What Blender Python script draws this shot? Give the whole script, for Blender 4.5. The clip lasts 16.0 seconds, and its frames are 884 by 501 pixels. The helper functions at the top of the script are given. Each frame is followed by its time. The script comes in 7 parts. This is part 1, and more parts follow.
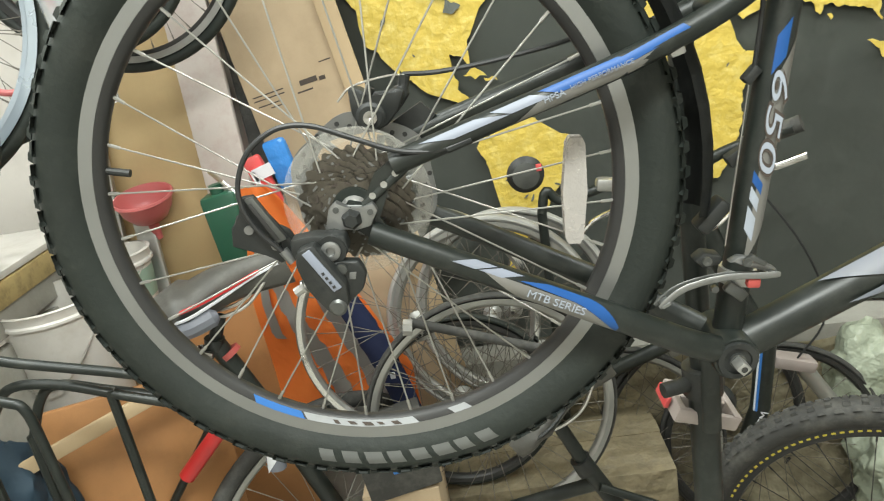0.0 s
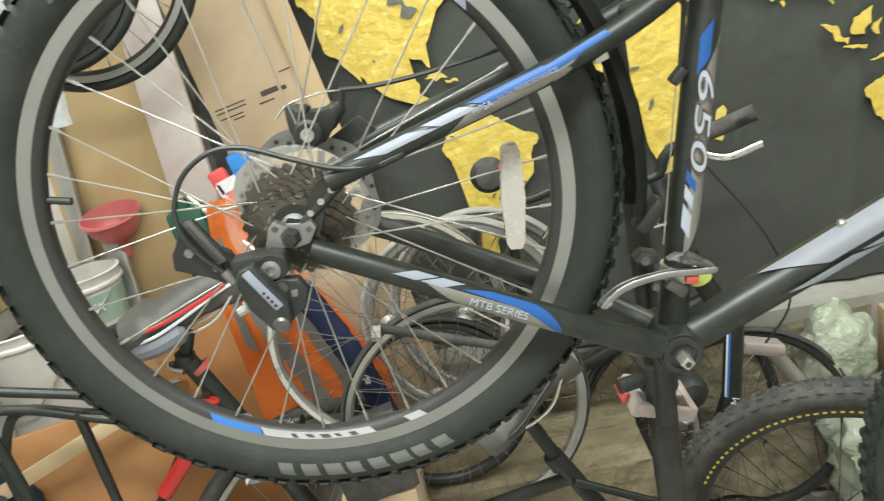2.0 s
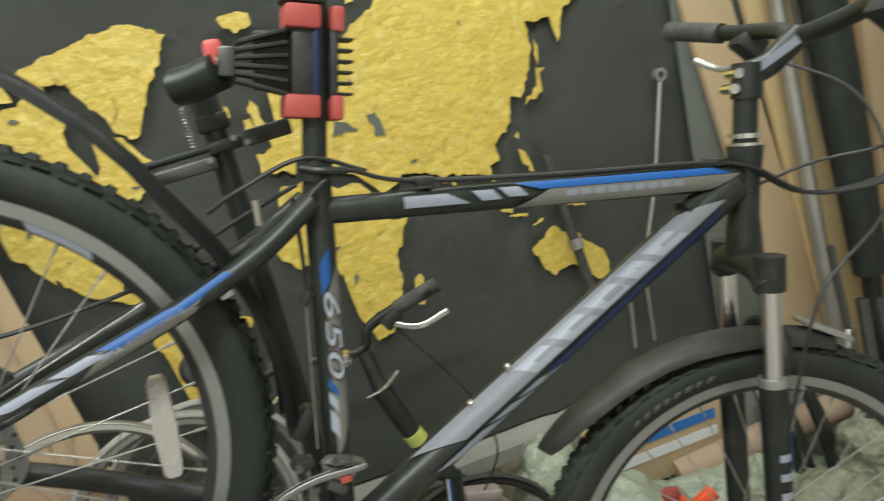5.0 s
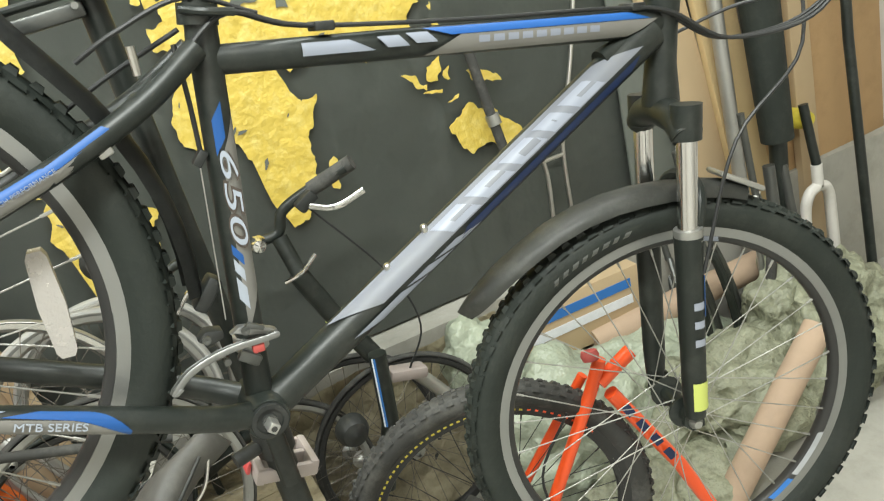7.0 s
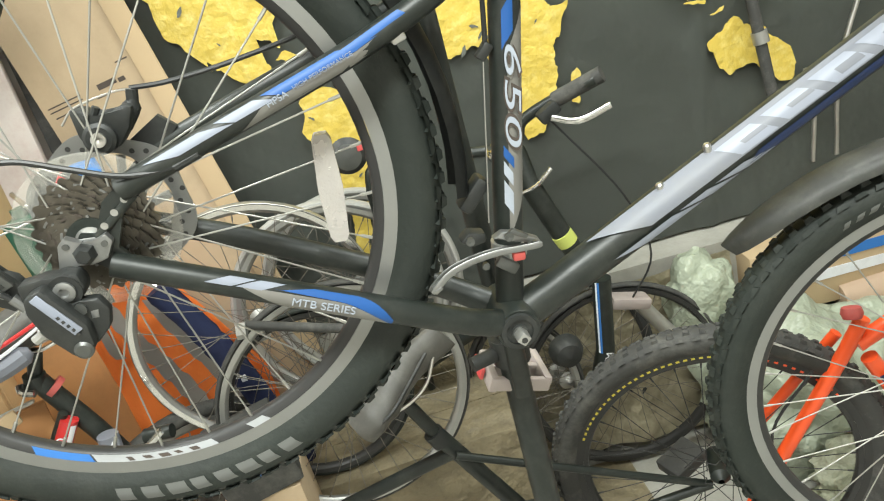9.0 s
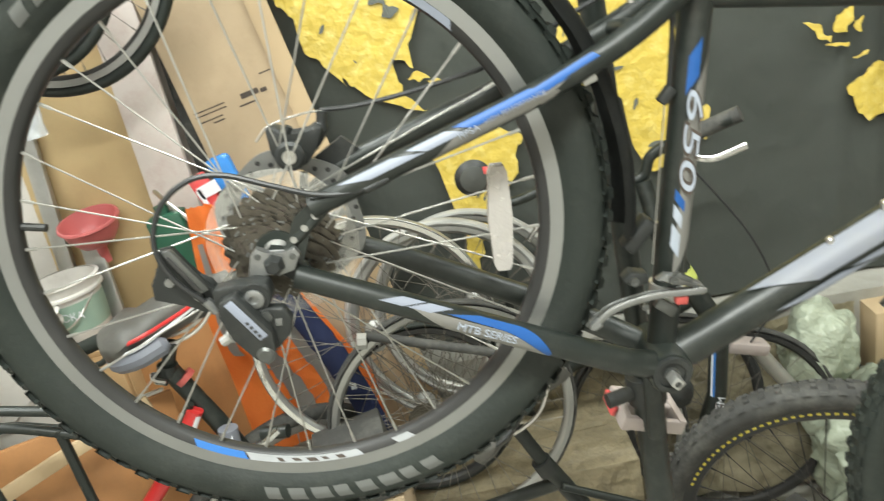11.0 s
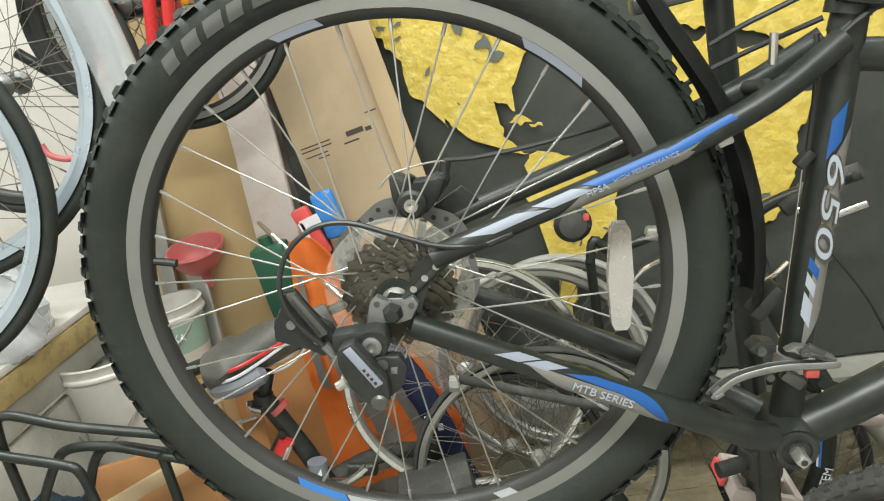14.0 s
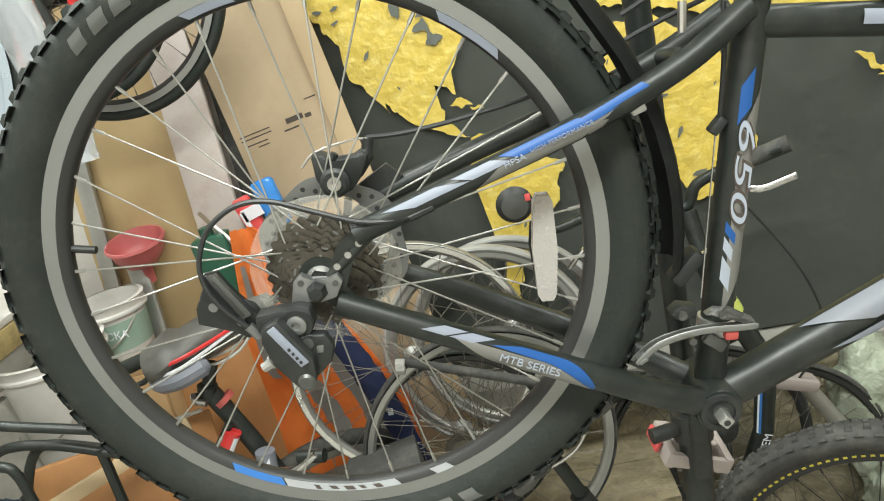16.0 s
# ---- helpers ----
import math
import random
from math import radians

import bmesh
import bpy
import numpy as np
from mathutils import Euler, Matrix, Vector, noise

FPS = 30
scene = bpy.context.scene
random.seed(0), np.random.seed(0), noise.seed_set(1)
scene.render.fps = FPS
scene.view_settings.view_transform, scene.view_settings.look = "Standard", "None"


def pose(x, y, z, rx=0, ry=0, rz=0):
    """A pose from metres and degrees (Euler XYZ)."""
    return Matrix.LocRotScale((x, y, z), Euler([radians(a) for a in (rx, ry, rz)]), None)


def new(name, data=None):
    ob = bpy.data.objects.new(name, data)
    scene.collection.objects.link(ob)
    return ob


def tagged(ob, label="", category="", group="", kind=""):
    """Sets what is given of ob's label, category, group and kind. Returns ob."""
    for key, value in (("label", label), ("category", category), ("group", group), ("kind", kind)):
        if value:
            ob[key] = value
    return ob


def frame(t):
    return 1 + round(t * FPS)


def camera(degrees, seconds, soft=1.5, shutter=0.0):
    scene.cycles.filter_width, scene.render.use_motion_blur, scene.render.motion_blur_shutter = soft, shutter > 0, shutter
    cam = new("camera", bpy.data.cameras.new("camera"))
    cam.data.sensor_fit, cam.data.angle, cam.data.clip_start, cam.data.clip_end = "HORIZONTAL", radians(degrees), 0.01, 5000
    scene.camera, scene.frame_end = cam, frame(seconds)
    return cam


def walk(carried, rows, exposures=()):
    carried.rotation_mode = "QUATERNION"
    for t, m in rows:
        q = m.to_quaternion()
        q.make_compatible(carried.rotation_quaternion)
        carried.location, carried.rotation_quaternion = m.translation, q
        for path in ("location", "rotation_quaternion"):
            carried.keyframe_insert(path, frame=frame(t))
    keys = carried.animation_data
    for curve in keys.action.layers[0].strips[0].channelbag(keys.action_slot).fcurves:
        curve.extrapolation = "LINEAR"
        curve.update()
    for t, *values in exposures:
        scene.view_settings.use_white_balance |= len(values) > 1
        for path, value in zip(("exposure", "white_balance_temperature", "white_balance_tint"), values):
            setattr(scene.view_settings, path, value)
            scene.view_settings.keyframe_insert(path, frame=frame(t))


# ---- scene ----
cam = camera(61.86, 16.0, soft=1.1, shutter=0.3)
ROWS = [  # t, x, y, z, then degrees about x, y, z
    (0.0, 0.1277, -0.7396, 1.4926, 70.00, 9.63, 0.66),
    (0.5, 0.1269, -0.7292, 1.4888, 70.19, 9.71, 2.56),
    (1.0, 0.1309, -0.7276, 1.4892, 69.79, 9.74, 2.47),
    (1.5, 0.1490, -0.7369, 1.5006, 69.72, 11.03, 2.12),
    (2.0, 0.1774, -0.7436, 1.5004, 69.39, 12.00, -1.19),
    (2.5, 0.2134, -0.7435, 1.4917, 67.04, 12.45, -7.83),
    (3.0, 0.2263, -0.7420, 1.4939, 65.67, 12.76, -10.42),
    (3.5, 0.2089, -0.7474, 1.5023, 66.35, 12.97, -9.12),
    (4.0, 0.2015, -0.7558, 1.5286, 70.12, 12.94, -6.83),
    (4.5, 0.2472, -0.7757, 1.5634, 76.41, 12.55, -11.26),
    (5.0, 0.3117, -0.8121, 1.5599, 76.58, 13.25, -20.71),
    (5.2, 0.3287, -0.8195, 1.5589, 75.95, 13.34, -24.38),
    (7.3, 0.3165, -0.7696, 1.4903, 65.91, 13.75, -27.11),
    (7.5, 0.3116, -0.7592, 1.4858, 65.57, 14.01, -23.41),
    (8.0, 0.2899, -0.7315, 1.4810, 65.00, 13.96, -16.78),
    (8.5, 0.2756, -0.7208, 1.4847, 65.05, 13.96, -12.16),
    (8.7, 0.2696, -0.7194, 1.4875, 65.02, 14.00, -11.16),
    (10.8, 0.1988, -0.7263, 1.5130, 67.19, 12.74, -5.07),
    (11.0, 0.1811, -0.7183, 1.5291, 68.14, 12.16, -2.65),
    (11.5, 0.1391, -0.7017, 1.5545, 71.15, 10.75, 2.58),
    (12.0, 0.1362, -0.6962, 1.5568, 71.95, 10.88, 3.95),
    (12.5, 0.1388, -0.7024, 1.5588, 72.13, 10.96, 4.28),
    (13.0, 0.1402, -0.7051, 1.5599, 72.15, 10.83, 4.41),
    (13.5, 0.1393, -0.7064, 1.5588, 72.28, 10.80, 4.44),
    (14.0, 0.1457, -0.7074, 1.5527, 72.18, 11.42, 4.20),
    (14.5, 0.1585, -0.7075, 1.5447, 71.59, 11.84, 2.76),
    (15.0, 0.1700, -0.7099, 1.5382, 70.82, 12.00, 1.00),
    (15.5, 0.1742, -0.7106, 1.5361, 70.53, 12.20, 0.55),
    (16.0, 0.1762, -0.7103, 1.5323, 70.67, 12.24, 0.50),
]
walk(cam, [(t, pose(x, y, z, a, b, c)) for t, x, y, z, a, b, c in ROWS],
     exposures=[(0.0, 0.27), (2.0, 0.39), (3.5, 0.50), (4.0, 0.50), (4.2, 0.24), (4.6, -0.28), (5.2, -0.33), (6.3, 0.05), (7.4, 0.50), (8.7, 0.54), (10.8, 0.55), (11.1, 0.52), (11.5, 0.47), (11.8, 0.24), (12.2, 0.17), (13.5, 0.14), (16.0, 0.25)])

# ---- light: two tube fittings under the workshop ceiling ----
H = 1.30            # height of the rear axle over the floor
world = bpy.data.worlds.new("world")
scene.world = world
world.use_nodes = True
world.node_tree.nodes["Background"].inputs[0].default_value = (0.75, 0.8, 0.85, 1)
world.node_tree.nodes["Background"].inputs[1].default_value = 0.25
scene.view_settings.exposure = 0.0


def area_lamp(x, y, z, sx, sy, watts, colour, rx=0, rz=0):
    data = bpy.data.lights.new("tube_light", "AREA")
    data.shape, data.size, data.size_y, data.energy, data.color = "RECTANGLE", sx, sy, watts, colour
    new("tube_light", data).matrix_world = pose(x, y, z, rx, 0, rz)


area_lamp(0.1, -1.10, 2.84, 1.5, 0.35, 81, (0.95, 1.0, 0.95), -14)
area_lamp(1.3, 0.25, 2.84, 1.5, 0.3, 33, (0.95, 1.0, 0.95))
area_lamp(-1.0, 0.2, 2.84, 1.2, 0.3, 38, (0.95, 1.0, 0.96))


# ---- materials ----
def mat(name, colour, rough=0.5, metal=0.0, var=0.25, scale=8.0, bump=0.1, bscale=60.0, bdist=0.002, spec=0.5, dirt=None, dirt_amt=0.3, coat=0.0, trans=0.0, alpha=1.0, rand=0.0):
    """Principled surface with two scales of variation: broad stains and fine grain."""
    m = bpy.data.materials.new(name)
    m.use_nodes = True
    nt = m.node_tree
    n, l = nt.nodes, nt.links
    b = n["Principled BSDF"]
    co = n.new("ShaderNodeTexCoord")
    big = n.new("ShaderNodeTexNoise")
    big.inputs["Scale"].default_value, big.inputs["Detail"].default_value = scale, 5
    l.new(co.outputs["Object"], big.inputs["Vector"])
    fine = n.new("ShaderNodeTexNoise")
    fine.inputs["Scale"].default_value, fine.inputs["Detail"].default_value = bscale, 3
    l.new(co.outputs["Object"], fine.inputs["Vector"])
    mix = n.new("ShaderNodeMix")
    mix.data_type = "RGBA"
    c = colour
    mix.inputs[6].default_value = (c[0] * (1 - var), c[1] * (1 - var), c[2] * (1 - var), 1)
    mix.inputs[7].default_value = (min(1, c[0] * (1 + var)), min(1, c[1] * (1 + var)), min(1, c[2] * (1 + var)), 1)
    l.new(big.outputs["Fac"], mix.inputs[0])
    out = mix.outputs[2]
    if dirt:
        ramp = n.new("ShaderNodeValToRGB")
        ramp.color_ramp.elements[0].position, ramp.color_ramp.elements[1].position = 0.48, 0.72
        patch = n.new("ShaderNodeTexNoise")
        patch.inputs["Scale"].default_value, patch.inputs["Detail"].default_value, patch.inputs["Roughness"].default_value = scale * 2.3, 8, 0.7
        l.new(co.outputs["Object"], patch.inputs["Vector"])
        l.new(patch.outputs["Fac"], ramp.inputs[0])
        amt = n.new("ShaderNodeMath")
        amt.operation = "MULTIPLY"
        amt.inputs[1].default_value = dirt_amt
        l.new(ramp.outputs[0], amt.inputs[0])
        mix2 = n.new("ShaderNodeMix")
        mix2.data_type = "RGBA"
        l.new(amt.outputs[0], mix2.inputs[0])
        l.new(out, mix2.inputs[6])
        mix2.inputs[7].default_value = (*dirt, 1)
        out = mix2.outputs[2]
    if rand:
        info = n.new("ShaderNodeObjectInfo")
        hsv = n.new("ShaderNodeHueSaturation")
        mr = n.new("ShaderNodeMapRange")
        mr.inputs[3].default_value, mr.inputs[4].default_value = 1 - rand, 1 + rand
        l.new(info.outputs["Random"], mr.inputs[0])
        l.new(mr.outputs[0], hsv.inputs["Value"])
        l.new(out, hsv.inputs["Color"])
        out = hsv.outputs[0]
    l.new(out, b.inputs["Base Color"])
    rr = n.new("ShaderNodeMapRange")
    rr.inputs[3].default_value, rr.inputs[4].default_value = max(0.03, rough - 0.12), min(1, rough + 0.12)
    l.new(big.outputs["Fac"], rr.inputs[0])
    l.new(rr.outputs[0], b.inputs["Roughness"])
    b.inputs["Metallic"].default_value = metal
    b.inputs["Specular IOR Level"].default_value = spec
    b.inputs["Coat Weight"].default_value = coat
    b.inputs["Transmission Weight"].default_value = trans
    b.inputs["Alpha"].default_value = alpha
    if bump:
        bp = n.new("ShaderNodeBump")
        bp.inputs["Strength"].default_value, bp.inputs["Distance"].default_value = bump, bdist
        l.new(fine.outputs["Fac"], bp.inputs["Height"])
        l.new(bp.outputs[0], b.inputs["Normal"])
    return m


DUST = (0.22, 0.215, 0.19)
rubber = mat("rubber", (0.0125, 0.0175, 0.0138), 0.68, var=0.35, bump=0.4, bscale=140, dirt=DUST, dirt_amt=0.07)
guard_plastic = mat("guard_plastic", (0.075, 0.077, 0.070), 0.42, var=0.2, bump=0.15, bscale=120, dirt=DUST, dirt_amt=0.4)
rubber_dusty = mat("rubber_dusty", (0.045, 0.045, 0.042), 0.8, bump=0.3, bscale=120, dirt=DUST, dirt_amt=0.35)
tyre_print = mat("tyre_print", (0.105, 0.108, 0.102), 0.7, var=0.2, bscale=120)
black_paint = mat("black_paint", (0.0112, 0.0152, 0.0128), 0.42, spec=0.5, bump=0.05, bscale=220, dirt=DUST, dirt_amt=0.10, scale=10)
black_plastic = mat("black_plastic", (0.017, 0.019, 0.018), 0.5, bump=0.2, bscale=180, dirt=DUST, dirt_amt=0.12)
pale_decal = mat("pale_decal", (0.29, 0.315, 0.38), 0.45, 0.05, var=0.07, bump=0.03, dirt=DUST, dirt_amt=0.15)
numeral_white = mat("numeral_white", (0.36, 0.40, 0.47), 0.45, var=0.1, bump=0.03, dirt=DUST, dirt_amt=0.2)
band_decal = mat("band_decal", (0.185, 0.197, 0.23), 0.5, 0.0, var=0.10, bump=0.03, dirt=DUST, dirt_amt=0.25)
silver_decal = mat("silver_decal", (0.25, 0.275, 0.335), 0.5, 0.0, var=0.08, bump=0.03, dirt=DUST, dirt_amt=0.15)
grey_decal = mat("grey_decal", (0.21, 0.205, 0.19), 0.42, 0.2, var=0.12, bump=0.03)
rim_white = mat("rim_white", (0.36, 0.375, 0.39), 0.4, var=0.12, bump=0.03, dirt=DUST, dirt_amt=0.3)
white_decal = mat("white_decal", (0.72, 0.74, 0.78), 0.4, var=0.06, bump=0.03, dirt=DUST, dirt_amt=0.2)
blue_decal = mat("blue_decal", (0.008, 0.080, 0.29), 0.5, var=0.10, bump=0.03)
navy_decal = mat("navy_decal", (0.009, 0.022, 0.075), 0.35, var=0.1, bump=0.03)
steel = mat("steel", (0.62, 0.61, 0.58), 0.32, 1.0, var=0.15, bscale=200, bump=0.1)
alloy = mat("alloy", (0.44, 0.44, 0.42), 0.42, 0.8, var=0.2, bscale=180, bump=0.12, dirt=DUST, dirt_amt=0.25)
rim_metal = mat("rim_metal", (0.27, 0.275, 0.265), 0.36, 0.6, var=0.15, bscale=150, bump=0.08, dirt=DUST, dirt_amt=0.2)
rim_dark = mat("rim_dark", (0.035, 0.035, 0.034), 0.45, 0.2, var=0.2, bscale=150)
gunmetal = mat("gunmetal", (0.115, 0.12, 0.115), 0.38, 0.7, var=0.2, bscale=180, bump=0.12, dirt=DUST, dirt_amt=0.2)
sprocket_metal = mat("sprocket_metal", (0.125, 0.113, 0.092), 0.38, 0.7, var=0.3, scale=25, bump=0.2, dirt=(0.05, 0.04, 0.03), dirt_amt=0.55)
gunmetal_light = mat("gunmetal_light", (0.26, 0.265, 0.26), 0.36, 0.75, var=0.2, bscale=180, bump=0.12, dirt=(0.08, 0.08, 0.07), dirt_amt=0.4)
chrome = mat("chrome", (0.72, 0.72, 0.71), 0.16, 1.0, var=0.08, bump=0.03)
dull_spoke = mat("dull_spoke", (0.20, 0.185, 0.16), 0.5, 0.7, var=0.3, scale=30, bump=0.05)
spoke_steel = mat("spoke_steel", (0.43, 0.425, 0.395), 0.42, 0.75, var=0.15, scale=30, bump=0.05)
gold = mat("gold_foil", (0.66, 0.49, 0.085), 0.45, 0.08, var=0.16, scale=16, bump=0.6, bscale=34, bdist=0.012, spec=0.75, dirt=(0.86, 0.76, 0.30), dirt_amt=0.5)
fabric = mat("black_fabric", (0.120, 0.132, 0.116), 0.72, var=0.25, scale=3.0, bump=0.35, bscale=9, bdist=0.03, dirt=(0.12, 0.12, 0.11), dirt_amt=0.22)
cardboard = mat("cardboard", (0.43, 0.33, 0.215), 0.85, var=0.14, scale=4, bump=0.15, bscale=90, dirt=(0.28, 0.21, 0.13), dirt_amt=0.35)
cardboard_light = mat("cardboard_light", (0.459, 0.344, 0.208), 0.85, var=0.12, scale=4, bump=0.12, bscale=90)
plywood = mat("plywood", (0.42, 0.27, 0.13), 0.7, var=0.22, scale=3, bump=0.2, bscale=40, dirt=(0.25, 0.15, 0.07), dirt_amt=0.4)
beige_board = mat("beige_board", (0.50, 0.37, 0.19), 0.7, var=0.12, scale=3, bump=0.12, bscale=70, dirt=(0.33, 0.24, 0.13), dirt_amt=0.3)
brown_board = mat("brown_board", (0.36, 0.17, 0.06), 0.55, var=0.18, scale=5, bump=0.12, bscale=60, dirt=(0.2, 0.1, 0.04), dirt_amt=0.4)
white_board = mat("white_board", (0.62, 0.56, 0.52), 0.7, var=0.12, scale=6, bump=0.3, bscale=30, dirt=(0.45, 0.30, 0.28), dirt_amt=0.5)
concrete = mat("concrete", (0.36, 0.35, 0.31), 0.9, var=0.25, scale=3, bump=0.6, bscale=25, bdist=0.006, dirt=(0.2, 0.2, 0.16), dirt_amt=0.5)
plaster = mat("plaster", (0.63, 0.60, 0.56), 0.9, var=0.12, scale=2, bump=0.35, bscale=30, dirt=(0.4, 0.38, 0.33), dirt_amt=0.35)
white_plastic = mat("white_plastic", (0.66, 0.64, 0.60), 0.45, var=0.08, scale=6, bump=0.05, dirt=(0.42, 0.38, 0.32), dirt_amt=0.4)
pink_red = mat("funnel_red", (0.62, 0.16, 0.16), 0.35, var=0.12, bump=0.05, trans=0.15)
red_plastic = mat("red_plastic", (0.62, 0.07, 0.07), 0.4, var=0.12, bump=0.05, dirt=(0.5, 0.3, 0.27), dirt_amt=0.3)
soft_red = mat("clamp_red", (0.42, 0.07, 0.06), 0.6, var=0.12, bump=0.1, dirt=(0.3, 0.2, 0.18), dirt_amt=0.3)
green_plastic = mat("green_plastic", (0.02, 0.085, 0.05), 0.35, var=0.2, bump=0.05)
orange_cloth = mat("orange_cloth", (0.96, 0.27, 0.055), 0.75, var=0.12, scale=6, bump=0.5, bscale=14, bdist=0.02)
grey_strip = mat("grey_strip", (0.42, 0.42, 0.40), 0.4, 0.3, var=0.15, bump=0.2, bscale=80)
navy_cloth = mat("navy_cloth", (0.010, 0.017, 0.06), 0.8, var=0.2, bump=0.5, bscale=20, bdist=0.01)
orange_paint = mat("orange_paint", (0.90, 0.10, 0.02), 0.32, var=0.08, bump=0.02, coat=0.3)
red_paint = mat("red_paint", (0.55, 0.03, 0.03), 0.3, var=0.08, bump=0.02, coat=0.3)
yellow_paint = mat("yellow_paint", (0.62, 0.52, 0.06), 0.4, var=0.1, bump=0.03)
lime_tape = mat("lime_tape", (0.52, 0.58, 0.14), 0.5, var=0.06, bump=0.03)
blue_paint = mat("blue_paint", (0.03, 0.16, 0.48), 0.4, var=0.1, bump=0.05)
blue_rim = mat("blue_rim", (0.50, 0.58, 0.66), 0.3, 0.6, var=0.12, bump=0.03)
pink_plastic = mat("pale_pedal", (0.36, 0.31, 0.29), 0.5, var=0.12, bump=0.1, dirt=DUST, dirt_amt=0.4)
bag_plastic = mat("bag_plastic", (0.36, 0.40, 0.31), 0.4, var=0.15, scale=6, bump=0.9, bscale=18, bdist=0.03)
clear_plastic = mat("clear_plastic", (0.80, 0.84, 0.88), 0.18, var=0.08, bump=0.5, bscale=14, bdist=0.012, trans=0.65, dirt=(0.6, 0.58, 0.5), dirt_amt=0.5)
milky_plastic = mat("milky_plastic", (0.62, 0.60, 0.52), 0.3, var=0.12, scale=25, bump=0.08, dirt=(0.40, 0.36, 0.28), dirt_amt=0.3, alpha=0.17)
foggy_disc = mat("foggy_disc", (0.86, 0.85, 0.80), 0.22, var=0.06, scale=20, bump=0.06, dirt=(0.7, 0.67, 0.58), dirt_amt=0.35, alpha=0.06)
reflector_white = mat("reflector_white", (0.52, 0.49, 0.46), 0.25, var=0.08, scale=60, bump=0.6, bscale=300, bdist=0.001, trans=0.25)
reflector_orange = mat("reflector_orange", (0.9, 0.36, 0.02), 0.25, var=0.08, bump=0.4, bscale=250, bdist=0.001)
ink = mat("ink", (0.07, 0.055, 0.045), 0.8, var=0.1, bump=0)
cable_black = mat("cable_black", (0.02, 0.021, 0.021), 0.45, var=0.2, bump=0.05)
lamp_glow = bpy.data.materials.new("lamp_glow")
lamp_glow.use_nodes = True
lamp_glow.node_tree.nodes["Principled BSDF"].inputs["Emission Color"].default_value = (1, 0.97, 0.9, 1)
lamp_glow.node_tree.nodes["Principled BSDF"].inputs["Emission Strength"].default_value = 3.0


# ---- builders ----
def part(name, bm, material, parent=None, label="", smooth=35):
    me = bpy.data.meshes.new(name)
    bmesh.ops.recalc_face_normals(bm, faces=bm.faces)
    bm.to_mesh(me)
    bm.free()
    me.materials.append(material)
    if smooth:
        me.polygons.foreach_set("use_smooth", [True] * len(me.polygons))
        me.set_sharp_from_angle(angle=radians(smooth))
    ob = new(name, me)
    if parent is not None:
        ob.parent = parent
    if label:
        tagged(ob, label)
    return ob


def again(ob, name, m, parent):
    """Another object on the same mesh, at the pose m under parent."""
    o = new(name, ob.data)
    o.parent = parent
    o.matrix_basis = m
    return o


def thing(name, m, label, category, group="", kind=""):
    e = new(name)
    e.empty_display_size = 0.05
    e.matrix_world = Matrix.Translation(m) if isinstance(m, Vector) else m
    return tagged(e, label, category, group, kind)


def smooth_path(pts, n=8):
    """Catmull-Rom points through pts."""
    P = [Vector(p) for p in pts]
    P = [P[0] * 2 - P[1]] + P + [P[-1] * 2 - P[-2]]
    out = []
    for i in range(1, len(P) - 2):
        a, b, c, d = P[i - 1:i + 3]
        for k in range(n):
            t = k / n
            out.append(0.5 * (2 * b + (c - a) * t + (2 * a - 5 * b + 4 * c - d) * t * t + (3 * b - a - 3 * c + d) * t ** 3))
    return out + [P[-2]]


def tube(bm, pts, r, seg=10, caps=True, flat=1.0):
    """A swept tube. r: one radius or one for each point; flat: the second radius over the first."""
    P = [Vector(p) for p in pts]
    R = r if isinstance(r, (list, tuple)) else [r] * len(P)
    t0 = (P[1] - P[0]).normalized()
    up = Vector((0, 1, 0)) if abs(t0.y) < 0.9 else Vector((1, 0, 0))
    u = t0.cross(up).normalized()
    rings = []
    for i, p in enumerate(P):
        t = (P[min(i + 1, len(P) - 1)] - P[max(i - 1, 0)]).normalized()
        u = (u - t * u.dot(t)).normalized()
        v = t.cross(u)
        rings.append([bm.verts.new(p + (u * math.cos(a) + v * math.sin(a) * flat) * R[i]) for a in (2 * math.pi * k / seg for k in range(seg))])
    for a, b in zip(rings, rings[1:]):
        for k in range(seg):
            bm.faces.new((a[k], a[(k + 1) % seg], b[(k + 1) % seg], b[k]))
    if caps:
        bm.faces.new(rings[0][::-1])
        bm.faces.new(rings[-1])
    return bm


def lathe(bm, prof, seg=48, m=Matrix(), closed=False, a0=0.0, a1=360.0):
    """Turns a profile of (radius, height along y) round the y axis."""
    full = abs(a1 - a0) > 359.9
    n = seg if full else seg + 1
    rings = []
    for k in range(n):
        a = radians(a0 + (a1 - a0) * k / seg)
        rings.append([bm.verts.new(m @ Vector((r * math.cos(a), y, r * math.sin(a)))) for r, y in prof])
    for k in range(seg):
        a, b = rings[k], rings[(k + 1) % n]
        for j in range(len(prof) - (0 if closed else 1)):
            q = (j + 1) % len(prof)
            bm.faces.new((a[j], a[q], b[q], b[j]))
    if not full and closed:
        bm.faces.new(rings[0][::-1])
        bm.faces.new(rings[-1])
    bmesh.ops.remove_doubles(bm, verts=bm.verts, dist=1e-6)
    return bm


def box(bm, sx, sy, sz, m=Matrix(), bevel=0.0):
    g = bmesh.ops.create_cube(bm, size=1, matrix=m @ Matrix.Diagonal((sx, sy, sz, 1)))
    if bevel:
        vs = set(g["verts"])
        es = [e for e in bm.edges if e.verts[0] in vs and e.verts[1] in vs]
        bmesh.ops.bevel(bm, geom=es, offset=bevel, segments=2, affect="EDGES", profile=0.5)
    return bm


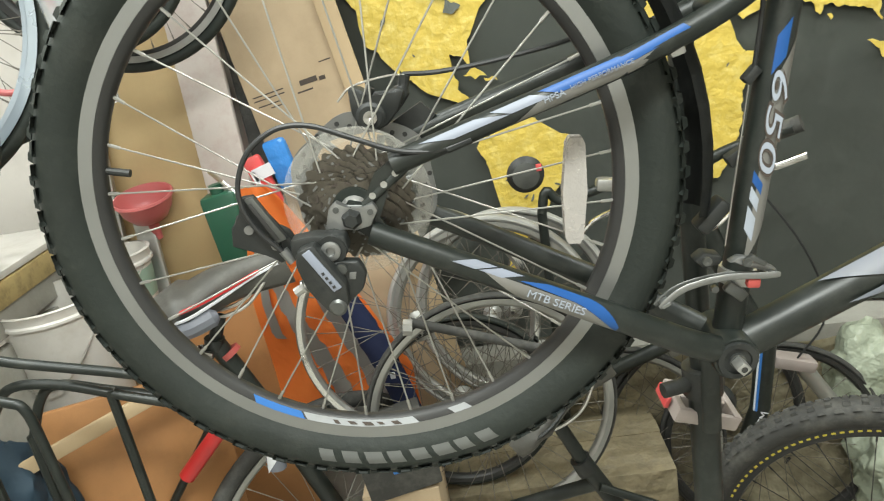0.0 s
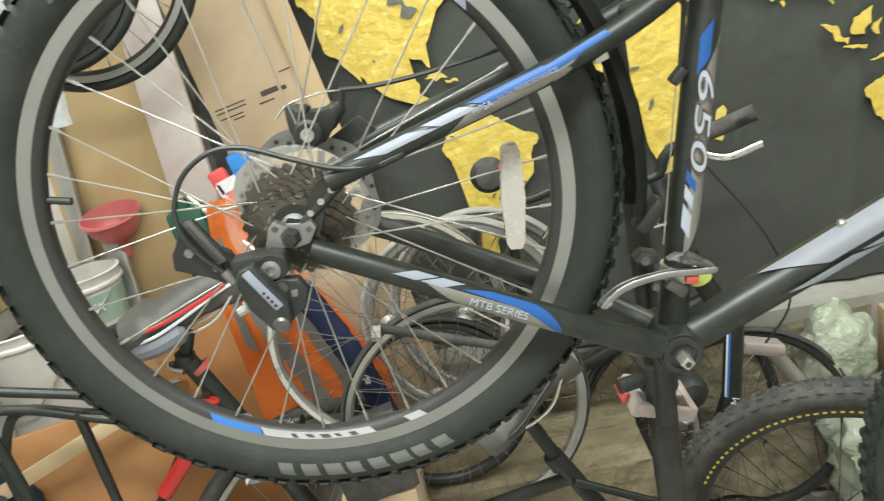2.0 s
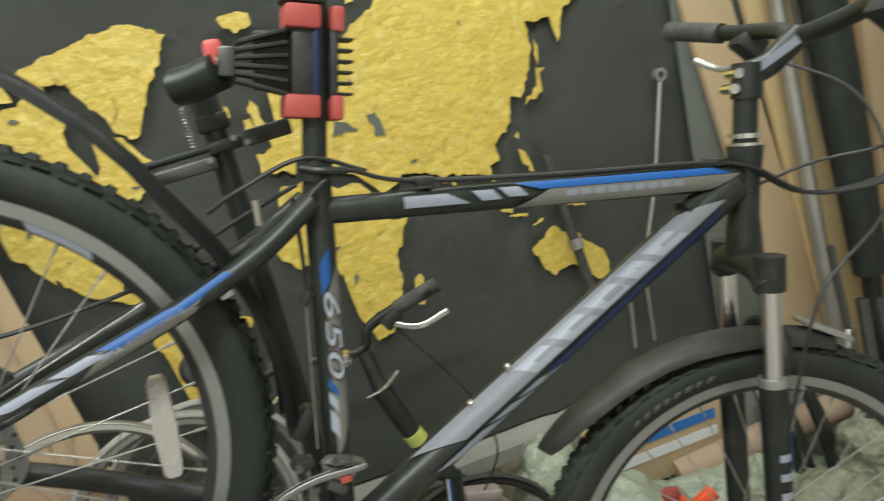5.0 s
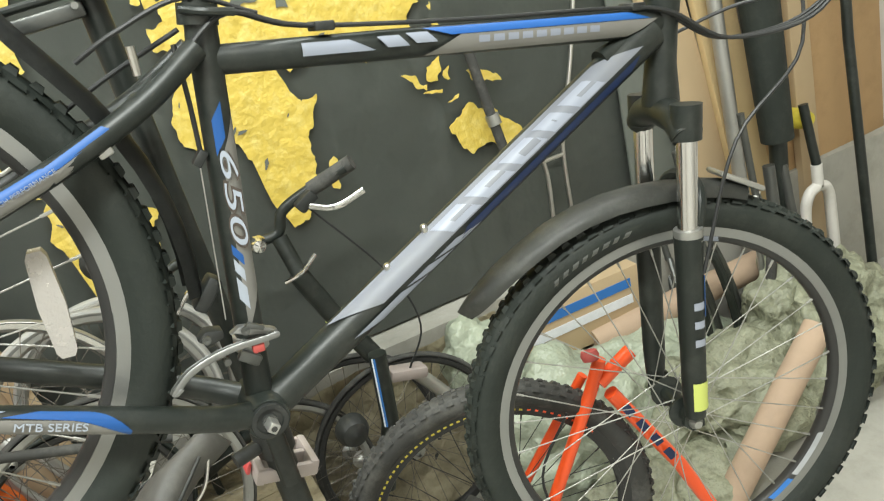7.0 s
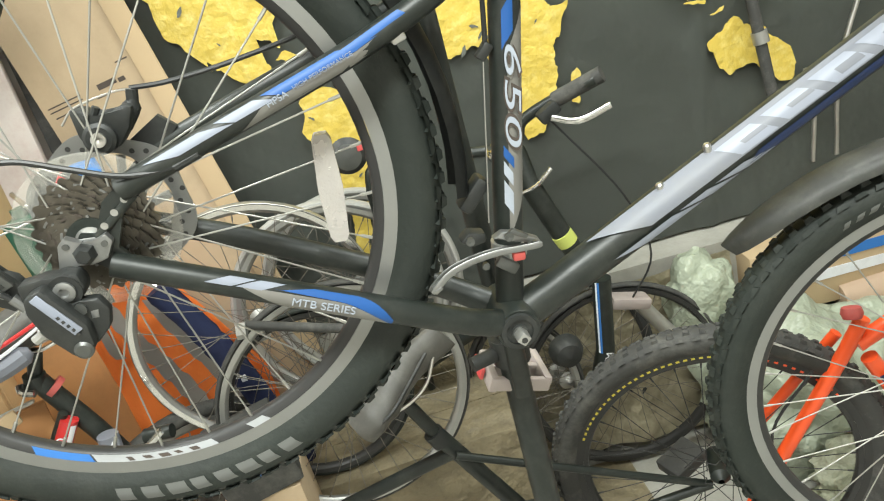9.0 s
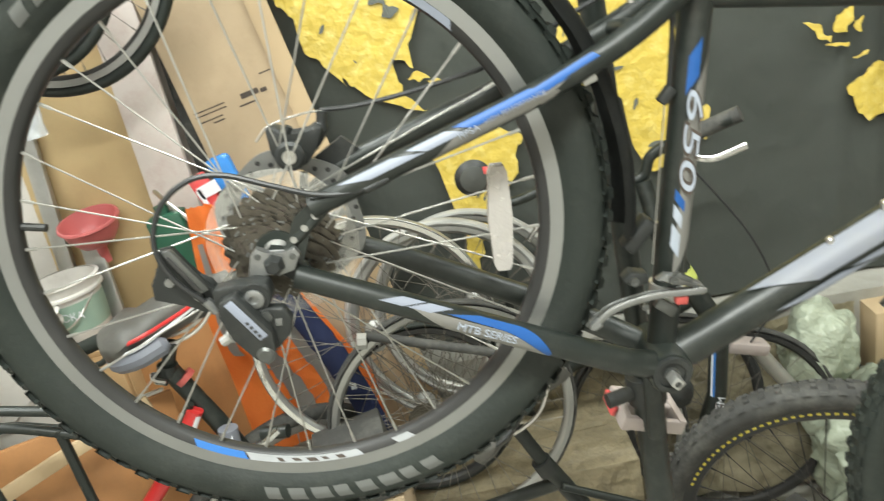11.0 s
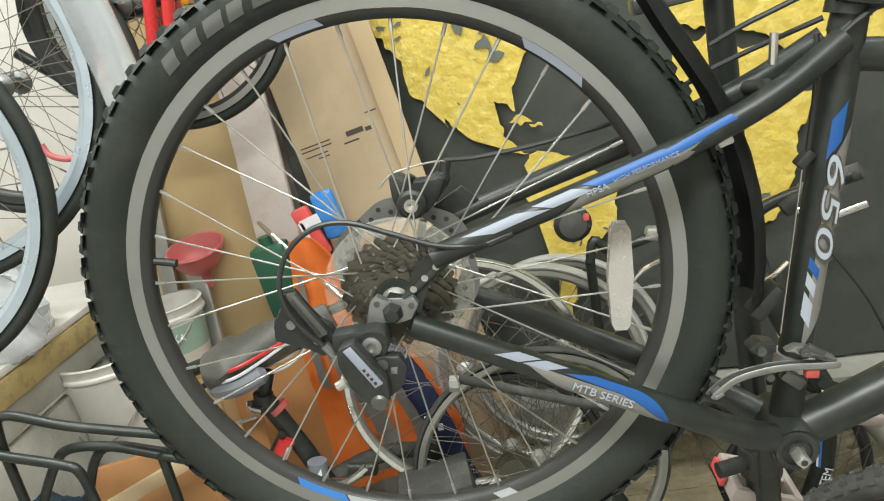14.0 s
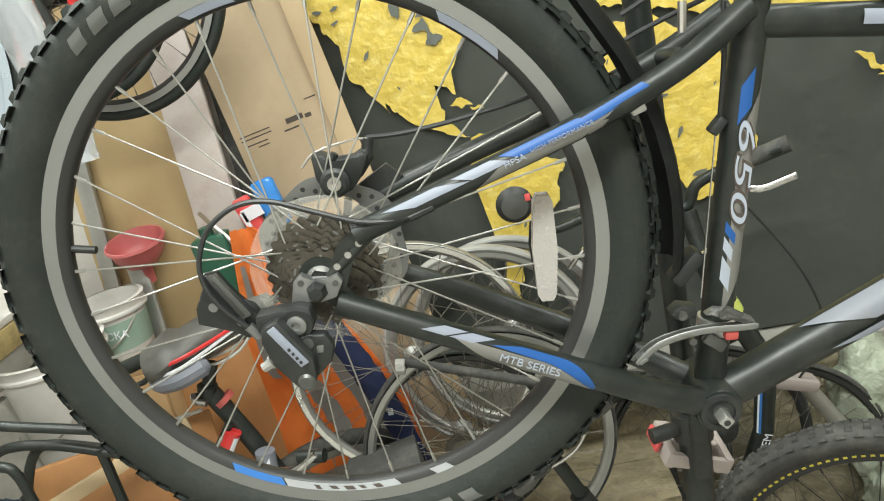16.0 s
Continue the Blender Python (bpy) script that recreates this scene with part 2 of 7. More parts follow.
def plate(bm, pts, y0, y1):
    """A flat plate with the outline pts (x, z), from y0 to y1."""
    lo = [bm.verts.new((x, y0, z)) for x, z in pts]
    hi = [bm.verts.new((x, y1, z)) for x, z in pts]
    bm.faces.new(lo)
    bm.faces.new(hi[::-1])
    for i in range(len(pts)):
        j = (i + 1) % len(pts)
        bm.faces.new((lo[j], lo[i], hi[i], hi[j]))
    return bm


def ring_rod(bm, a, b, r, seg=8):
    return tube(bm, [a, b], r, seg)


def B():
    return bmesh.new()


def between(a, b):
    """The pose at a whose x axis points to b."""
    d = Vector(b) - Vector(a)
    return Matrix.Translation(a) @ d.to_track_quat("X", "Z").to_matrix().to_4x4()


def words(name, text, size, material, parent, m, label="", depth=0.0004, shape=None, bold=0.0):
    """Lettering in the built-in font as a mesh."""
    c = bpy.data.curves.new(name, "FONT")
    c.body, c.size, c.extrude = text, size, depth
    c.align_x, c.align_y = "CENTER", "CENTER"
    c.offset = bold
    tmp = new("tmp", c)
    me = bpy.data.meshes.new_from_object(tmp.evaluated_get(bpy.context.evaluated_depsgraph_get()))
    bpy.data.objects.remove(tmp)
    if shape:
        me.transform(shape)
    me.materials.clear()
    me.materials.append(material)
    ob = new(name, me)
    ob.parent = parent
    ob.matrix_basis = m
    if label:
        tagged(ob, label)
    return ob


# ---- the room ----
def wall_y(x):
    return 1.168 - 0.0616 * x


def slab(name, x0, x1, y0, y1, z0, z1, material, label, category):
    bm = box(B(), x1 - x0, y1 - y0, z1 - z0, Matrix.Translation(((x0 + x1) / 2, (y0 + y1) / 2, (z0 + z1) / 2)))
    ob = part(name, bm, material, None, label)
    return tagged(ob, label, category, kind="structure")


slab("floor", -2.6, 3.4, -2.6, 1.6, -0.1, 0.0, concrete, "dusty grey concrete workshop floor", "floor")
slab("ceiling", -2.6, 3.4, -2.6, 1.6, 2.9, 3.0, plaster, "plain pale plaster ceiling with tube lights", "ceiling")
slab("wall_west", -2.6, -2.5, -2.6, 1.6, 0.0, 2.9, plaster, "pale plastered side wall", "wall")
slab("wall_east", 3.3, 3.4, -2.6, 1.6, 0.0, 2.9, plaster, "pale plastered wall behind leaning boards", "wall")
slab("wall_south", -2.5, 3.3, -2.6, -2.5, 0.0, 2.9, plaster, "pale plastered wall across from the map", "wall")
back = part("wall_north", plate(B(), [(-2.5, 0), (3.3, 0), (3.3, 2.9), (-2.5, 2.9)], 0.03, 0.15), plaster)
back.matrix_world = pose(0, 1.168, 0, 0, 0, math.degrees(math.atan(-0.0616)))
tagged(back, "pale plastered wall behind the black map cloth", "wall", kind="structure")
low = B()
plate(low, [(-0.15, 0.0), (2.9, 0.0), (2.9, H - 0.80), (-0.15, H - 0.80)], -0.10, 0.028)
plinth = part("wall_plinth", low, concrete)
plinth.matrix_world = back.matrix_world
tagged(plinth, "worn grey concrete plinth along the wall foot", "plinth", kind="structure")
for x, y, s in ((0.1, -0.75, 1.6), (1.3, 0.25, 1.6), (-1.0, 0.2, 1.3)):
    lampob = thing("ceiling_light", pose(x, y, 2.86), "long white tube light under the ceiling", "light", "ceiling tube lights")
    part("housing", box(B(), s, 0.3, 0.03, Matrix.Translation((0, 0, 0.02)), 0.008), white_plastic, lampob)

# ---- black cloth with the gold map ----
bm = B()
NX, NZ = 130, 90
X0, X1, Z0, Z1 = -0.35, 1.79, H - 0.79, 2.05
grid = []
for i in range(NX + 1):
    col = []
    for j in range(NZ + 1):
        u, v = i / NX, j / NZ
        x, z = X0 + (X1 - X0) * u, Z0 + (Z1 - Z0) * v
        fold = 0.010 * math.exp(-((x - 1.13 - 0.03 * z) / 0.018) ** 2) + 0.007 * math.exp(-((x - 1.30 + 0.05 * z) / 0.02) ** 2)
        fold += 0.006 * math.exp(-((x - 0.86) / 0.025) ** 2) * v + 0.006 * noise.noise((x * 3, z * 2, 0)) + 0.003 * noise.noise((x * 9, z * 6, 4))
        x += (0.012 * noise.noise((0, z * 4, 9)) if i in (0, NX) else 0)
        col.append(bm.verts.new((x, wall_y(x) - 0.004 - fold, z)))
    grid.append(col)
for i in range(NX):
    for j in range(NZ):
        bm.faces.new((grid[i][j], grid[i + 1][j], grid[i + 1][j + 1], grid[i][j + 1]))
bmesh.ops.solidify(bm, geom=bm.faces, thickness=-0.002)
cloth = part("map_cloth", bm, fabric, None, smooth=80)
tagged(cloth, "black wall cloth hung in soft folds behind the gold map", "cloth")

# outlines in degrees of longitude and latitude
LAND = {
    "north_america": "-168 66 -156 71 -140 70 -128 70 -115 68 -100 68 -94 72 -86 68 -82 67 -85 64 -94 60 -92 57 -82 55 -80 51 -78 56 -77 62 -70 60 -65 59 -56 52 -66 50 -61 46 -70 43 -74 40 -76 35 -81 31 -80 25 -83 29 -90 30 -97 27 -97 22 -94 18 -90 21 -87 21 -88 16 -83 14 -83 10 -80 9 -78 8 -85 10 -92 14 -100 17 -106 22 -112 29 -115 31 -110 24 -117 33 -124 40 -124 48 -133 56 -146 60 -158 57 -165 61",
    "south_america": "-78 8 -75 11 -71 12 -62 10 -52 5 -50 0 -44 -3 -37 -5 -35 -8 -39 -14 -40 -21 -48 -26 -52 -32 -57 -37 -62 -39 -65 -43 -66 -47 -69 -51 -66 -55 -71 -54 -75 -50 -73 -42 -73 -37 -71 -30 -70 -20 -76 -14 -81 -6 -80 -2 -77 4",
    "greenland": "-105 72.4 -92 73.4 -78 74.1 -62 75 -49 75.3 -38 74.5 -30 73.1 -35 71.5 -37 70.5 -47 66 -53 61.5 -58 59.8 -64 62 -67 64.8 -70 68.5 -76 70.5 -89 71.6",
    "africa": "-6 36 10 37 11 33 20 31 32 31 35 27 39 16 43 11 51 12 47 4 40 -4 40 -15 35 -22 33 -27 27 -34 19 -35 15 -27 12 -17 13 -8 9 0 9 4 4 6 -8 4 -15 10 -17 15 -16 22 -10 30",
    "eurasia": "-9 37 -9 43 -1 44 -2 48 4 52 9 54 12 54 21 55 24 58 30 60 22 60 25 65 18 60 13 55 6 58 5 62 14 68 27 71 41 67 44 66 60 69 73 72 100 77 113 74 140 72 160 70 180 69 178 63 163 60 157 51 155 59 140 59 141 53 135 44 129 36 126 38 121 39 122 31 117 24 108 21 109 12 103 11 102 6",
    "south_asia": "102 6 103 1 98 8 94 17 90 22 86 20 80 14 78 8 74 15 70 21 61 25 57 27 50 30 57 24 59 22 52 16 44 13 39 21 35 28 36 36 27 37 28 41 41 42 36 46 30 46 28 41 22 37 19 42 12 45 18 40 15 38 8 44 3 43 -1 37 -9 37 20 48 60 50 100 45 117 24 108 21 109 12 103 11",
    "australia": "114 -22 122 -18 129 -15 133 -12 136 -15 140 -17 142 -11 146 -19 153 -26 153 -31 150 -37 145 -39 140 -38 136 -34 131 -32 124 -33 118 -35 115 -34 113 -26",
    "britain": "-5 50 1 51 0 54 -2 57 -4 59 -6 57 -3 54 -5 52",
    "ireland": "-10 52 -6 52 -6 55 -9 55",
    "iceland": "-23 59 -19 60.5 -15 60 -15 58 -20 57",
    "madagascar": "44 -24 47 -25 50 -15 49 -12 44 -17",
    "japan": "130 32 136 34 141 36 142 43 145 44 141 45 139 39 133 36",
    "sakhalin": "142 46 144 50 143 54 142 50",
    "sumatra": "95 5 100 2 106 -4 105 -6 100 -2",
    "borneo": "109 1 114 5 119 6 117 0 115 -4 110 -2",
    "java": "105 -6 114 -7 114 -9 106 -7",
    "sulawesi": "119 0 124 1 122 -1 123 -5 120 -5",
    "new_guinea": "131 -1 137 -2 145 -5 150 -10 143 -8 138 -8 133 -4",
    "philippines": "120 18 122 17 126 7 123 8 121 13",
    "sri_lanka": "80 9 82 7 81 6 80 7",
    "cuba": "-84 22 -79 23 -74 20 -78 20",
    "hispaniola": "-74 19 -69 19 -69 18 -74 18",
    "novaya_zemlya": "52 71 58 75 68 77 62 74 57 71",
    "baffin": "-85 73 -75 72 -62 66 -66 62 -74 66 -80 70",
    "victoria": "-117 72 -106 73 -102 69 -114 69",
    "spitsbergen": "-8 73 1 73.4 6 73 5 71.3 -3 70.8",
    "timor": "120 -9 127 -8 124 -10 119 -10",
    "taiwan": "120 23 122 25 121 22",
    "sea_black": "28 42 31 46 36 46 41 42 35 42",
    "sea_caspian": "47 45 51 46 53 41 54 37 49 38 49 42",
    "sea_lakes": "-92 47 -86 49 -84 46 -79 44 -83 42 -87 42 -86 46",
    "sea_winnipeg": "-99 54 -96 53 -97 50 -99 52",
    "sea_bear": "-124 66 -118 67 -112 62 -118 61",
}


# how each piece of the map was hung: sideways, up, and where the height scale starts and by how much it is squeezed
HUNG = {"north_america": (-0.022, 0.029), "south_america": (-0.030, 0.004), "greenland": (-0.034, 0.004), "baffin": (-0.022, 0.029), "victoria": (-0.022, 0.029), "cuba": (-0.018, 0.03), "hispaniola": (-0.018, 0.03),
        "africa": (-0.012, 0.015), "madagascar": (-0.01, 0.0), "britain": (-0.03, 0.035), "ireland": (-0.03, 0.035), "iceland": (-0.03, 0.02), "sumatra": (-0.008, 0.036), "java": (-0.01, 0.035),
        "borneo": (-0.018, 0.036), "sulawesi": (-0.02, 0.035), "philippines": (-0.02, 0.055), "new_guinea": (-0.015, 0.018), "timor": (-0.03, 0.012), "sri_lanka": (-0.02, 0.085), "taiwan": (-0.02, 0.055),
        "sea_lakes": (-0.022, 0.029), "sea_winnipeg": (-0.022, 0.029), "sea_bear": (-0.022, 0.029)}


def hung(name, p):
    x, z = p
    if name == "australia":
        return x - 0.004 - 0.33 * (z - 0.97), z - 0.24 * (x - 1.30)
    if name in HUNG:
        return x + HUNG[name][0], z + HUNG[name][1]
    return x - 0.024, 1.271 + 0.88 * (z - 1.185)


def on_map(lon, lat):
    rise = math.degrees(math.log(math.tan(radians(45 + min(lat, 75.5) / 2))))
    lon -= max(0, -100 - lon) * 0.12
    return 0.587 + 0.005266 * lon - 0.00018 * rise, H - 0.182 + 0.000216 * lon + 0.00625 * rise


def land_has(pts, x, z):
    """True inside an outline."""
    inside = False
    for (x0, z0), (x1, z1) in zip(pts, pts[1:] + pts[:1]):
        if (z0 > z) != (z1 > z) and x < x0 + (z - z0) * (x1 - x0) / (z1 - z0):
            inside = not inside
    return inside


def rough_outline(pts, seed):
    """Breaks each side of an outline into small uneven steps."""
    out = []
    for i, a in enumerate(pts):
        b = pts[(i + 1) % len(pts)]
        d = math.hypot(b[0] - a[0], b[1] - a[1])
        n = max(1, int(d / 0.006))
        for k in range(n):
            t = k / n
            x, z = a[0] + (b[0] - a[0]) * t, a[1] + (b[1] - a[1]) * t
            w = 0.0062 if n > 1 else 0.002
            x += w * noise.noise((x * 55, z * 55, seed)) * 1.6
            z += w * noise.noise((x * 55, z * 55, seed + 7.3)) * 1.6
            out.append((x, z))
    return out


for k, (name, text) in enumerate(LAND.items()):
    v = [float(s) for s in text.split()]
    pts = rough_outline([hung(name, on_map(a, b)) for a, b in zip(v[::2], v[1::2])], k * 3.1)
    bm = B()
    f = bm.faces.new([bm.verts.new((x, 0, z)) for x, z in pts])
    bmesh.ops.triangulate(bm, faces=[f])
    g = bmesh.ops.extrude_face_region(bm, geom=bm.faces[:])
    for e in g["geom"]:
        if isinstance(e, bmesh.types.BMVert):
            e.co.y -= 0.003
    for vert in bm.verts:
        vert.co.y += wall_y(vert.co.x) - (0.0240 if name.startswith("sea") else 0.0185 + 0.0003 * k) + 0.0014 * noise.noise((vert.co.x * 40, vert.co.z * 40, k + 0.5))
    if name.startswith("sea"):
        tagged(part("map_inland_sea", bm, fabric, None, smooth=0), "black cloth patch left open inside the gold foil", "map piece", "open seas of the wall map")
        continue
    land = part("gold_continent", bm, gold, None, smooth=0)
    if name in ("eurasia", "north_america", "africa", "south_america"):
        rng = random.Random(k)
        xs, zs = [p[0] for p in pts], [p[1] for p in pts]
        for _ in range(70 if name == "north_america" else 16):
            cx, cz = rng.uniform(min(xs), max(xs)), rng.uniform(min(zs), max(zs))
            if name == "north_america" and rng.random() < 0.6:
                cz = max(zs) - (max(zs) - min(zs)) * rng.uniform(0.02, 0.42)
            if not land_has(pts, cx, cz):
                continue
            gap = B()
            turn, s0 = rng.uniform(0, 3.1), rng.uniform(0.004, 0.017)
            ring = []
            for j in range(9):
                a = 2 * math.pi * j / 9
                u, w_ = s0 * math.cos(a) * rng.uniform(0.7, 1.6), 0.4 * s0 * math.sin(a) * rng.uniform(0.6, 1.5)
                ring.append(gap.verts.new((cx + u * math.cos(turn) - w_ * math.sin(turn), wall_y(cx) - 0.0262, cz + u * math.sin(turn) + w_ * math.cos(turn))))
            gap.faces.new(ring)
            part("cloth_gap", gap, fabric, land, "dark tear in the foil")
    tagged(land, "crinkled gold foil land shape on the black wall cloth", "map piece", "gold continents of the wall map")


# ---- wheels ----
def lug(bm, h, sy, sz, m):
    """A tread block: a bar of rubber that narrows outwards, along x."""
    vs = []
    for x, q in ((-h / 2, 1.15), (h / 2, 0.72)):
        for y, z in ((-1, -1), (1, -1), (1, 1), (-1, 1)):
            vs.append(bm.verts.new(m @ Vector((x, y * sy / 2 * q, z * sz / 2 * q))))
    bm.faces.new(vs[4:])
    for i in range(4):
        j = (i + 1) % 4
        bm.faces.new((vs[i], vs[j], vs[4 + j], vs[4 + i]))


def make_wheel(hub, R, rim_out, rim_in, w, tyre_mat, side_mat, well_mat, n, phase, spoke_mat, knobs=0, flange=0.027, half=0.03, r_spoke=0.001, nips=True):
    """Tyre, rim and laced spokes round the y axis, as parts of the hub."""
    s = (R - rim_out)
    bm = lathe(B(), [(rim_out - 0.002, -w * 0.42), (rim_out + s * 0.12, -w * 0.72), (rim_out + s * 0.42, -w), (rim_out + s * 0.72, -w * 0.93), (R - s * 0.08, -w * 0.62), (R, -w * 0.25),
                     (R, w * 0.25), (R - s * 0.08, w * 0.62), (rim_out + s * 0.72, w * 0.93), (rim_out + s * 0.42, w), (rim_out + s * 0.12, w * 0.72), (rim_out - 0.002, w * 0.42)], 96, closed=True)
    if knobs:
        for k in range(knobs):
            a = 360 / knobs * k
            for yy, rr, sx, sy, da in ((-w * 0.74, R - s * 0.165, 0.0085, 0.009, 0), (w * 0.74, R - s * 0.165, 0.0085, 0.009, 0), (-w * 0.3, R + 0.0005, 0.009, 0.009, 180 / knobs), (w * 0.3, R + 0.0005, 0.009, 0.009, 180 / knobs)):
                tilt = 32 if yy < -w * 0.5 else (-32 if yy > w * 0.5 else 0)
                lug(bm, 0.0062, sy * (1.25 if k % 2 else 1.05), 0.0145 if abs(yy) > w * 0.5 else 0.012, pose(0, 0, 0, 0, -(a + da), 0) @ pose(rr, yy, 0, 0, 0, tilt + (6 if k % 2 else -6)))
    tyre = part("tyre", bm, tyre_mat, hub, smooth=38)
    mid = rim_in + (rim_out - rim_in) * 0.42
    bm = lathe(B(), [(mid, -0.0115), (rim_out, -0.0125), (rim_out, -0.0105), (rim_out - 0.006, -0.0100), (rim_out - 0.006, 0.0100), (rim_out, 0.0105), (rim_out, 0.0125), (mid, 0.0115)], 96, closed=True)
    part("rim", bm, side_mat, hub)
    bm = lathe(B(), [(mid - 0.0003, -0.0113), (rim_in + 0.003, -0.0085), (rim_in, -0.004), (rim_in, 0.004), (rim_in + 0.003, 0.0085), (mid - 0.0003, 0.0113)], 96, closed=False)
    part("rim_well", bm, well_mat, hub)
    protos = {}
    for k in range(n):
        side = -1 if k % 2 == 0 else 1
        lead = 1 if (k // 2) % 2 == 0 else -1
        key = (side, lead)
        turn = pose(0, 0, 0, 0, -(phase + 360 / n * k), 0)
        if key not in protos:
            a = radians(lead * 62)
            p0 = Vector((flange * math.cos(a), side * half, flange * math.sin(a)))
            p1 = Vector((rim_in + 0.001, side * 0.002, 0))
            bm = tube(B(), [p0, p1], r_spoke, 6)
            if nips:
                d = (p1 - p0).normalized()
                tube(bm, [p1 - d * 0.013, p1], r_spoke * 1.9, 6)
            protos[key] = part("spoke", bm, spoke_mat, hub)
            protos[key].matrix_basis = turn
        else:
            again(protos[key], "spoke", turn, hub)
    return tyre


def arc_bar(bm, r0, r1, a0, a1, y0, y1, n=6, lean=0.0):
    """A flat bar bent along an arc between two radii; lean shears its outer edge."""
    prof = []
    vs = []
    for k in range(n + 1):
        t = k / n
        col = []
        for r, y, s in ((r0, y0, 0), (r1, y1, lean)):
            a = radians(a0 + (a1 - a0) * t + s)
            col.append(bm.verts.new((r * math.cos(a), y, r * math.sin(a))))
        vs.append(col)
    for a, b in zip(vs, vs[1:]):
        bm.faces.new((a[0], a[1], b[1], b[0]))
    return bm


def tube_patch(bm, a, b, r, t0, t1, f0, f1, shear=0.0, n=14, k=8, tip0=0.0, tip1=0.0):
    """A thin print on a tube from a to b: along it from t0 to t1, round it from f0 to f1 degrees (0 faces the near side, 90 is up)."""
    a, b = Vector(a), Vector(b)
    d = (b - a)
    ax = d.normalized()
    side = Vector((0, -1, 0))
    side = (side - ax * side.dot(ax)).normalized()
    up = side.cross(ax).normalized()
    if up.z < 0:
        up = -up
    vs = []
    for j in range(k + 1):
        f = f0 + (f1 - f0) * j / k
        s = (j / k - 0.5) * shear
        row = []
        for i in range(n + 1):
            t = t0 + tip0 * (1 - j / k) + s + (t1 - tip1 * (j / k) - t0 - tip0 * (1 - j / k)) * i / n
            row.append(bm.verts.new(a + d * t + (side * math.cos(radians(f)) + up * math.sin(radians(f))) * r))
        vs.append(row)
    for p, q in zip(vs, vs[1:]):
        for i in range(n):
            bm.faces.new((p[i], p[i + 1], q[i + 1], q[i]))
    return bm


# ---- the bicycle in the repair stand: x forward, near side -y, origin at the rear axle ----
TILTED = pose(0, 0, H, 0, 27.9, 0)
bike = thing("mountain_bicycle", TILTED, "black mountain bicycle with blue and silver decals clamped in a stand", "bicycle")

rear = part("rear_wheel", lathe(B(), [(0.009, -0.052), (0.014, -0.046), (0.018, -0.036), (0.032, -0.032), (0.032, -0.028), (0.018, -0.024), (0.017, 0.02), (0.032, 0.026), (0.032, 0.03), (0.020, 0.034), (0.012, 0.05), (0.009, 0.056)], 32), alloy, bike, "rear wheel with knobbly black tyre and grey rim")
make_wheel(rear, 0.333, 0.286, 0.262, 0.0255, rubber, rim_metal, rim_dark, 32, 175.3, spoke_steel, knobs=84)
def side_y(r):
    """How far the near sidewall stands out at a radius, with a hair's breadth to spare."""
    for (r0, y0), (r1, y1) in (((0.284, 0.0107), (0.2916, 0.0184)), ((0.2916, 0.0184), (0.3057, 0.0255)), ((0.3057, 0.0255), (0.3198, 0.0237)), ((0.3198, 0.0237), (0.34, 0.012))):
        if r <= r1:
            return -(y0 + (y1 - y0) * (r - r0) / (r1 - r0)) - 0.0009
    return -0.012


def side_block(bm, r0, r1, a0, a1, lean=0.0, n=5, k=5):
    """A printed block that follows the tyre's sidewall."""
    vs = []
    for i in range(n + 1):
        col = []
        for j in range(k + 1):
            r = r0 + (r1 - r0) * j / k
            a = radians(a0 + (a1 - a0) * i / n + lean * (j / k - 0.5))
            col.append(bm.verts.new((r * math.cos(a), side_y(r), r * math.sin(a))))
        vs.append(col)
    for p_, q_ in zip(vs, vs[1:]):
        for j in range(k):
            bm.faces.new((p_[j], p_[j + 1], q_[j + 1], q_[j]))
    return bm


# grey maker's mark on the near sidewall, drawn as plain blocks
def tyre_marks(hub, start, sgn, r0=0.2985, r1=0.3125, wide=3.9, step=5.0):
    for k in range(8):
        a = start + sgn * k * step
        bm = B()
        side_block(bm, r0, r1, a, a + sgn * wide * (0.8 + 0.2 * (k % 3) / 2), 1.2 * sgn)
        part("tyre_marking", bm, tyre_print, hub)


tyre_marks(rear, -82.0, 1)
tyre_marks(rear, 151.0, -1)
for a0, a1, m_, nm in ((-101, -88.5, blue_paint, "blue rim decal"), (-88, -60.5, rim_white, "pale rim decal"), (-51.5, -47, rim_white, "pale rim decal"), (121, 131, silver_decal, "pale rim decal"), (66, 80, silver_decal, "pale rim decal")):
    part("rim_decal", arc_bar(B(), 0.2643, 0.2717, a0, a1, -0.0091, -0.0120, 14, 1.5), m_, rear, nm)
for k in range(5):
    part("rim_marking", arc_bar(B(), 0.2662, 0.2702 - 0.0012 * (k % 2), -80.5 + 3.6 * k, -79.2 + 3.6 * k + 0.5 * (k % 3), -0.0105, -0.0121, 3, 1.0), ink, rear)
bm = tube(B(), [(-0.262 * math.cos(radians(12.5)), 0, -0.262 * math.sin(radians(12.5))), (-0.238 * math.cos(radians(12.5)), 0, -0.238 * math.sin(radians(12.5)))], 0.0042, 10)
part("valve_cap", bm, black_plastic, rear)
bm = B()
outline = []
for s, wv in ((0, 0.006), (0.06, 0.0095), (0.5, 0.0125), (0.94, 0.0095), (1, 0.006)):
    outline.append((s, wv))
pa, pb = Vector((0.187, 0.130)), Vector((0.2275, 0.0255))
dd = (pb - pa)
nn = Vector((dd.y, -dd.x)).normalized()
pts = [tuple(pa + dd * s + nn * wv) for s, wv in outline] + [tuple(pa + dd * s - nn * wv) for s, wv in outline[::-1]]
plate(bm, pts, -0.012, 0.004)
part("spoke_reflector", bm, reflector_white, rear, "clear honeycomb spoke reflector")
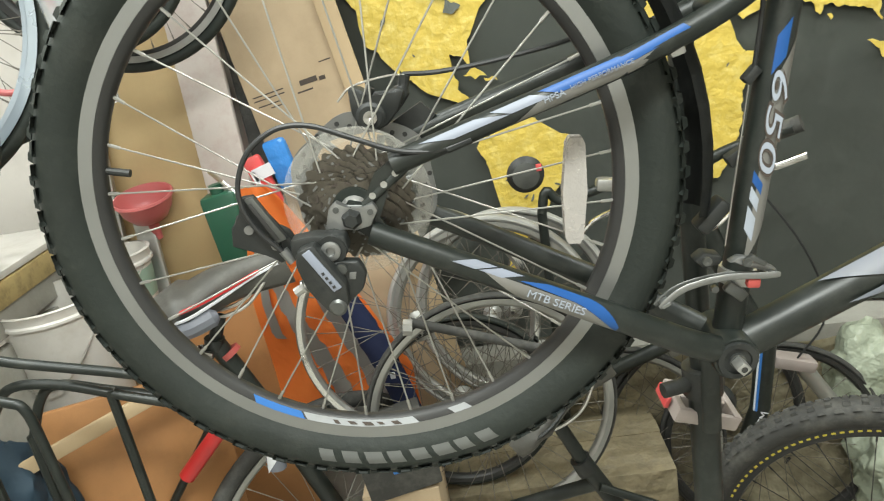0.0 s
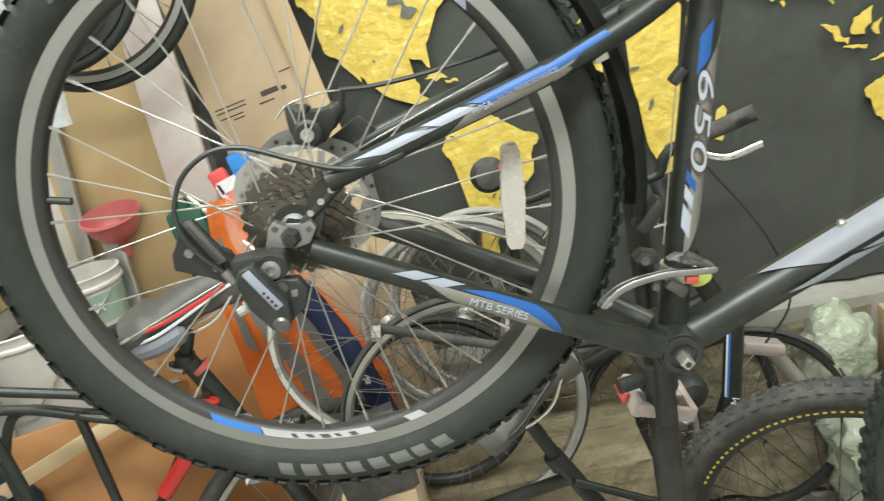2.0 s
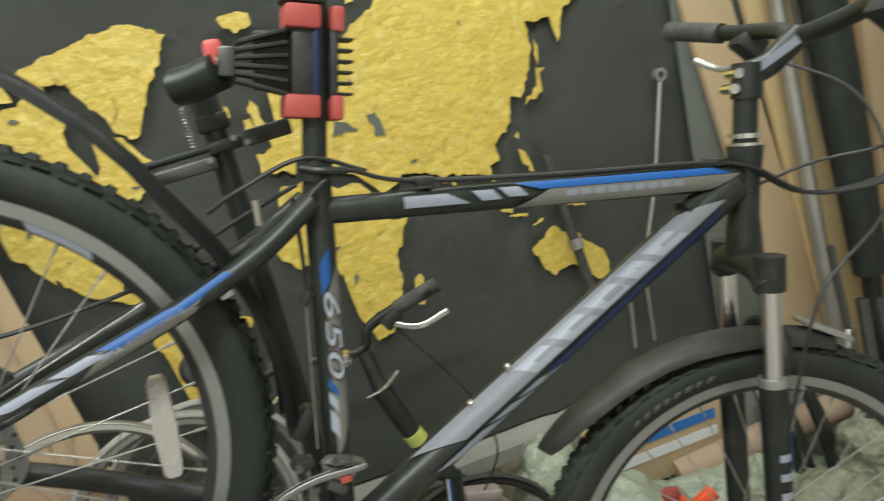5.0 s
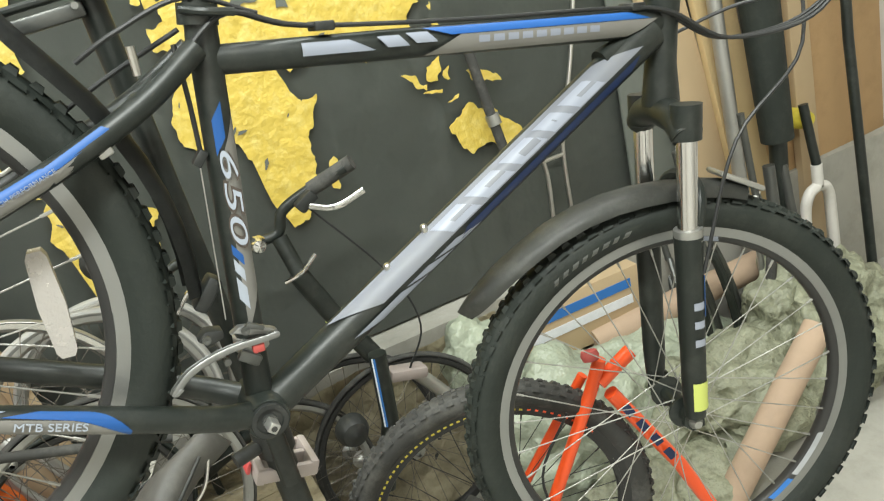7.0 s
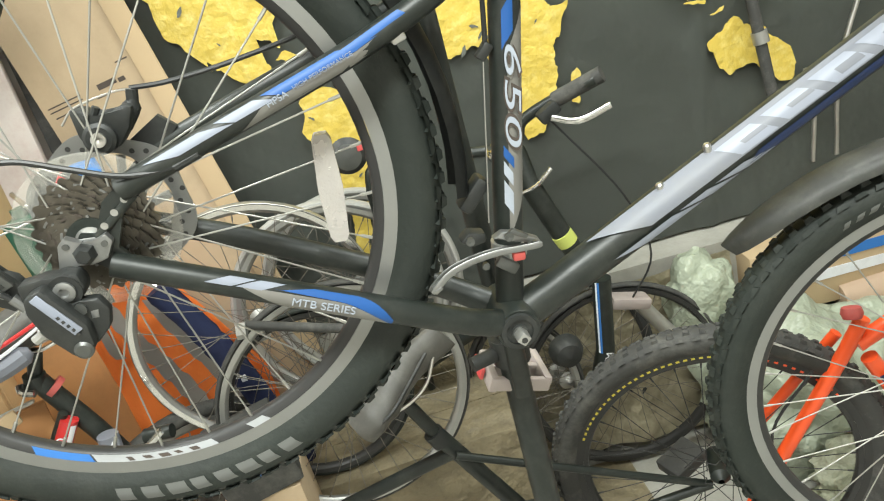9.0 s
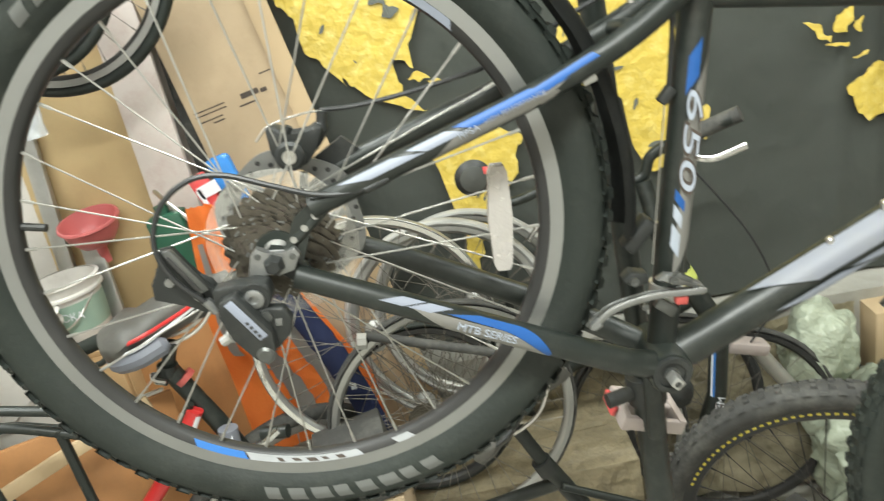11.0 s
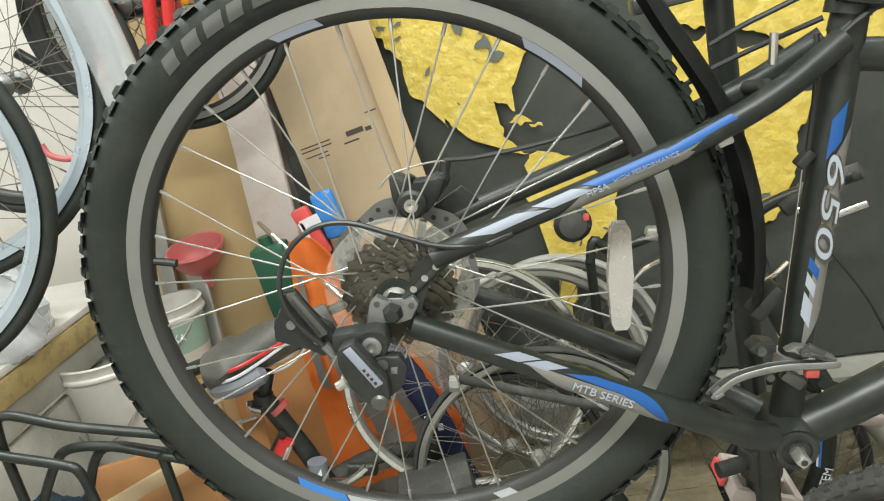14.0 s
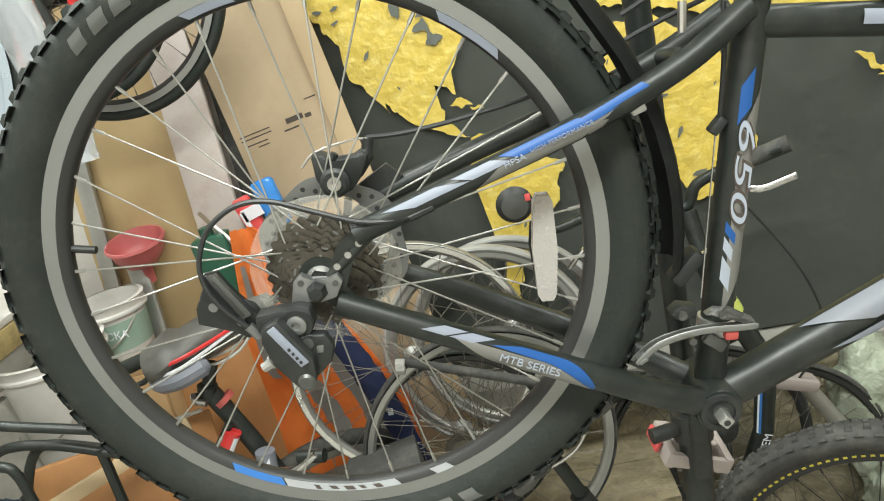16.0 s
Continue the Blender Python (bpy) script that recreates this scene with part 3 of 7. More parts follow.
# cassette
for k, r in enumerate((0.057, 0.052, 0.047, 0.042, 0.037, 0.033, 0.029)):
    teeth = round(28 * r / 0.057)
    y = -0.0205 - 0.0037 * k
    bm = B()
    pts = []
    for i in range(teeth * 6):
        a = 2 * math.pi * i / (teeth * 6)
        rr = r + (0.0026, 0.0018, -0.0008, -0.0016, -0.0008, 0.0018)[i % 6]
        pts.append((rr * math.cos(a + k * 0.17), rr * math.sin(a + k * 0.17)))
    plate(bm, pts, y - 0.0008, y + 0.0008)
    part("sprocket", bm, sprocket_metal, rear)
    part("spacer", lathe(B(), [(r - 0.0066, y - 0.0030), (r - 0.0066, y), (0.012, y), (0.012, y - 0.0030)], 40, closed=True), rubber, rear)
    for i in range(9 - k // 2):
        a = 2 * math.pi * i / (9 - k // 2) + k
        part("sprocket_rivet", tube(B(), [((r - 0.0052) * math.cos(a), y - 0.0024, (r - 0.0052) * math.sin(a)), ((r - 0.0052) * math.cos(a), y, (r - 0.0052) * math.sin(a))], 0.0015, 6), gunmetal_light, rear)
        part("shift_ramp", box(B(), 0.007, 0.0006, 0.0022, pose((r - 0.003) * math.cos(a + 0.3), y - 0.0013, (r - 0.003) * math.sin(a + 0.3), 0, -math.degrees(a) + 70 + 20 * (i % 3), 0)), gunmetal_light if i % 2 else ink, rear)
bm = lathe(B(), [(0.0765, -0.0175), (0.0765, -0.0160), (0.033, -0.0160), (0.033, -0.0175), (0.06, -0.019)], 60, closed=True)
part("spoke_guard", bm, foggy_disc, rear, "hazy clear plastic spoke guard")
bm = B()
ring = []
for i in range(120):
    a = 2 * math.pi * i / 120
    ri = 0.0595 + 0.0035 * abs(math.sin(10 * a))
    ring.append([bm.verts.new((r * math.cos(a), y, r * math.sin(a))) for r, y in ((ri, -0.0182), (ri, -0.0200), (0.0745, -0.0196), (0.0765, -0.0178))])
for i in range(120):
    p_, q_ = ring[i - 1], ring[i]
    for j in range(3):
        bm.faces.new((p_[j], p_[j + 1], q_[j + 1], q_[j]))
part("guard_petals", bm, milky_plastic, rear, "milky scalloped plastic guard ring")
part("spoke_guard_rib", lathe(B(), [(0.0655, -0.0186), (0.0675, -0.0195), (0.0675, -0.0186)], 60, closed=True), foggy_disc, rear)
bm = B()
pts = [((0.079 + 0.003 * math.cos(6 * a)) * math.cos(a), (0.079 + 0.003 * math.cos(6 * a)) * math.sin(a)) for a in (2 * math.pi * i / 120 for i in range(120))]
inner = [((0.059 - 0.002 * math.cos(6 * a)) * math.cos(a), (0.059 - 0.002 * math.cos(6 * a)) * math.sin(a)) for a in (2 * math.pi * i / 120 for i in range(120))]
rings = [[bm.verts.new((x, y, z)) for x, z in ring_] for ring_, y in ((pts, 0.0415), (inner, 0.0415), (inner, 0.0435), (pts, 0.0435))]
for q in range(4):
    for i in range(120):
        bm.faces.new((rings[q][i - 1], rings[q][i], rings[(q + 1) % 4][i], rings[(q + 1) % 4][i - 1]))
part("brake_rotor", bm, gunmetal_light, rear)
for i in range(6):
    a = radians(60 * i)
    part("rotor_arm", tube(B(), [(0.018 * math.cos(a), 0.0425, 0.018 * math.sin(a)), (0.060 * math.cos(a + 0.5), 0.0425, 0.060 * math.sin(a + 0.5))], 0.0045, 8, flat=0.25), gunmetal_light, rear)
bm = B()
for i in range(36):
    a = 2 * math.pi * i / 36
    rr = 0.073 if i % 2 else 0.067
    lathe(bm, [(0.0028, 0.0408), (0.0001, 0.0408)], 8, Matrix.Translation((rr * math.cos(a), 0, rr * math.sin(a))))
part("rotor_holes", bm, rim_dark, rear)

# frame tubes
BBX, BBZ = 0.432, -0.034


def frame_tube(name, pts, r, material=black_paint, seg=18, label="", flat=1.0):
    return part(name, tube(B(), pts, r, seg, flat=flat), material, bike, label)


ST0, ST1 = (BBX, 0, BBZ), (0.301, 0, 0.402)
ST_TOP = (0.3085, 0, 0.376)
frame_tube("seat_tube", [ST0, ST_TOP], 0.0160)
TT0, TT1 = (0.322, 0, 0.337), (0.872, 0, 0.503)
frame_tube("top_tube", smooth_path([TT0, (0.50, 0, 0.391), (0.70, 0, 0.451), TT1], 6), [0.0150 + 0.0045 * i / 18 for i in range(19)], flat=0.92)
DT0, DT1 = (0.448, 0, -0.0266), (0.866, 0, 0.489)
frame_tube("down_tube", [DT0, (0.62, 0, 0.1856), DT1], [0.0215, 0.0235, 0.0250])
frame_tube("head_tube", [(0.872, 0, 0.545), (0.886, 0, 0.500), (0.899, 0, 0.455), (0.917, 0, 0.402)], [0.0245, 0.021, 0.021, 0.026])
frame_tube("gusset", [(0.80, 0, 0.435), (0.86, 0, 0.49)], 0.016)
bb = part("bottom_bracket_shell", lathe(B(), [(0.013, -0.039), (0.0235, -0.039), (0.0248, -0.036), (0.0248, 0.036), (0.0235, 0.039), (0.013, 0.039)], 28), black_paint, bike)
bb.matrix_basis = pose(BBX, 0, BBZ)
cup = part("bearing_cup", lathe(B(), [(0.008, -0.040), (0.0150, -0.040), (0.0150, -0.043), (0.0205, -0.043), (0.0215, -0.038)], 28), black_plastic, bb)
part("spindle", tube(B(), [(0, -0.02, 0), (0, -0.044, 0)], 0.0085, 14), gunmetal, bb)
part("spindle_end", box(B(), 0.0115, 0.018, 0.0115, pose(0, -0.052, 0, 0, 20, 0), 0.0012), alloy, bb)
part("spindle_bore", lathe(B(), [(0.0035, -0.0615), (0.0001, -0.0612)], 12), rim_dark, bb)
for s in (-1, 1):
    frame_tube("seat_stay", smooth_path([(0.022, s * 0.058, 0.058), (0.10, s * 0.055, 0.128), (0.195, s * 0.050, 0.213), (0.262, s * 0.038, 0.283), (0.306, s * 0.020, 0.346)], 5), [0.0115] * 10 + [0.0118] * 11, seg=14)
    frame_tube("chain_stay", smooth_path([(0.022, s * 0.060, -0.013), (0.12, s * 0.062, -0.015), (0.22, s * 0.057, -0.020), (0.31, s * 0.050, -0.0255), (0.375, s * 0.040, -0.031), (0.415, s * 0.026, -0.034)], 5), [0.0120 + 0.0032 * i / 25 for i in range(26)], seg=16)
    drop = plate(B(), [(-0.012, -0.004), (-0.006, -0.013), (0.012, -0.016), (0.034, -0.022), (0.040, -0.006), (0.026, 0.004), (0.026, 0.036), (0.040, 0.068), (0.026, 0.074), (0.008, 0.044), (0.006, 0.012), (-0.008, 0.010)], s * 0.056 - 0.003, s * 0.056 + 0.003)
    part("dropout", drop, black_paint, bike)
frame_tube("stay_bridge", [(0.262, -0.036, 0.283), (0.268, 0, 0.290), (0.262, 0.036, 0.283)], 0.008)
frame_tube("dropout_brace", [(0.008, -0.058, 0.010), (0.034, -0.058, 0.058)], 0.0045)
for k in range(3):
    part("brace_hole", lathe(B(), [(0.0034, -0.0635), (0.0001, -0.0632)], 12, Matrix.Translation((0.013 + 0.007 * k, 0, 0.024 + 0.014 * k))), alloy, bike)

# decals
part("decal", tube_patch(B(), DT0, DT1, 0.0252, 0.20, 0.90, 8, 80, -0.10, 20, 10, 0.0, 0.0), band_decal, bike, "silver band on the down tube")
part("decal", tube_patch(B(), DT0, DT1, 0.0254, 0.44, 0.92, -30, -4, 0.03, 20, 4), navy_decal, bike, "navy stripe on the down tube")
for t0, t1 in ((0.20, 0.315), (0.33, 0.385), (0.40, 0.455)):
    part("decal", tube_patch(B(), DT0, DT1, 0.0254, t0, t1, -30, -6, -0.06, 8, 4), silver_decal, bike)
# the maker's name on the down tube, as plain pale blocks
for k, (t0, t1) in enumerate(((0.415, 0.485), (0.505, 0.575), (0.595, 0.665), (0.685, 0.735), (0.755, 0.825))):
    part("name_block", tube_patch(B(), DT0, DT1, 0.0257, t0, t1, 12, 62, -0.03, 6, 6), pale_decal, bike)
    part("name_block_gap", tube_patch(B(), DT0, DT1, 0.0260, t0 + 0.026, t1 - (0.0 if k != 3 else 0.02), 30 if k != 2 else 22, 42, -0.005, 4, 3), band_decal, bike)
SS0, SS1 = (0.10, -0.055, 0.128), (0.195, -0.050, 0.213)
SS2 = (0.262, -0.038, 0.283)
SSA = (0.022, -0.058, 0.058)
part("decal", tube_patch(B(), SSA, SS0, 0.0123, 0.45, 0.98, 5, 48, -0.3, 10, 5), silver_decal, bike)
part("decal", tube_patch(B(), SS0, SS1, 0.0123, 0.05, 0.36, 5, 48, -0.14, 10, 5), silver_decal, bike)
part("decal", tube_patch(B(), SS0, SS1, 0.0123, 0.22, 1.02, -48, 3, 0.2, 10, 5), grey_decal, bike)
part("decal", tube_patch(B(), SS0, SS1, 0.0125, 0.42, 1.02, 5, 48, -0.14, 12, 5), blue_decal, bike, "blue stripe on the seat stay")
part("decal", tube_patch(B(), SS1, SS2, 0.0125, -0.04, 0.62, 2, 40, -0.05, 12, 5), blue_decal, bike)
part("decal", tube_patch(B(), SS1, SS2, 0.0124, -0.04, 0.40, -45, 0, 0.0, 12, 5), grey_decal, bike)
C0, C1, C2 = (0.12, -0.062, -0.015), (0.22, -0.057, -0.020), (0.31, -0.050, -0.0255)
part("decal", tube_patch(B(), C0, C1, 0.0142, -0.06, 0.18, 16, 56, 0.22, 10, 5), silver_decal, bike)
part("decal", tube_patch(B(), C0, C1, 0.0144, 0.22, 0.46, 18, 56, 0.22, 10, 5), silver_decal, bike)
STAY = smooth_path([(0.022, -0.060, -0.013), (0.12, -0.062, -0.015), (0.22, -0.057, -0.020), (0.31, -0.050, -0.0255), (0.375, -0.040, -0.031), (0.415, -0.026, -0.034)], 5)


def stay_print(x0, x1, lo, hi, lift, n=40, k=6):
    """A print on the near chain stay whose edges lo and hi, in degrees round the tube, follow x."""
    bm = B()
    vs = []
    for i in range(n + 1):
        x = x0 + (x1 - x0) * i / n
        q = next(j for j in range(len(STAY) - 1) if STAY[j + 1].x >= x)
        a, b = STAY[q], STAY[q + 1]
        c = a + (b - a) * ((x - a.x) / (b.x - a.x))
        ax = (b - a).normalized()
        side = (Vector((0, -1, 0)) - ax * -ax.y).normalized()
        up = Vector((-ax.z, 0, ax.x)).normalized()
        r = 0.0120 + 0.0032 * q / 25 + lift
        f0, f1 = lo(x), max(hi(x), lo(x) + 0.2)
        vs.append([bm.verts.new(c + (side * math.cos(radians(f)) + up * math.sin(radians(f))) * r) for f in (f0 + (f1 - f0) * j / k for j in range(k + 1))])
    for p_, q_ in zip(vs, vs[1:]):
        for j in range(k):
            bm.faces.new((p_[j], p_[j + 1], q_[j + 1], q_[j]))
    return bm


def blue_low(x):
    return 31 - 8 * max(0, x - 0.168) / 0.06 - 62 * max(0, (x - 0.232) / 0.054) ** 1.6


def blue_high(x):
    return min(58, 24 + 900 * (x - 0.166)) - 74 * max(0, (x - 0.244) / 0.042) ** 2


part("decal", stay_print(0.168, 0.287, blue_low, blue_high, 0.0010), blue_decal, bike, "blue stripe on the chain stay")
part("decal", stay_print(0.135, 0.284, lambda x: max(-50, 22 - 72 * (x - 0.135) / 0.045), lambda x: min(22, blue_low(x) - 1.5), 0.0008), grey_decal, bike, "grey panel on the chain stay")
part("decal", tube_patch(B(), TT0, TT1, 0.0195, 0.16, 0.30, -10, 30, 0.0, 8, 5, 0.0, 0.05), silver_decal, bike)
part("decal", tube_patch(B(), TT0, TT1, 0.0195, 0.315, 0.36, -5, 32, -0.02, 8, 5), silver_decal, bike)
part("decal", tube_patch(B(), TT0, TT1, 0.0197, 0.375, 0.42, 0, 36, -0.02, 8, 5), silver_decal, bike)
part("decal", tube_patch(B(), TT0, TT1, 0.0203, 0.43, 0.93, 18, 48, -0.06, 18, 5), blue_decal, bike, "blue stripe on the top tube")
part("decal", tube_patch(B(), TT0, TT1, 0.0202, 0.44, 0.94, -45, 16, 0.08, 18, 5), grey_decal, bike)
for k in range(9):
    part("name_block", tube_patch(B(), TT0, TT1, 0.0206, 0.52 + 0.034 * k, 0.545 + 0.034 * k, -14, 8, 0, 3, 3), silver_decal, bike)
part("decal", tube_patch(B(), ST0, ST1, 0.0163, 0.27, 0.69, -8, 62, 0.10, 14, 8), grey_decal, bike)
part("decal", tube_patch(B(), ST0, ST1, 0.0165, 0.665, 0.745, -25, 14, 0.04, 8, 6), blue_decal, bike)
for t0, t1 in ((0.29, 0.345), (0.36, 0.39)):
    part("decal", tube_patch(B(), ST0, ST1, 0.0166, t0, t1, -25, 8, -0.03, 6, 4), numeral_white, bike)
part("decal", tube_patch(B(), ST0, ST1, 0.0166, 0.40, 0.425, -25, 12, -0.03, 6, 4), blue_decal, bike)
sdir = (Vector(ST1) - Vector(ST0))
sang = math.degrees(math.atan2(sdir.z, sdir.x))
def facing(p, along):
    """A flat pose on the near side of a tube: text runs along, seen from -y."""
    x = Vector(along).normalized()
    z = Vector((0, -1, 0))
    m = Matrix((x, z.cross(x), z)).transposed().to_4x4()
    m.translation = p
    return m


ITALIC = Matrix(((1, 0.2, 0, 0), (0, 1, 0, 0), (0, 0, 1, 0), (0, 0, 0, 1)))
p = Vector(ST0) + sdir * 0.548
words("numeral", "650", 0.0235, ink, bike, facing((p.x + 0.002, -0.0172, p.z), -sdir), "", 0.0004, Matrix.Diagonal((2.95, 1.0, 1, 1)) @ ITALIC, 0.0011)
words("numeral", "650", 0.0235, numeral_white, bike, facing((p.x + 0.002, -0.0178, p.z), -sdir), "pale 650 numerals on the seat tube", 0.0004, Matrix.Diagonal((2.95, 1.0, 1, 1)) @ ITALIC, -0.0001)
cdir = Vector(C2) - Vector(C1)
words("lettering", "MTB SERIES", 0.0112, numeral_white, bike, facing((0.2165, -0.0738, -0.0205), (0.09, 0.005, -0.0050)) @ Matrix.Diagonal((1.12, 1, 1, 1)), "silver MTB SERIES lettering on the chain stay")
words("lettering", "HIGH PERFORMANCE", 0.0062, silver_decal, bike, Matrix.Translation((0.176, -0.0650, 0.1975)) @ pose(0, 0, 0, 90, 0, 0) @ pose(0, 0, 0, 12, 0, 42.5), "small grey lettering on the seat stay")
words("lettering", "HPSA", 0.0088, numeral_white, bike, Matrix.Translation((0.1425, -0.0672, 0.1660)) @ pose(0, 0, 0, 90, 0, 0) @ pose(0, 0, 0, 12, 0, 42.0), "white lettering on the seat stay")

# seat clamp and post
pd = Vector((-0.212, 0, 0.977))
p_at = lambda s: Vector(ST1) + pd * s
part("seat_post", tube(B(), [p_at(-0.05), p_at(0.34)], 0.0138, 16), black_paint, bike)
part("seat_clamp", tube(B(), [p_at(-0.034), p_at(-0.014)], 0.0200, 18), black_paint, bike)
part("clamp_lever", tube(B(), smooth_path([p_at(-0.024) + Vector((-0.018, -0.012, 0)), p_at(-0.024) + Vector((0.0, -0.026, 0.002)), p_at(-0.024) + Vector((0.03, -0.022, 0.009))], 4), 0.0042, 8), black_paint, bike)
for x, z in ((0.589, 0.204), (0.551, 0.152)):
    part("bottle_bolt", lathe(B(), [(0.0045, -0.016), (0.0045, 0.002), (0.003, 0.004), (0.0001, 0.004)], 12, Matrix.Translation((x + 0.003, -0.006, z - 0.008)) @ pose(0, 0, 0, 0, -38, 0) @ pose(0, 0, 0, 90, 0, 0)), steel, bike)
part("brake_boss", tube(B(), [(0.258, -0.02, 0.31), (0.248, -0.02, 0.335)], 0.004, 8), steel, bike)
part("rack_bolt", tube(B(), [(0.275, -0.03, 0.300), (0.275, -0.044, 0.300)], 0.0042, 10), gunmetal_light, bike)
part("cable_stop", box(B(), 0.010, 0.014, 0.018, pose(0.326, -0.006, 0.240, 0, 18, 0), 0.002), black_plastic, bike)

# rear derailleur on its hanger
def chunk(pts, y0, y1, bevel=0.0015):
    """A plate with softened edges."""
    bm = plate(B(), pts, y0, y1)
    bmesh.ops.bevel(bm, geom=bm.edges[:], offset=bevel, segments=2, affect="EDGES", profile=0.5)
    return bm


hanger = part("derailleur_hanger", chunk([(-0.0229, -0.0001), (-0.0186, 0.0087), (-0.0066, 0.0055), (0.0062, 0.0099), (0.0147, 0.0189), (0.0219, 0.0134), (0.0197, -0.0039), (0.0072, -0.0132), (-0.0054, -0.0144), (-0.0081, -0.0291), (-0.0189, -0.031)], -0.069, -0.060, 0.0012), gunmetal_light, bike, "scuffed grey derailleur hanger")
for x, z in ((-0.016, 0.001), (0.0155, 0.010)):
    part("hanger_bolt", lathe(B(), [(0.0030, -0.0690), (0.0030, -0.0705), (0.0001, -0.0705)], 12, Matrix.Translation((x, 0, z))), gunmetal, hanger)
part("axle_nut", lathe(B(), [(0.0100, -0.062), (0.0100, -0.074), (0.0065, -0.079), (0.0001, -0.079)], 6, Matrix.Translation((0.001, 0, -0.002))), black_plastic, bike)
der = part("rear_derailleur", tube(B(), [(-0.0085, -0.066, -0.031), (-0.0085, -0.092, -0.031)], 0.0145, 24), black_plastic, bike, "black rear derailleur with silver name strip")
part("mount_bolt", lathe(B(), [(0.0095, -0.0918), (0.0095, -0.0945), (0.0075, -0.0955), (0.0045, -0.0955), (0.0035, -0.0930), (0.0001, -0.0930)], 20, Matrix.Translation((-0.0085, 0, -0.031))), gunmetal_light, der)
part("knuckle", chunk([(-0.048, -0.0340), (-0.0281, -0.0222), (-0.0005, -0.0133), (0.0069, -0.0241), (0.0061, -0.0367), (-0.0111, -0.0446), (-0.0325, -0.0577), (-0.0430, -0.0480)], -0.091, -0.070, 0.003), black_plastic, der)
part("parallelogram", chunk([(-0.0384, -0.0377), (-0.0254, -0.0253), (0.0149, -0.0529), (0.0231, -0.0721), (0.0188, -0.0864), (0.0065, -0.0863), (-0.0187, -0.0710), (-0.0347, -0.0517)], -0.107, -0.088, 0.004), black_plastic, der)
part("name_strip", chunk([(-0.0320, -0.0368), (-0.0270, -0.0300), (0.0116, -0.0560), (0.0060, -0.0632)], -0.1086, -0.1066, 0.0006), silver_decal, der, "silver strip along the derailleur")
for k in range(5):
    part("name_bar", plate(B(), [(-0.0105 + 0.0044 * k, -0.0485 - 0.0031 * k), (-0.0085 + 0.0044 * k, -0.0465 - 0.0031 * k), (-0.0066 + 0.0044 * k, -0.0486 - 0.0031 * k), (-0.0086 + 0.0044 * k, -0.0506 - 0.0031 * k)], -0.1090, -0.1085), rim_dark, der)
part("body_cap", lathe(B(), [(0.0085, -0.1040), (0.0085, -0.1075), (0.0060, -0.1095), (0.0001, -0.1095)], 20, Matrix.Translation((0.0140, 0, -0.0775))), gunmetal, der)
part("outer_lever", chunk([(-0.0107, -0.0457), (0.0036, -0.0376), (0.0183, -0.0312), (0.0295, -0.0410), (0.0316, -0.0579), (0.0219, -0.0787), (0.0116, -0.0662), (-0.0040, -0.0540)], -0.094, -0.082, 0.003), black_plastic, der)
part("lever_slot", chunk([(0.0140, -0.0455), (0.0200, -0.0425), (0.0215, -0.0500), (0.0160, -0.0520)], -0.0948, -0.0935, 0.0003), gunmetal_light, der)
part("limit_screw", lathe(B(), [(0.0055, -0.0940), (0.0055, -0.0965), (0.0001, -0.0965)], 14, Matrix.Translation((0.0060, 0, -0.0445))), gunmetal, der)
CAGE = [(-0.1029, -0.0130), (-0.0918, -0.0068), (-0.0749, -0.0216), (-0.0462, -0.0363), (-0.0384, -0.0512), (-0.0506, -0.0630), (-0.0657, -0.0588), (-0.0988, -0.0621), (-0.1039, -0.0470), (-0.0995, -0.0300)]
part("cage_plate", chunk(CAGE, -0.080, -0.075, 0.0012), black_plastic, der)
part("cage_plate", chunk([(x - 0.004, z - 0.005) for x, z in CAGE], -0.062, -0.058, 0.001), black_plastic, der)
part("cage_rib", chunk([(-0.0990, -0.0110), (-0.0915, -0.0060), (-0.0510, -0.0350), (-0.0590, -0.0430)], -0.086, -0.079, 0.0015), gunmetal, der, "scuffed cage rib")
part("cage_groove", chunk([(-0.0945, -0.0145), (-0.0915, -0.0118), (-0.0575, -0.0375), (-0.0605, -0.0402)], -0.0866, -0.0858, 0.0002), rim_dark, der)
for x, z in ((-0.088, -0.040), (-0.060, -0.047)):
    part("jockey_wheel", lathe(B(), [(0.004, -0.074), (0.0155, -0.074), (0.0175, -0.068), (0.0155, -0.063), (0.004, -0.063)], 11, Matrix.Translation((x, 0, z))), black_plastic, der)
    part("jockey_bolt", lathe(B(), [(0.0045, -0.0800), (0.0045, -0.0822), (0.0001, -0.0822)], 12, Matrix.Translation((x, 0, z))), gunmetal_light, der)
part("barrel_adjuster", tube(B(), [(-0.0520, -0.084, -0.0480), (-0.0400, -0.084, -0.0560)], 0.005, 10), gunmetal_light, der)
part("cable_anchor", tube(B(), [(-0.0195, -0.092, -0.0705), (-0.0290, -0.094, -0.0820)], 0.0048, 8), alloy, der)
part("anchor_washer", tube(B(), [(-0.0215, -0.092, -0.0728), (-0.0230, -0.092, -0.0746)], 0.0072, 12), alloy, der)
part("derailleur_cable", tube(B(), smooth_path([(-0.050, -0.085, -0.050), (-0.078, -0.087, -0.036), (-0.098, -0.087, -0.018), (-0.108, -0.084, 0.004), (-0.106, -0.080, 0.034), (-0.088, -0.076, 0.060), (-0.060, -0.073, 0.072), (-0.020, -0.071, 0.073), (0.020, -0.069, 0.074), (0.050, -0.066, 0.082), (0.074, -0.064, 0.096)], 6), 0.0026, 8), cable_black, bike, "black gear cable looping to the derailleur")
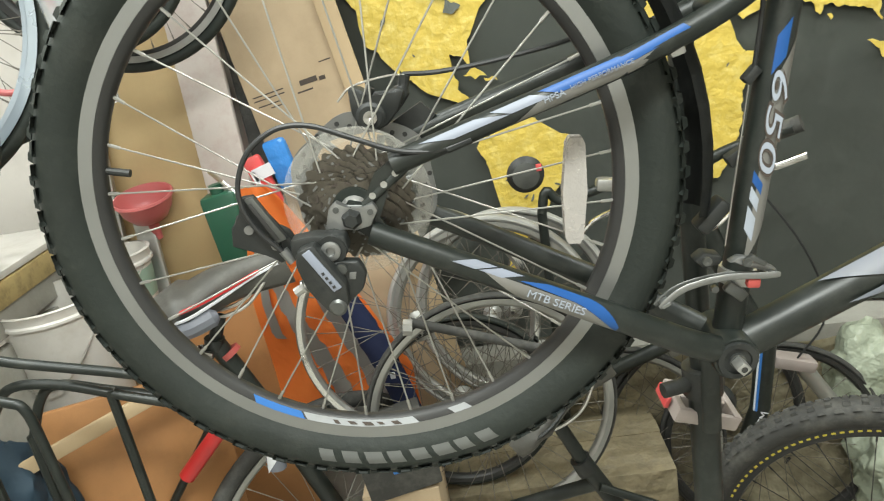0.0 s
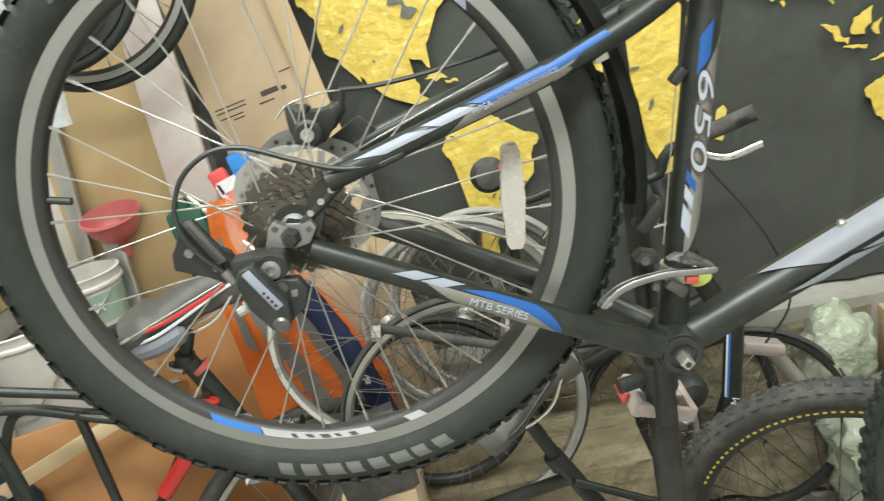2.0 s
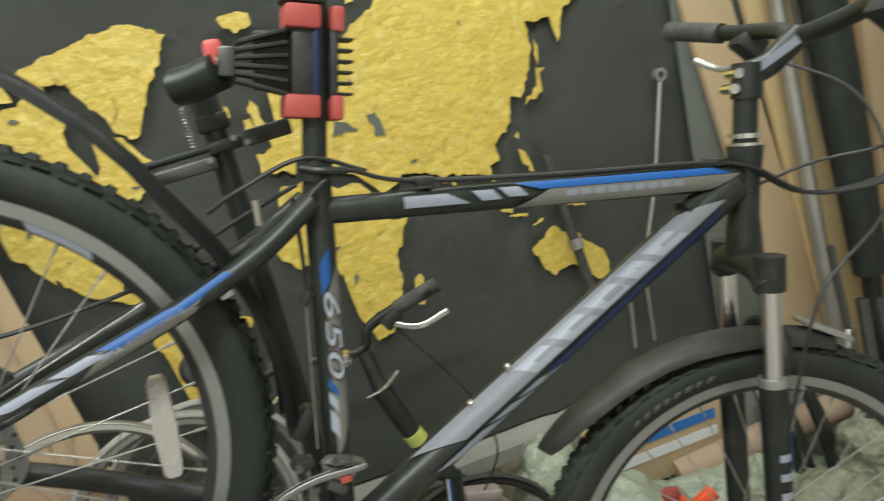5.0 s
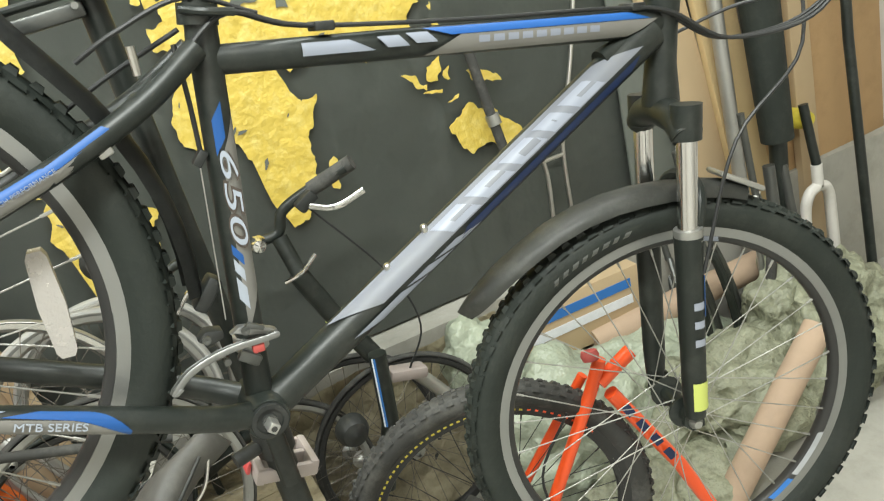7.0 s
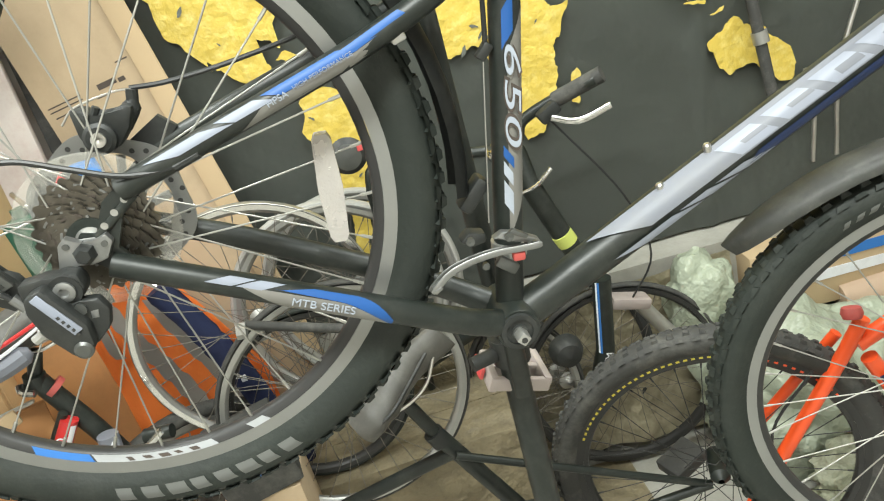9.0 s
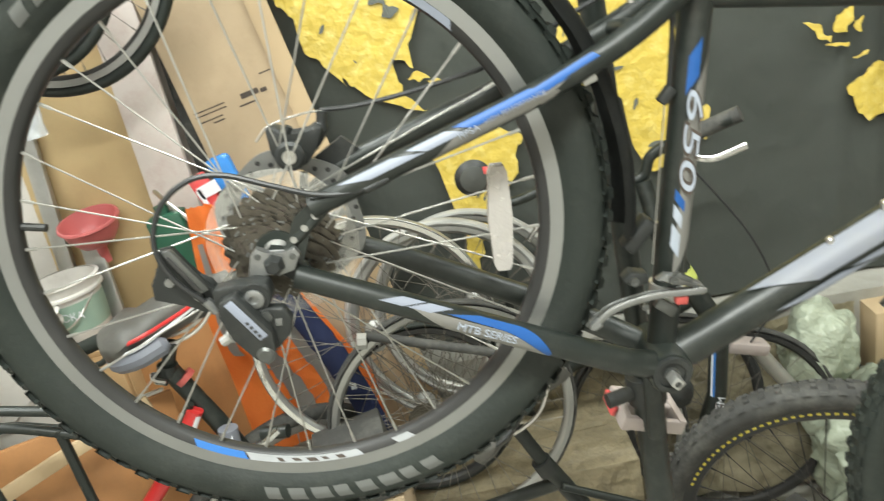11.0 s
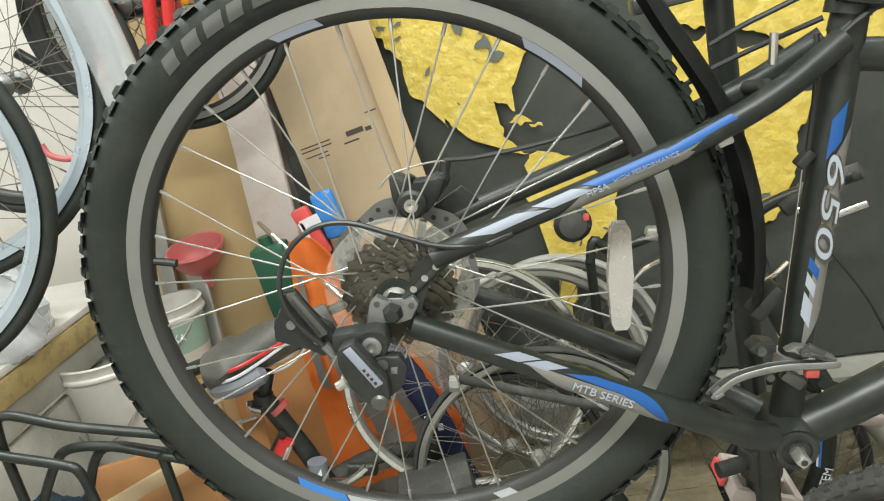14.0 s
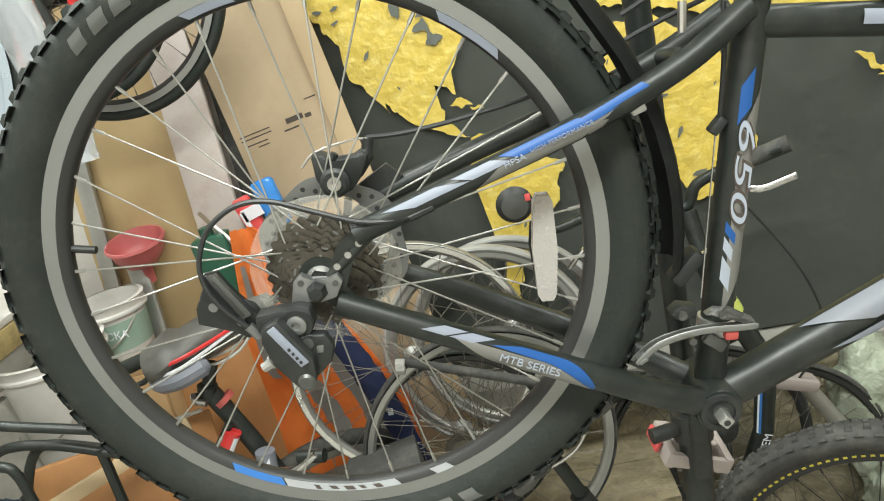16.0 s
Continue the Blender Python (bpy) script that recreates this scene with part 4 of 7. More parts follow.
part("cable_ferrule", tube(B(), [(0.066, -0.064, 0.089), (0.084, -0.062, 0.105)], 0.0045, 10), black_plastic, bike)
part("inner_cable", tube(B(), [(0.084, -0.062, 0.105), (0.230, -0.050, 0.236)], 0.0009, 6), steel, bike)
part("cable_guide", box(B(), 0.014, 0.010, 0.010, pose(0.236, -0.046, 0.238, 0, -42, 0), 0.002), alloy, bike)

# rear disc calliper on the far side
cal = part("brake_calliper", chunk([(-0.0456, 0.0990), (-0.0321, 0.1021), (-0.0193, 0.0952), (-0.0087, 0.0999), (0.0012, 0.1149), (0.0113, 0.1151), (0.0112, 0.0940), (0.0051, 0.0743), (-0.0081, 0.0636), (-0.0208, 0.0632), (-0.0337, 0.0742)], 0.022, 0.050, 0.004), black_plastic, bike, "black mechanical disc brake calliper")
part("pad_adjuster", lathe(B(), [(0.0155, 0.0225), (0.0155, 0.0165), (0.012, 0.0140), (0.0001, 0.0140)], 24, Matrix.Translation((-0.0137, 0, 0.0790))), black_plastic, cal)
part("adjuster_bolt", lathe(B(), [(0.0072, 0.0139), (0.0072, 0.0112), (0.0035, 0.0112), (0.0001, 0.0130)], 14, Matrix.Translation((-0.0137, 0, 0.0790))), steel, cal)
part("calliper_arm", tube(B(), smooth_path([(0.002, 0.040, 0.090), (0.008, 0.040, 0.112), (0.006, 0.040, 0.128)], 4), [0.009] * 5 + [0.006] * 4, 10), black_plastic, cal)
part("mount_bolt", tube(B(), [(-0.024, 0.03, 0.092), (-0.022, 0.03, 0.106)], 0.004, 8), black_plastic, cal)
part("bracket", plate(B(), [(0.004, 0.070), (0.030, 0.105), (0.050, 0.098), (0.040, 0.072), (0.020, 0.056)], 0.048, 0.056), black_plastic, cal)
part("brake_inner_cable", tube(B(), smooth_path([(-0.052, 0.035, 0.080), (-0.042, 0.035, 0.100), (-0.010, 0.036, 0.122), (0.006, 0.038, 0.128)], 5), 0.0011, 6), steel, bike)
part("brake_cable", tube(B(), smooth_path([(0.004, 0.040, 0.128), (0.04, 0.046, 0.142), (0.10, 0.050, 0.176), (0.17, 0.046, 0.226), (0.23, 0.035, 0.296), (0.29, 0.0, 0.36)], 6), 0.0026, 8), cable_black, bike, "black rear brake cable")

# front derailleur
fd = part("front_derailleur", tube(B(), [Vector(ST0) + sdir * 0.165, Vector(ST0) + sdir * 0.20], 0.0195, 20), alloy, bike, "worn silver front derailleur")
for y, dz, m_ in ((-0.050, 0.0, gunmetal_light), (-0.036, -0.004, gunmetal)):
    rail = smooth_path([(0.3250, y, -0.0010 + dz), (0.3402, y, 0.0262 + dz), (0.3729, y, 0.0500 + dz), (0.4094, y, 0.0650 + dz), (0.4240, y, 0.0715 + dz)], 6)
    part("cage", tube(B(), rail, [0.0022] + [0.0036] * (len(rail) - 3) + [0.0034, 0.0025], 10, flat=0.3), m_, fd, "curved chain cage plate")
part("cage_bridge", box(B(), 0.010, 0.018, 0.004, pose(0.3300, -0.043, 0.0040, 0, -55, 0), 0.001), gunmetal_light, fd)
part("link", chunk([(0.3440, 0.0520), (0.3500, 0.0640), (0.3680, 0.0670), (0.3720, 0.0580), (0.3580, 0.0480)], -0.034, -0.014, 0.003), black_plastic, fd)
part("link", chunk([(0.3740, 0.0640), (0.3820, 0.0735), (0.3980, 0.0760), (0.4230, 0.0735), (0.4270, 0.0680), (0.4130, 0.0665), (0.3950, 0.0680)], -0.042, -0.030, 0.002), gunmetal_light, fd, "bright link of the derailleur")
part("link_arm", chunk([(0.3860, 0.0750), (0.3900, 0.0810), (0.4080, 0.0780), (0.4070, 0.0730)], -0.048, -0.042, 0.0012), gunmetal, fd)
for x, z in ((0.3500, 0.0600), (0.3880, 0.0720), (0.4170, 0.0690)):
    part("link_bolt", lathe(B(), [(0.0046, -0.046), (0.0046, -0.0495), (0.0018, -0.0495), (0.0001, -0.0485)], 12, Matrix.Translation((x, 0, z))), gunmetal, fd)
part("band_bolt", tube(B(), [(0.3790, -0.026, 0.0300), (0.3790, -0.032, 0.0300)], 0.0040, 8), gunmetal, fd)
part("band_lug", box(B(), 0.026, 0.010, 0.013, pose(0.4040, -0.022, 0.0330, 0, 16, 0), 0.003), gunmetal, fd)
part("red_bracket", box(B(), 0.013, 0.010, 0.010, pose(0.4050, -0.044, 0.0535, 0, -20, 0), 0.002), soft_red, fd, "faded red plastic spacer")
part("gear_cable", tube(B(), smooth_path([(0.286, -0.012, 0.345), (0.305, -0.014, 0.30), (0.326, -0.008, 0.245)], 6), 0.0026, 8), cable_black, bike)
part("inner_cable", tube(B(), [(0.327, -0.008, 0.232), (0.372, -0.022, 0.075)], 0.0008, 6), steel, bike)

# cables along the top tube
for k in range(3):
    y = -0.009 + 0.009 * k
    part("top_cable", tube(B(), smooth_path([(0.290, y - 0.016, 0.330), (0.330, y - 0.01, 0.385), (0.41, y, 0.392), (0.60, y, 0.443), (0.80, y, 0.503), (0.87, y - 0.02, 0.515), (0.95, -0.05 + y, 0.500), (1.03, -0.10 + y, 0.545), (1.045, -0.12, 0.62), (0.97, -0.10, 0.70)], 6), 0.0026, 8), cable_black, bike)
for k, x in enumerate((0.43, 0.83)):
    part("cable_stop", box(B(), 0.022, 0.030, 0.010, pose(x, 0, 0.396 if k == 0 else 0.512, 0, -17, 0), 0.002), black_plastic, bike)
part("seat_stay_cable", tube(B(), smooth_path([(0.205, 0.0, 0.31), (0.235, -0.01, 0.345), (0.29, -0.012, 0.39), (0.36, -0.012, 0.392)], 6), 0.0026, 8), cable_black, bike)

# far side crank and pedal
crank = part("crank_arm", tube(B(), smooth_path([(BBX, 0.056, BBZ), (0.470, 0.070, -0.095), (0.515, 0.078, -0.180)], 4), [0.0155] * 4 + [0.0125] * 5, 14, flat=0.7), black_paint, bike)
pedal = part("pedal", tube(B(), [(0.513, 0.085, -0.176), (0.513, 0.185, -0.176)], 0.009, 12), alloy, bike, "grimy pale pink plastic platform pedal")
for s in (-1, 1):
    part("pedal_rail", box(B(), 0.012, 0.080, 0.022, Matrix.Translation((0.513 + s * 0.036, 0.132, -0.176 + s * 0.006)), 0.003), pink_plastic, pedal)
for y in (0.096, 0.132, 0.168):
    part("pedal_rib", box(B(), 0.080, 0.010, 0.020, pose(0.513, y, -0.176, 0, -8, 0), 0.003), pink_plastic, pedal)
part("pedal_reflector", box(B(), 0.006, 0.045, 0.016, Matrix.Translation((0.466, 0.140, -0.182)), 0.002), red_plastic, pedal)

# mudguard over the rear tyre
bm = B()
path = []
for a in (16, 22, 28, 34, 40, 46, 52, 58, 64, 70, 78, 88, 98, 108, 118):
    r = 0.355 + max(0, (a - 62)) * 0.0016
    path.append(Vector((r * math.cos(radians(a)), 0, r * math.sin(radians(a)))))
prev = None
for p in path:
    n_ = p.normalized()
    col = [bm.verts.new(p + n_ * dz + Vector((0, dy, 0))) for dy, dz in ((-0.026, -0.010), (-0.022, 0), (-0.012, 0.005), (0, 0.007), (0.012, 0.005), (0.022, 0), (0.026, -0.010))]
    if prev:
        for i in range(6):
            bm.faces.new((prev[i], prev[i + 1], col[i + 1], col[i]))
    prev = col
bmesh.ops.solidify(bm, geom=bm.faces, thickness=0.003)
part("rear_mudguard", bm, black_plastic, bike, "black plastic clip-on rear mudguard", smooth=60)
part("mudguard_bracket", box(B(), 0.016, 0.026, 0.040, pose(0.352, -0.004, 0.098, 0, 18, 0), 0.004), black_plastic, bike)

# fork, front wheel, bars: all turned a little about the head tube
HEAD = Vector((0.872, 0, 0.545))
STEER = Matrix.Translation(HEAD) @ Matrix.Rotation(radians(17), 4, (Vector((0.917, 0, 0.402)) - HEAD).normalized()) @ Matrix.Translation(-HEAD)
fixed_parts = set(bike.children)
FX, FZ = 1.086, -0.030
part("crown", tube(B(), smooth_path([(0.930, -0.072, 0.372), (0.922, -0.05, 0.388), (0.917, 0, 0.395), (0.922, 0.05, 0.388), (0.930, 0.072, 0.372)], 5), 0.021, 14), black_paint, bike)
for s in (-1, 1):
    top, seal, bot = Vector((0.926, s * 0.067, 0.385)), Vector((0.978, s * 0.067, 0.243)), Vector((1.080, s * 0.067, -0.018))
    part("stanchion", tube(B(), [top, seal], 0.0140, 18), chrome, bike, "chromed fork stanchion")
    part("fork_cap", tube(B(), [top + Vector((-0.009, 0, 0.026)), top + Vector((0.006, 0, -0.018))], 0.0205, 18), black_paint, bike)
    part("dust_seal", tube(B(), [seal + Vector((-0.004, 0, 0.010)), seal + Vector((0.003, 0, -0.006))], 0.0195, 18), alloy, bike)
    leg = part("fork_leg", tube(B(), [seal, seal + (bot - seal) * 0.1, seal + (bot - seal) * 0.85, bot], [0.0200, 0.0190, 0.0175, 0.0150], 18), black_paint, bike)
    part("fork_dropout", plate(B(), [(1.063, -0.006), (1.093, -0.006), (1.103, -0.034), (1.087, -0.046), (1.071, -0.040)], s * 0.060 - 0.004, s * 0.060 + 0.004), black_paint, leg)
    if s < 0:
        for k in range(3):
            part("name_block", tube_patch(B(), seal, bot, 0.0198, 0.33 + 0.1 * k, 0.37 + 0.1 * k, -14, 34, 0, 4, 4), pale_decal, leg)
        part("decal", tube_patch(B(), seal, bot, 0.0197, 0.20, 0.42, 40, 70, 0, 8, 5), blue_decal, leg)
        part("decal", tube_patch(B(), seal, bot, 0.0185, 0.78, 0.94, -30, 60, 0, 8, 6), lime_tape, leg, "lime yellow sticker on the fork leg")
front = part("front_wheel", lathe(B(), [(0.006, -0.054), (0.012, -0.05), (0.014, -0.038), (0.026, -0.034), (0.026, -0.030), (0.014, -0.025), (0.014, 0.025), (0.026, 0.030), (0.026, 0.034), (0.014, 0.038), (0.012, 0.05), (0.006, 0.054)], 28), black_paint, bike, "front wheel with knobbly tyre and grey rim")
front.matrix_basis = pose(FX, 0, FZ)
make_wheel(front, 0.333, 0.286, 0.262, 0.0255, rubber, rim_metal, rim_dark, 32, 5, spoke_steel, knobs=84)
tyre_marks(front, 148.0, -1, 0.3005, 0.3085, 2.0, 3.2)
for a0, a1, m_ in ((-34, -24, blue_paint), (-22, -4, rim_white), (95, 106, silver_decal)):
    part("rim_decal", arc_bar(B(), 0.2643, 0.2717, a0, a1, -0.0091, -0.0120, 10, 1.0), m_, front)
part("axle_nut", lathe(B(), [(0.011, -0.058), (0.011, -0.066), (0.006, -0.074), (0.0001, -0.074)], 14, Matrix.Translation((FX, 0, FZ))), alloy, bike)
bm = B()
prev = None
for a, r, wv in ((92, 0.352, 0.026), (97, 0.353, 0.028), (104, 0.353, 0.029), (112, 0.354, 0.032), (119, 0.357, 0.034), (126, 0.361, 0.034), (133, 0.365, 0.034), (140, 0.368, 0.034), (147, 0.371, 0.034), (154, 0.376, 0.033), (160, 0.381, 0.029), (164, 0.385, 0.020), (166.5, 0.388, 0.009)):
    n_ = Vector((math.cos(radians(a)), 0, math.sin(radians(a))))
    p = Vector((FX, 0, FZ)) + n_ * r
    col = [bm.verts.new(p + n_ * dz + Vector((0, dy * wv, 0))) for dy, dz in ((-1, -0.020), (-0.92, -0.007), (-0.55, 0.0), (0, 0.002), (0.55, 0.0), (0.92, -0.007), (1, -0.020))]
    if prev:
        for i in range(6):
            bm.faces.new((prev[i], prev[i + 1], col[i + 1], col[i]))
    prev = col
bmesh.ops.solidify(bm, geom=bm.faces, thickness=0.003)
part("front_mudguard", bm, guard_plastic, bike, "dusty black plastic front mudguard", smooth=60)
part("mudguard_tip", box(B(), 0.075, 0.045, 0.008, pose(1.060, -0.004, 0.326, 0, 6, 0), 0.0035), alloy, bike)
part("fork_arch", tube(B(), smooth_path([(0.990, -0.067, 0.235), (0.985, -0.05, 0.30), (0.985, 0, 0.315), (0.985, 0.05, 0.30), (0.990, 0.067, 0.235)], 5), 0.009, 10), black_paint, bike)
part("steerer_spacer", tube(B(), [(0.871, 0, 0.548), (0.852, 0, 0.610)], 0.0165, 18), black_paint, bike)
for z in (0.0, 0.012):
    part("headset_ring", tube(B(), [(0.872 - z * 0.3, 0, 0.543 + z), (0.870 - z * 0.3, 0, 0.549 + z)], 0.0225, 20), chrome, bike)
stem = part("stem", tube(B(), smooth_path([(0.846, 0, 0.636), (0.870, 0, 0.655), (0.885, 0, 0.680), (0.900, 0, 0.704)], 4), 0.017, 14), black_paint, bike, "black stem with grey side stripe")
part("stem_clamp", tube(B(), [(0.855, 0, 0.605), (0.842, 0, 0.650)], 0.021, 18), black_paint, stem)
for z in (0.615, 0.636):
    part("stem_bolt", tube(B(), [(0.828, -0.016, z - 0.004), (0.828, 0.016, z - 0.004)], 0.007, 10), chrome, stem)
part("stem_stripe", box(B(), 0.070, 0.001, 0.011, pose(0.874, -0.0178, 0.672, 0, -50, 0), 0.0), silver_decal, stem)
bar = smooth_path([(0.842, 0.335, 0.735), (0.885, 0.22, 0.728), (0.915, 0.10, 0.725), (0.900, 0.03, 0.704), (0.900, -0.03, 0.704), (0.915, -0.10, 0.725), (0.885, -0.22, 0.728), (0.842, -0.335, 0.735)], 5)
hb = part("handlebar", tube(B(), bar, 0.0125, 14), black_paint, bike, "black riser handlebar with grey grips")
for s in (-1, 1):
    part("grip", tube(B(), [(0.883, s * 0.225, 0.728), (0.838, s * 0.345, 0.735)], 0.0165, 14), rubber_dusty, hb)
    part("brake_lever", tube(B(), smooth_path([(0.895, s * 0.19, 0.715), (0.930, s * 0.21, 0.692), (0.925, s * 0.29, 0.685), (0.89, s * 0.33, 0.695)], 5), 0.0065, 10, flat=0.6), alloy if s > 0 else black_paint, hb)
    part("shifter", box(B(), 0.045, 0.05, 0.035, pose(0.910, s * 0.175, 0.712, 0, 20, 0), 0.008), black_plastic, hb)
part("bar_cable", tube(B(), smooth_path([(0.925, -0.17, 0.70), (1.02, -0.10, 0.67), (1.06, -0.02, 0.60), (0.99, 0.03, 0.55), (0.93, 0.05, 0.50)], 6), 0.0026, 8), cable_black, bike)
part("front_brake_cable", tube(B(), smooth_path([(0.925, 0.17, 0.70), (1.04, 0.06, 0.66), (1.06, -0.05, 0.52), (1.00, -0.07, 0.38), (1.01, -0.08, 0.2)], 6), 0.0026, 8), cable_black, bike)

for ob in [c for c in bike.children if c not in fixed_parts]:
    ob.matrix_basis = STEER @ ob.matrix_basis

# ---- repair stand ----
stand = thing("repair_stand", pose(0.360, 0.105, 0.0), "black steel bicycle repair stand with red clamp jaws", "repair stand")
part("column", tube(B(), [(0.010, 0, 0.10), (0.010, 0, H - 0.33)], 0.0190, 20), black_paint, stand)
part("collar", tube(B(), [(0.010, 0, H - 0.36), (0.010, 0, H - 0.32)], 0.0255, 18), black_plastic, stand)
part("collar_knob", tube(B(), [(-0.012, -0.008, H - 0.34), (-0.045, -0.016, H - 0.34)], 0.010, 12), black_plastic, stand)
part("upper_column", tube(B(), [(0.010, 0, H - 0.34), (0.004, 0, H + 0.31)], 0.0145, 20), black_paint, stand)
for a in (40, 160, 280):
    part("stand_leg", tube(B(), [(0.01, 0, 0.45), (0.01 + 0.45 * math.cos(radians(a)), 0.45 * math.sin(radians(a)), 0.02)], 0.013, 12), black_paint, stand)
part("top_collar", box(B(), 0.038, 0.040, 0.020, pose(0.004, 0, H + 0.268, 0, -2, 0), 0.004), black_plastic, stand)
part("head_elbow", tube(B(), smooth_path([(0.004, 0, H + 0.275), (0.001, 0, H + 0.297), (0.000, -0.004, H + 0.318)], 4), 0.0185, 18), black_paint, stand)
part("accessory_arm", tube(B(), [(-0.090, -0.024, H + 0.237), (0.012, -0.024, H + 0.242)], 0.0045, 10), black_paint, stand)
part("accessory_shelf", box(B(), 0.080, 0.030, 0.016, pose(-0.044, -0.010, H + 0.222, 0, -3, 0), 0.003), gunmetal, stand)
part("accessory_pad", box(B(), 0.052, 0.026, 0.019, pose(0.062, -0.020, H + 0.243, 0, -3, 0), 0.003), rubber_dusty, stand)
part("accessory_clamp", box(B(), 0.040, 0.050, 0.014, pose(0.010, -0.006, H + 0.240, 0, -2, 0), 0.004), black_plastic, stand)
for x, z in ((0.020, 0.246), (0.034, 0.238), (-0.012, 0.228)):
    part("accessory_bolt", tube(B(), [(x, -0.030, H + z), (x, -0.037, H + z)], 0.0036, 10), gunmetal_light, stand)
part("spring", tube(B(), [(-0.024 + 0.0025 * math.cos(k * 1.05), -0.020 + 0.0025 * math.sin(k * 1.05), H + 0.292 - 0.00065 * k) for k in range(72)], 0.0011, 6), alloy, stand)
# the clamp is square to the seat post
JAW = Matrix.Translation((-0.360, -0.105, 0)) @ TILTED @ Matrix.Translation((0.268, 0, 0.488)) @ pose(0, 0, 0, 0, -12.3, 0) @ Matrix.Scale(0.77, 4)


def jaw_part(name, bm, material, label=""):
    ob = part(name, bm, material, stand, label)
    ob.matrix_basis = JAW
    return ob


jaw_part("clamp_jaw", box(B(), 0.034, 0.046, 0.098, Matrix.Translation((0.0, 0, 0)), 0.006), black_plastic)
jaw_part("jaw_face", box(B(), 0.010, 0.048, 0.100, Matrix.Translation((0.016, -0.001, 0)), 0.002), navy_decal)
jaw_part("clamp_jaw", box(B(), 0.012, 0.046, 0.100, Matrix.Translation((0.042, 0, 0)), 0.004), black_plastic)
for z in (-0.060, 0.060):
    jaw_part("jaw_pad", box(B(), 0.048, 0.062, 0.032, Matrix.Translation((-0.002, 0, z)), 0.005), soft_red, "worn red rubber jaw pad")
    jaw_part("jaw_pad", box(B(), 0.018, 0.062, 0.034, Matrix.Translation((0.046, 0.004, z)), 0.004), soft_red, "worn red rubber jaw pad")
jaw_part("jaw_top", box(B(), 0.060, 0.05, 0.02, Matrix.Translation((-0.002, 0, 0.088)), 0.006), black_plastic)
for k in range(6):
    z = -0.040 + 0.015 * k
    jaw_part("clamp_fin", box(B(), 0.070, 0.036, 0.0055, pose(-0.055, 0, z * 0.9, 0, 12 - 6 * k, 0), 0.001), black_plastic)
    jaw_part("clamp_fin", box(B(), 0.024, 0.034, 0.0035, Matrix.Translation((0.058, 0.0, z)), 0.001), black_plastic)
jaw_part("fin_core", box(B(), 0.050, 0.014, 0.080, Matrix.Translation((-0.040, 0.004, 0)), 0.003), black_plastic)
jaw_part("clamp_screw", tube(B(), [(-0.112, 0.012, -0.004), (-0.066, 0.0, -0.002)], 0.010, 14), gunmetal)
jaw_part("screw_bracket", box(B(), 0.022, 0.034, 0.040, Matrix.Translation((-0.100, 0.008, -0.004)), 0.004), gunmetal)
jaw_part("head_joint", tube(B(), [(-0.162, 0.075, -0.036), (-0.140, 0.055, -0.030), (-0.106, 0.015, -0.014)], 0.0265, 18), black_paint)
jaw_part("quick_lever", box(B(), 0.024, 0.020, 0.040, pose(-0.116, 0.02, 0.006, 0, -10, 0), 0.006), red_plastic, "bright red clamp lever")


# ---- behind the bicycle: helpers ----
def P(x, y, z):
    """A place given from the height of the rear axle."""
    return Vector((x, y, z + H))


def loose_wheel(label, m, R, rim_out, rim_in, w, tyre_mat, side_mat, well_mat, n, spoke_mat, phase=0.0, group="spare wheels along the wall", hubmat=None, knobs=0):
    e = thing("bicycle_wheel", m, label, "wheel", group)
    hub = part("hub", lathe(B(), [(0.005, -0.060), (0.007, -0.048), (0.014, -0.040), (0.024, -0.036), (0.024, -0.032), (0.013, -0.026), (0.013, 0.026), (0.024, 0.032), (0.024, 0.036), (0.014, 0.040), (0.007, 0.048), (0.005, 0.060)], 20), hubmat or alloy, e)
    make_wheel(hub, R, rim_out, rim_in, w, tyre_mat, side_mat, well_mat, n, phase, spoke_mat, knobs=knobs, half=0.032, flange=0.024, r_spoke=0.0009)
    return e, hub


def leaning_board(name, a, b, width, thick, material, label, category, yaw=0.0, group=""):
    """A board whose centre line runs from a (foot) to b (top)."""
    a, b = Vector(a), Vector(b)
    z = (b - a).normalized()
    x = Vector((math.cos(radians(yaw)), math.sin(radians(yaw)), 0))
    x = (x - z * x.dot(z)).normalized()
    y = z.cross(x)
    m = Matrix((x, y, z)).transposed().to_4x4()
    m.translation = (a + b) / 2
    bm = box(B(), width, thick, (b - a).length, Matrix(), min(thick * 0.3, 0.004))
    for v in bm.verts:
        v.co.x += 0.0015 * noise.noise((v.co.z * 3, v.co.x * 5, width))
    ob = part(name, bm, material)
    ob.matrix_world = m
    return tagged(ob, label, category, group)


def blob(name, centre, size, material, label, category, seed=0.0, amp=0.3, sub=4):
    bm = B()
    bmesh.ops.create_icosphere(bm, subdivisions=sub, radius=1)
    for v in bm.verts:
        d = v.co.normalized()
        k = 1 + amp * noise.noise(d * 1.7 + Vector((seed, 0, 0))) + amp * 0.5 * noise.noise(d * 4.5 + Vector((0, seed, 0))) + amp * 0.22 * abs(noise.noise(d * 11 + Vector((0, 0, seed))))
        v.co = Vector((d.x * size[0], d.y * size[1], max(d.z, -0.75) * size[2])) * k
    ob = part(name, bm, material, smooth=50)
    ob.matrix_world = Matrix.Translation(centre)
    return tagged(ob, label, category)


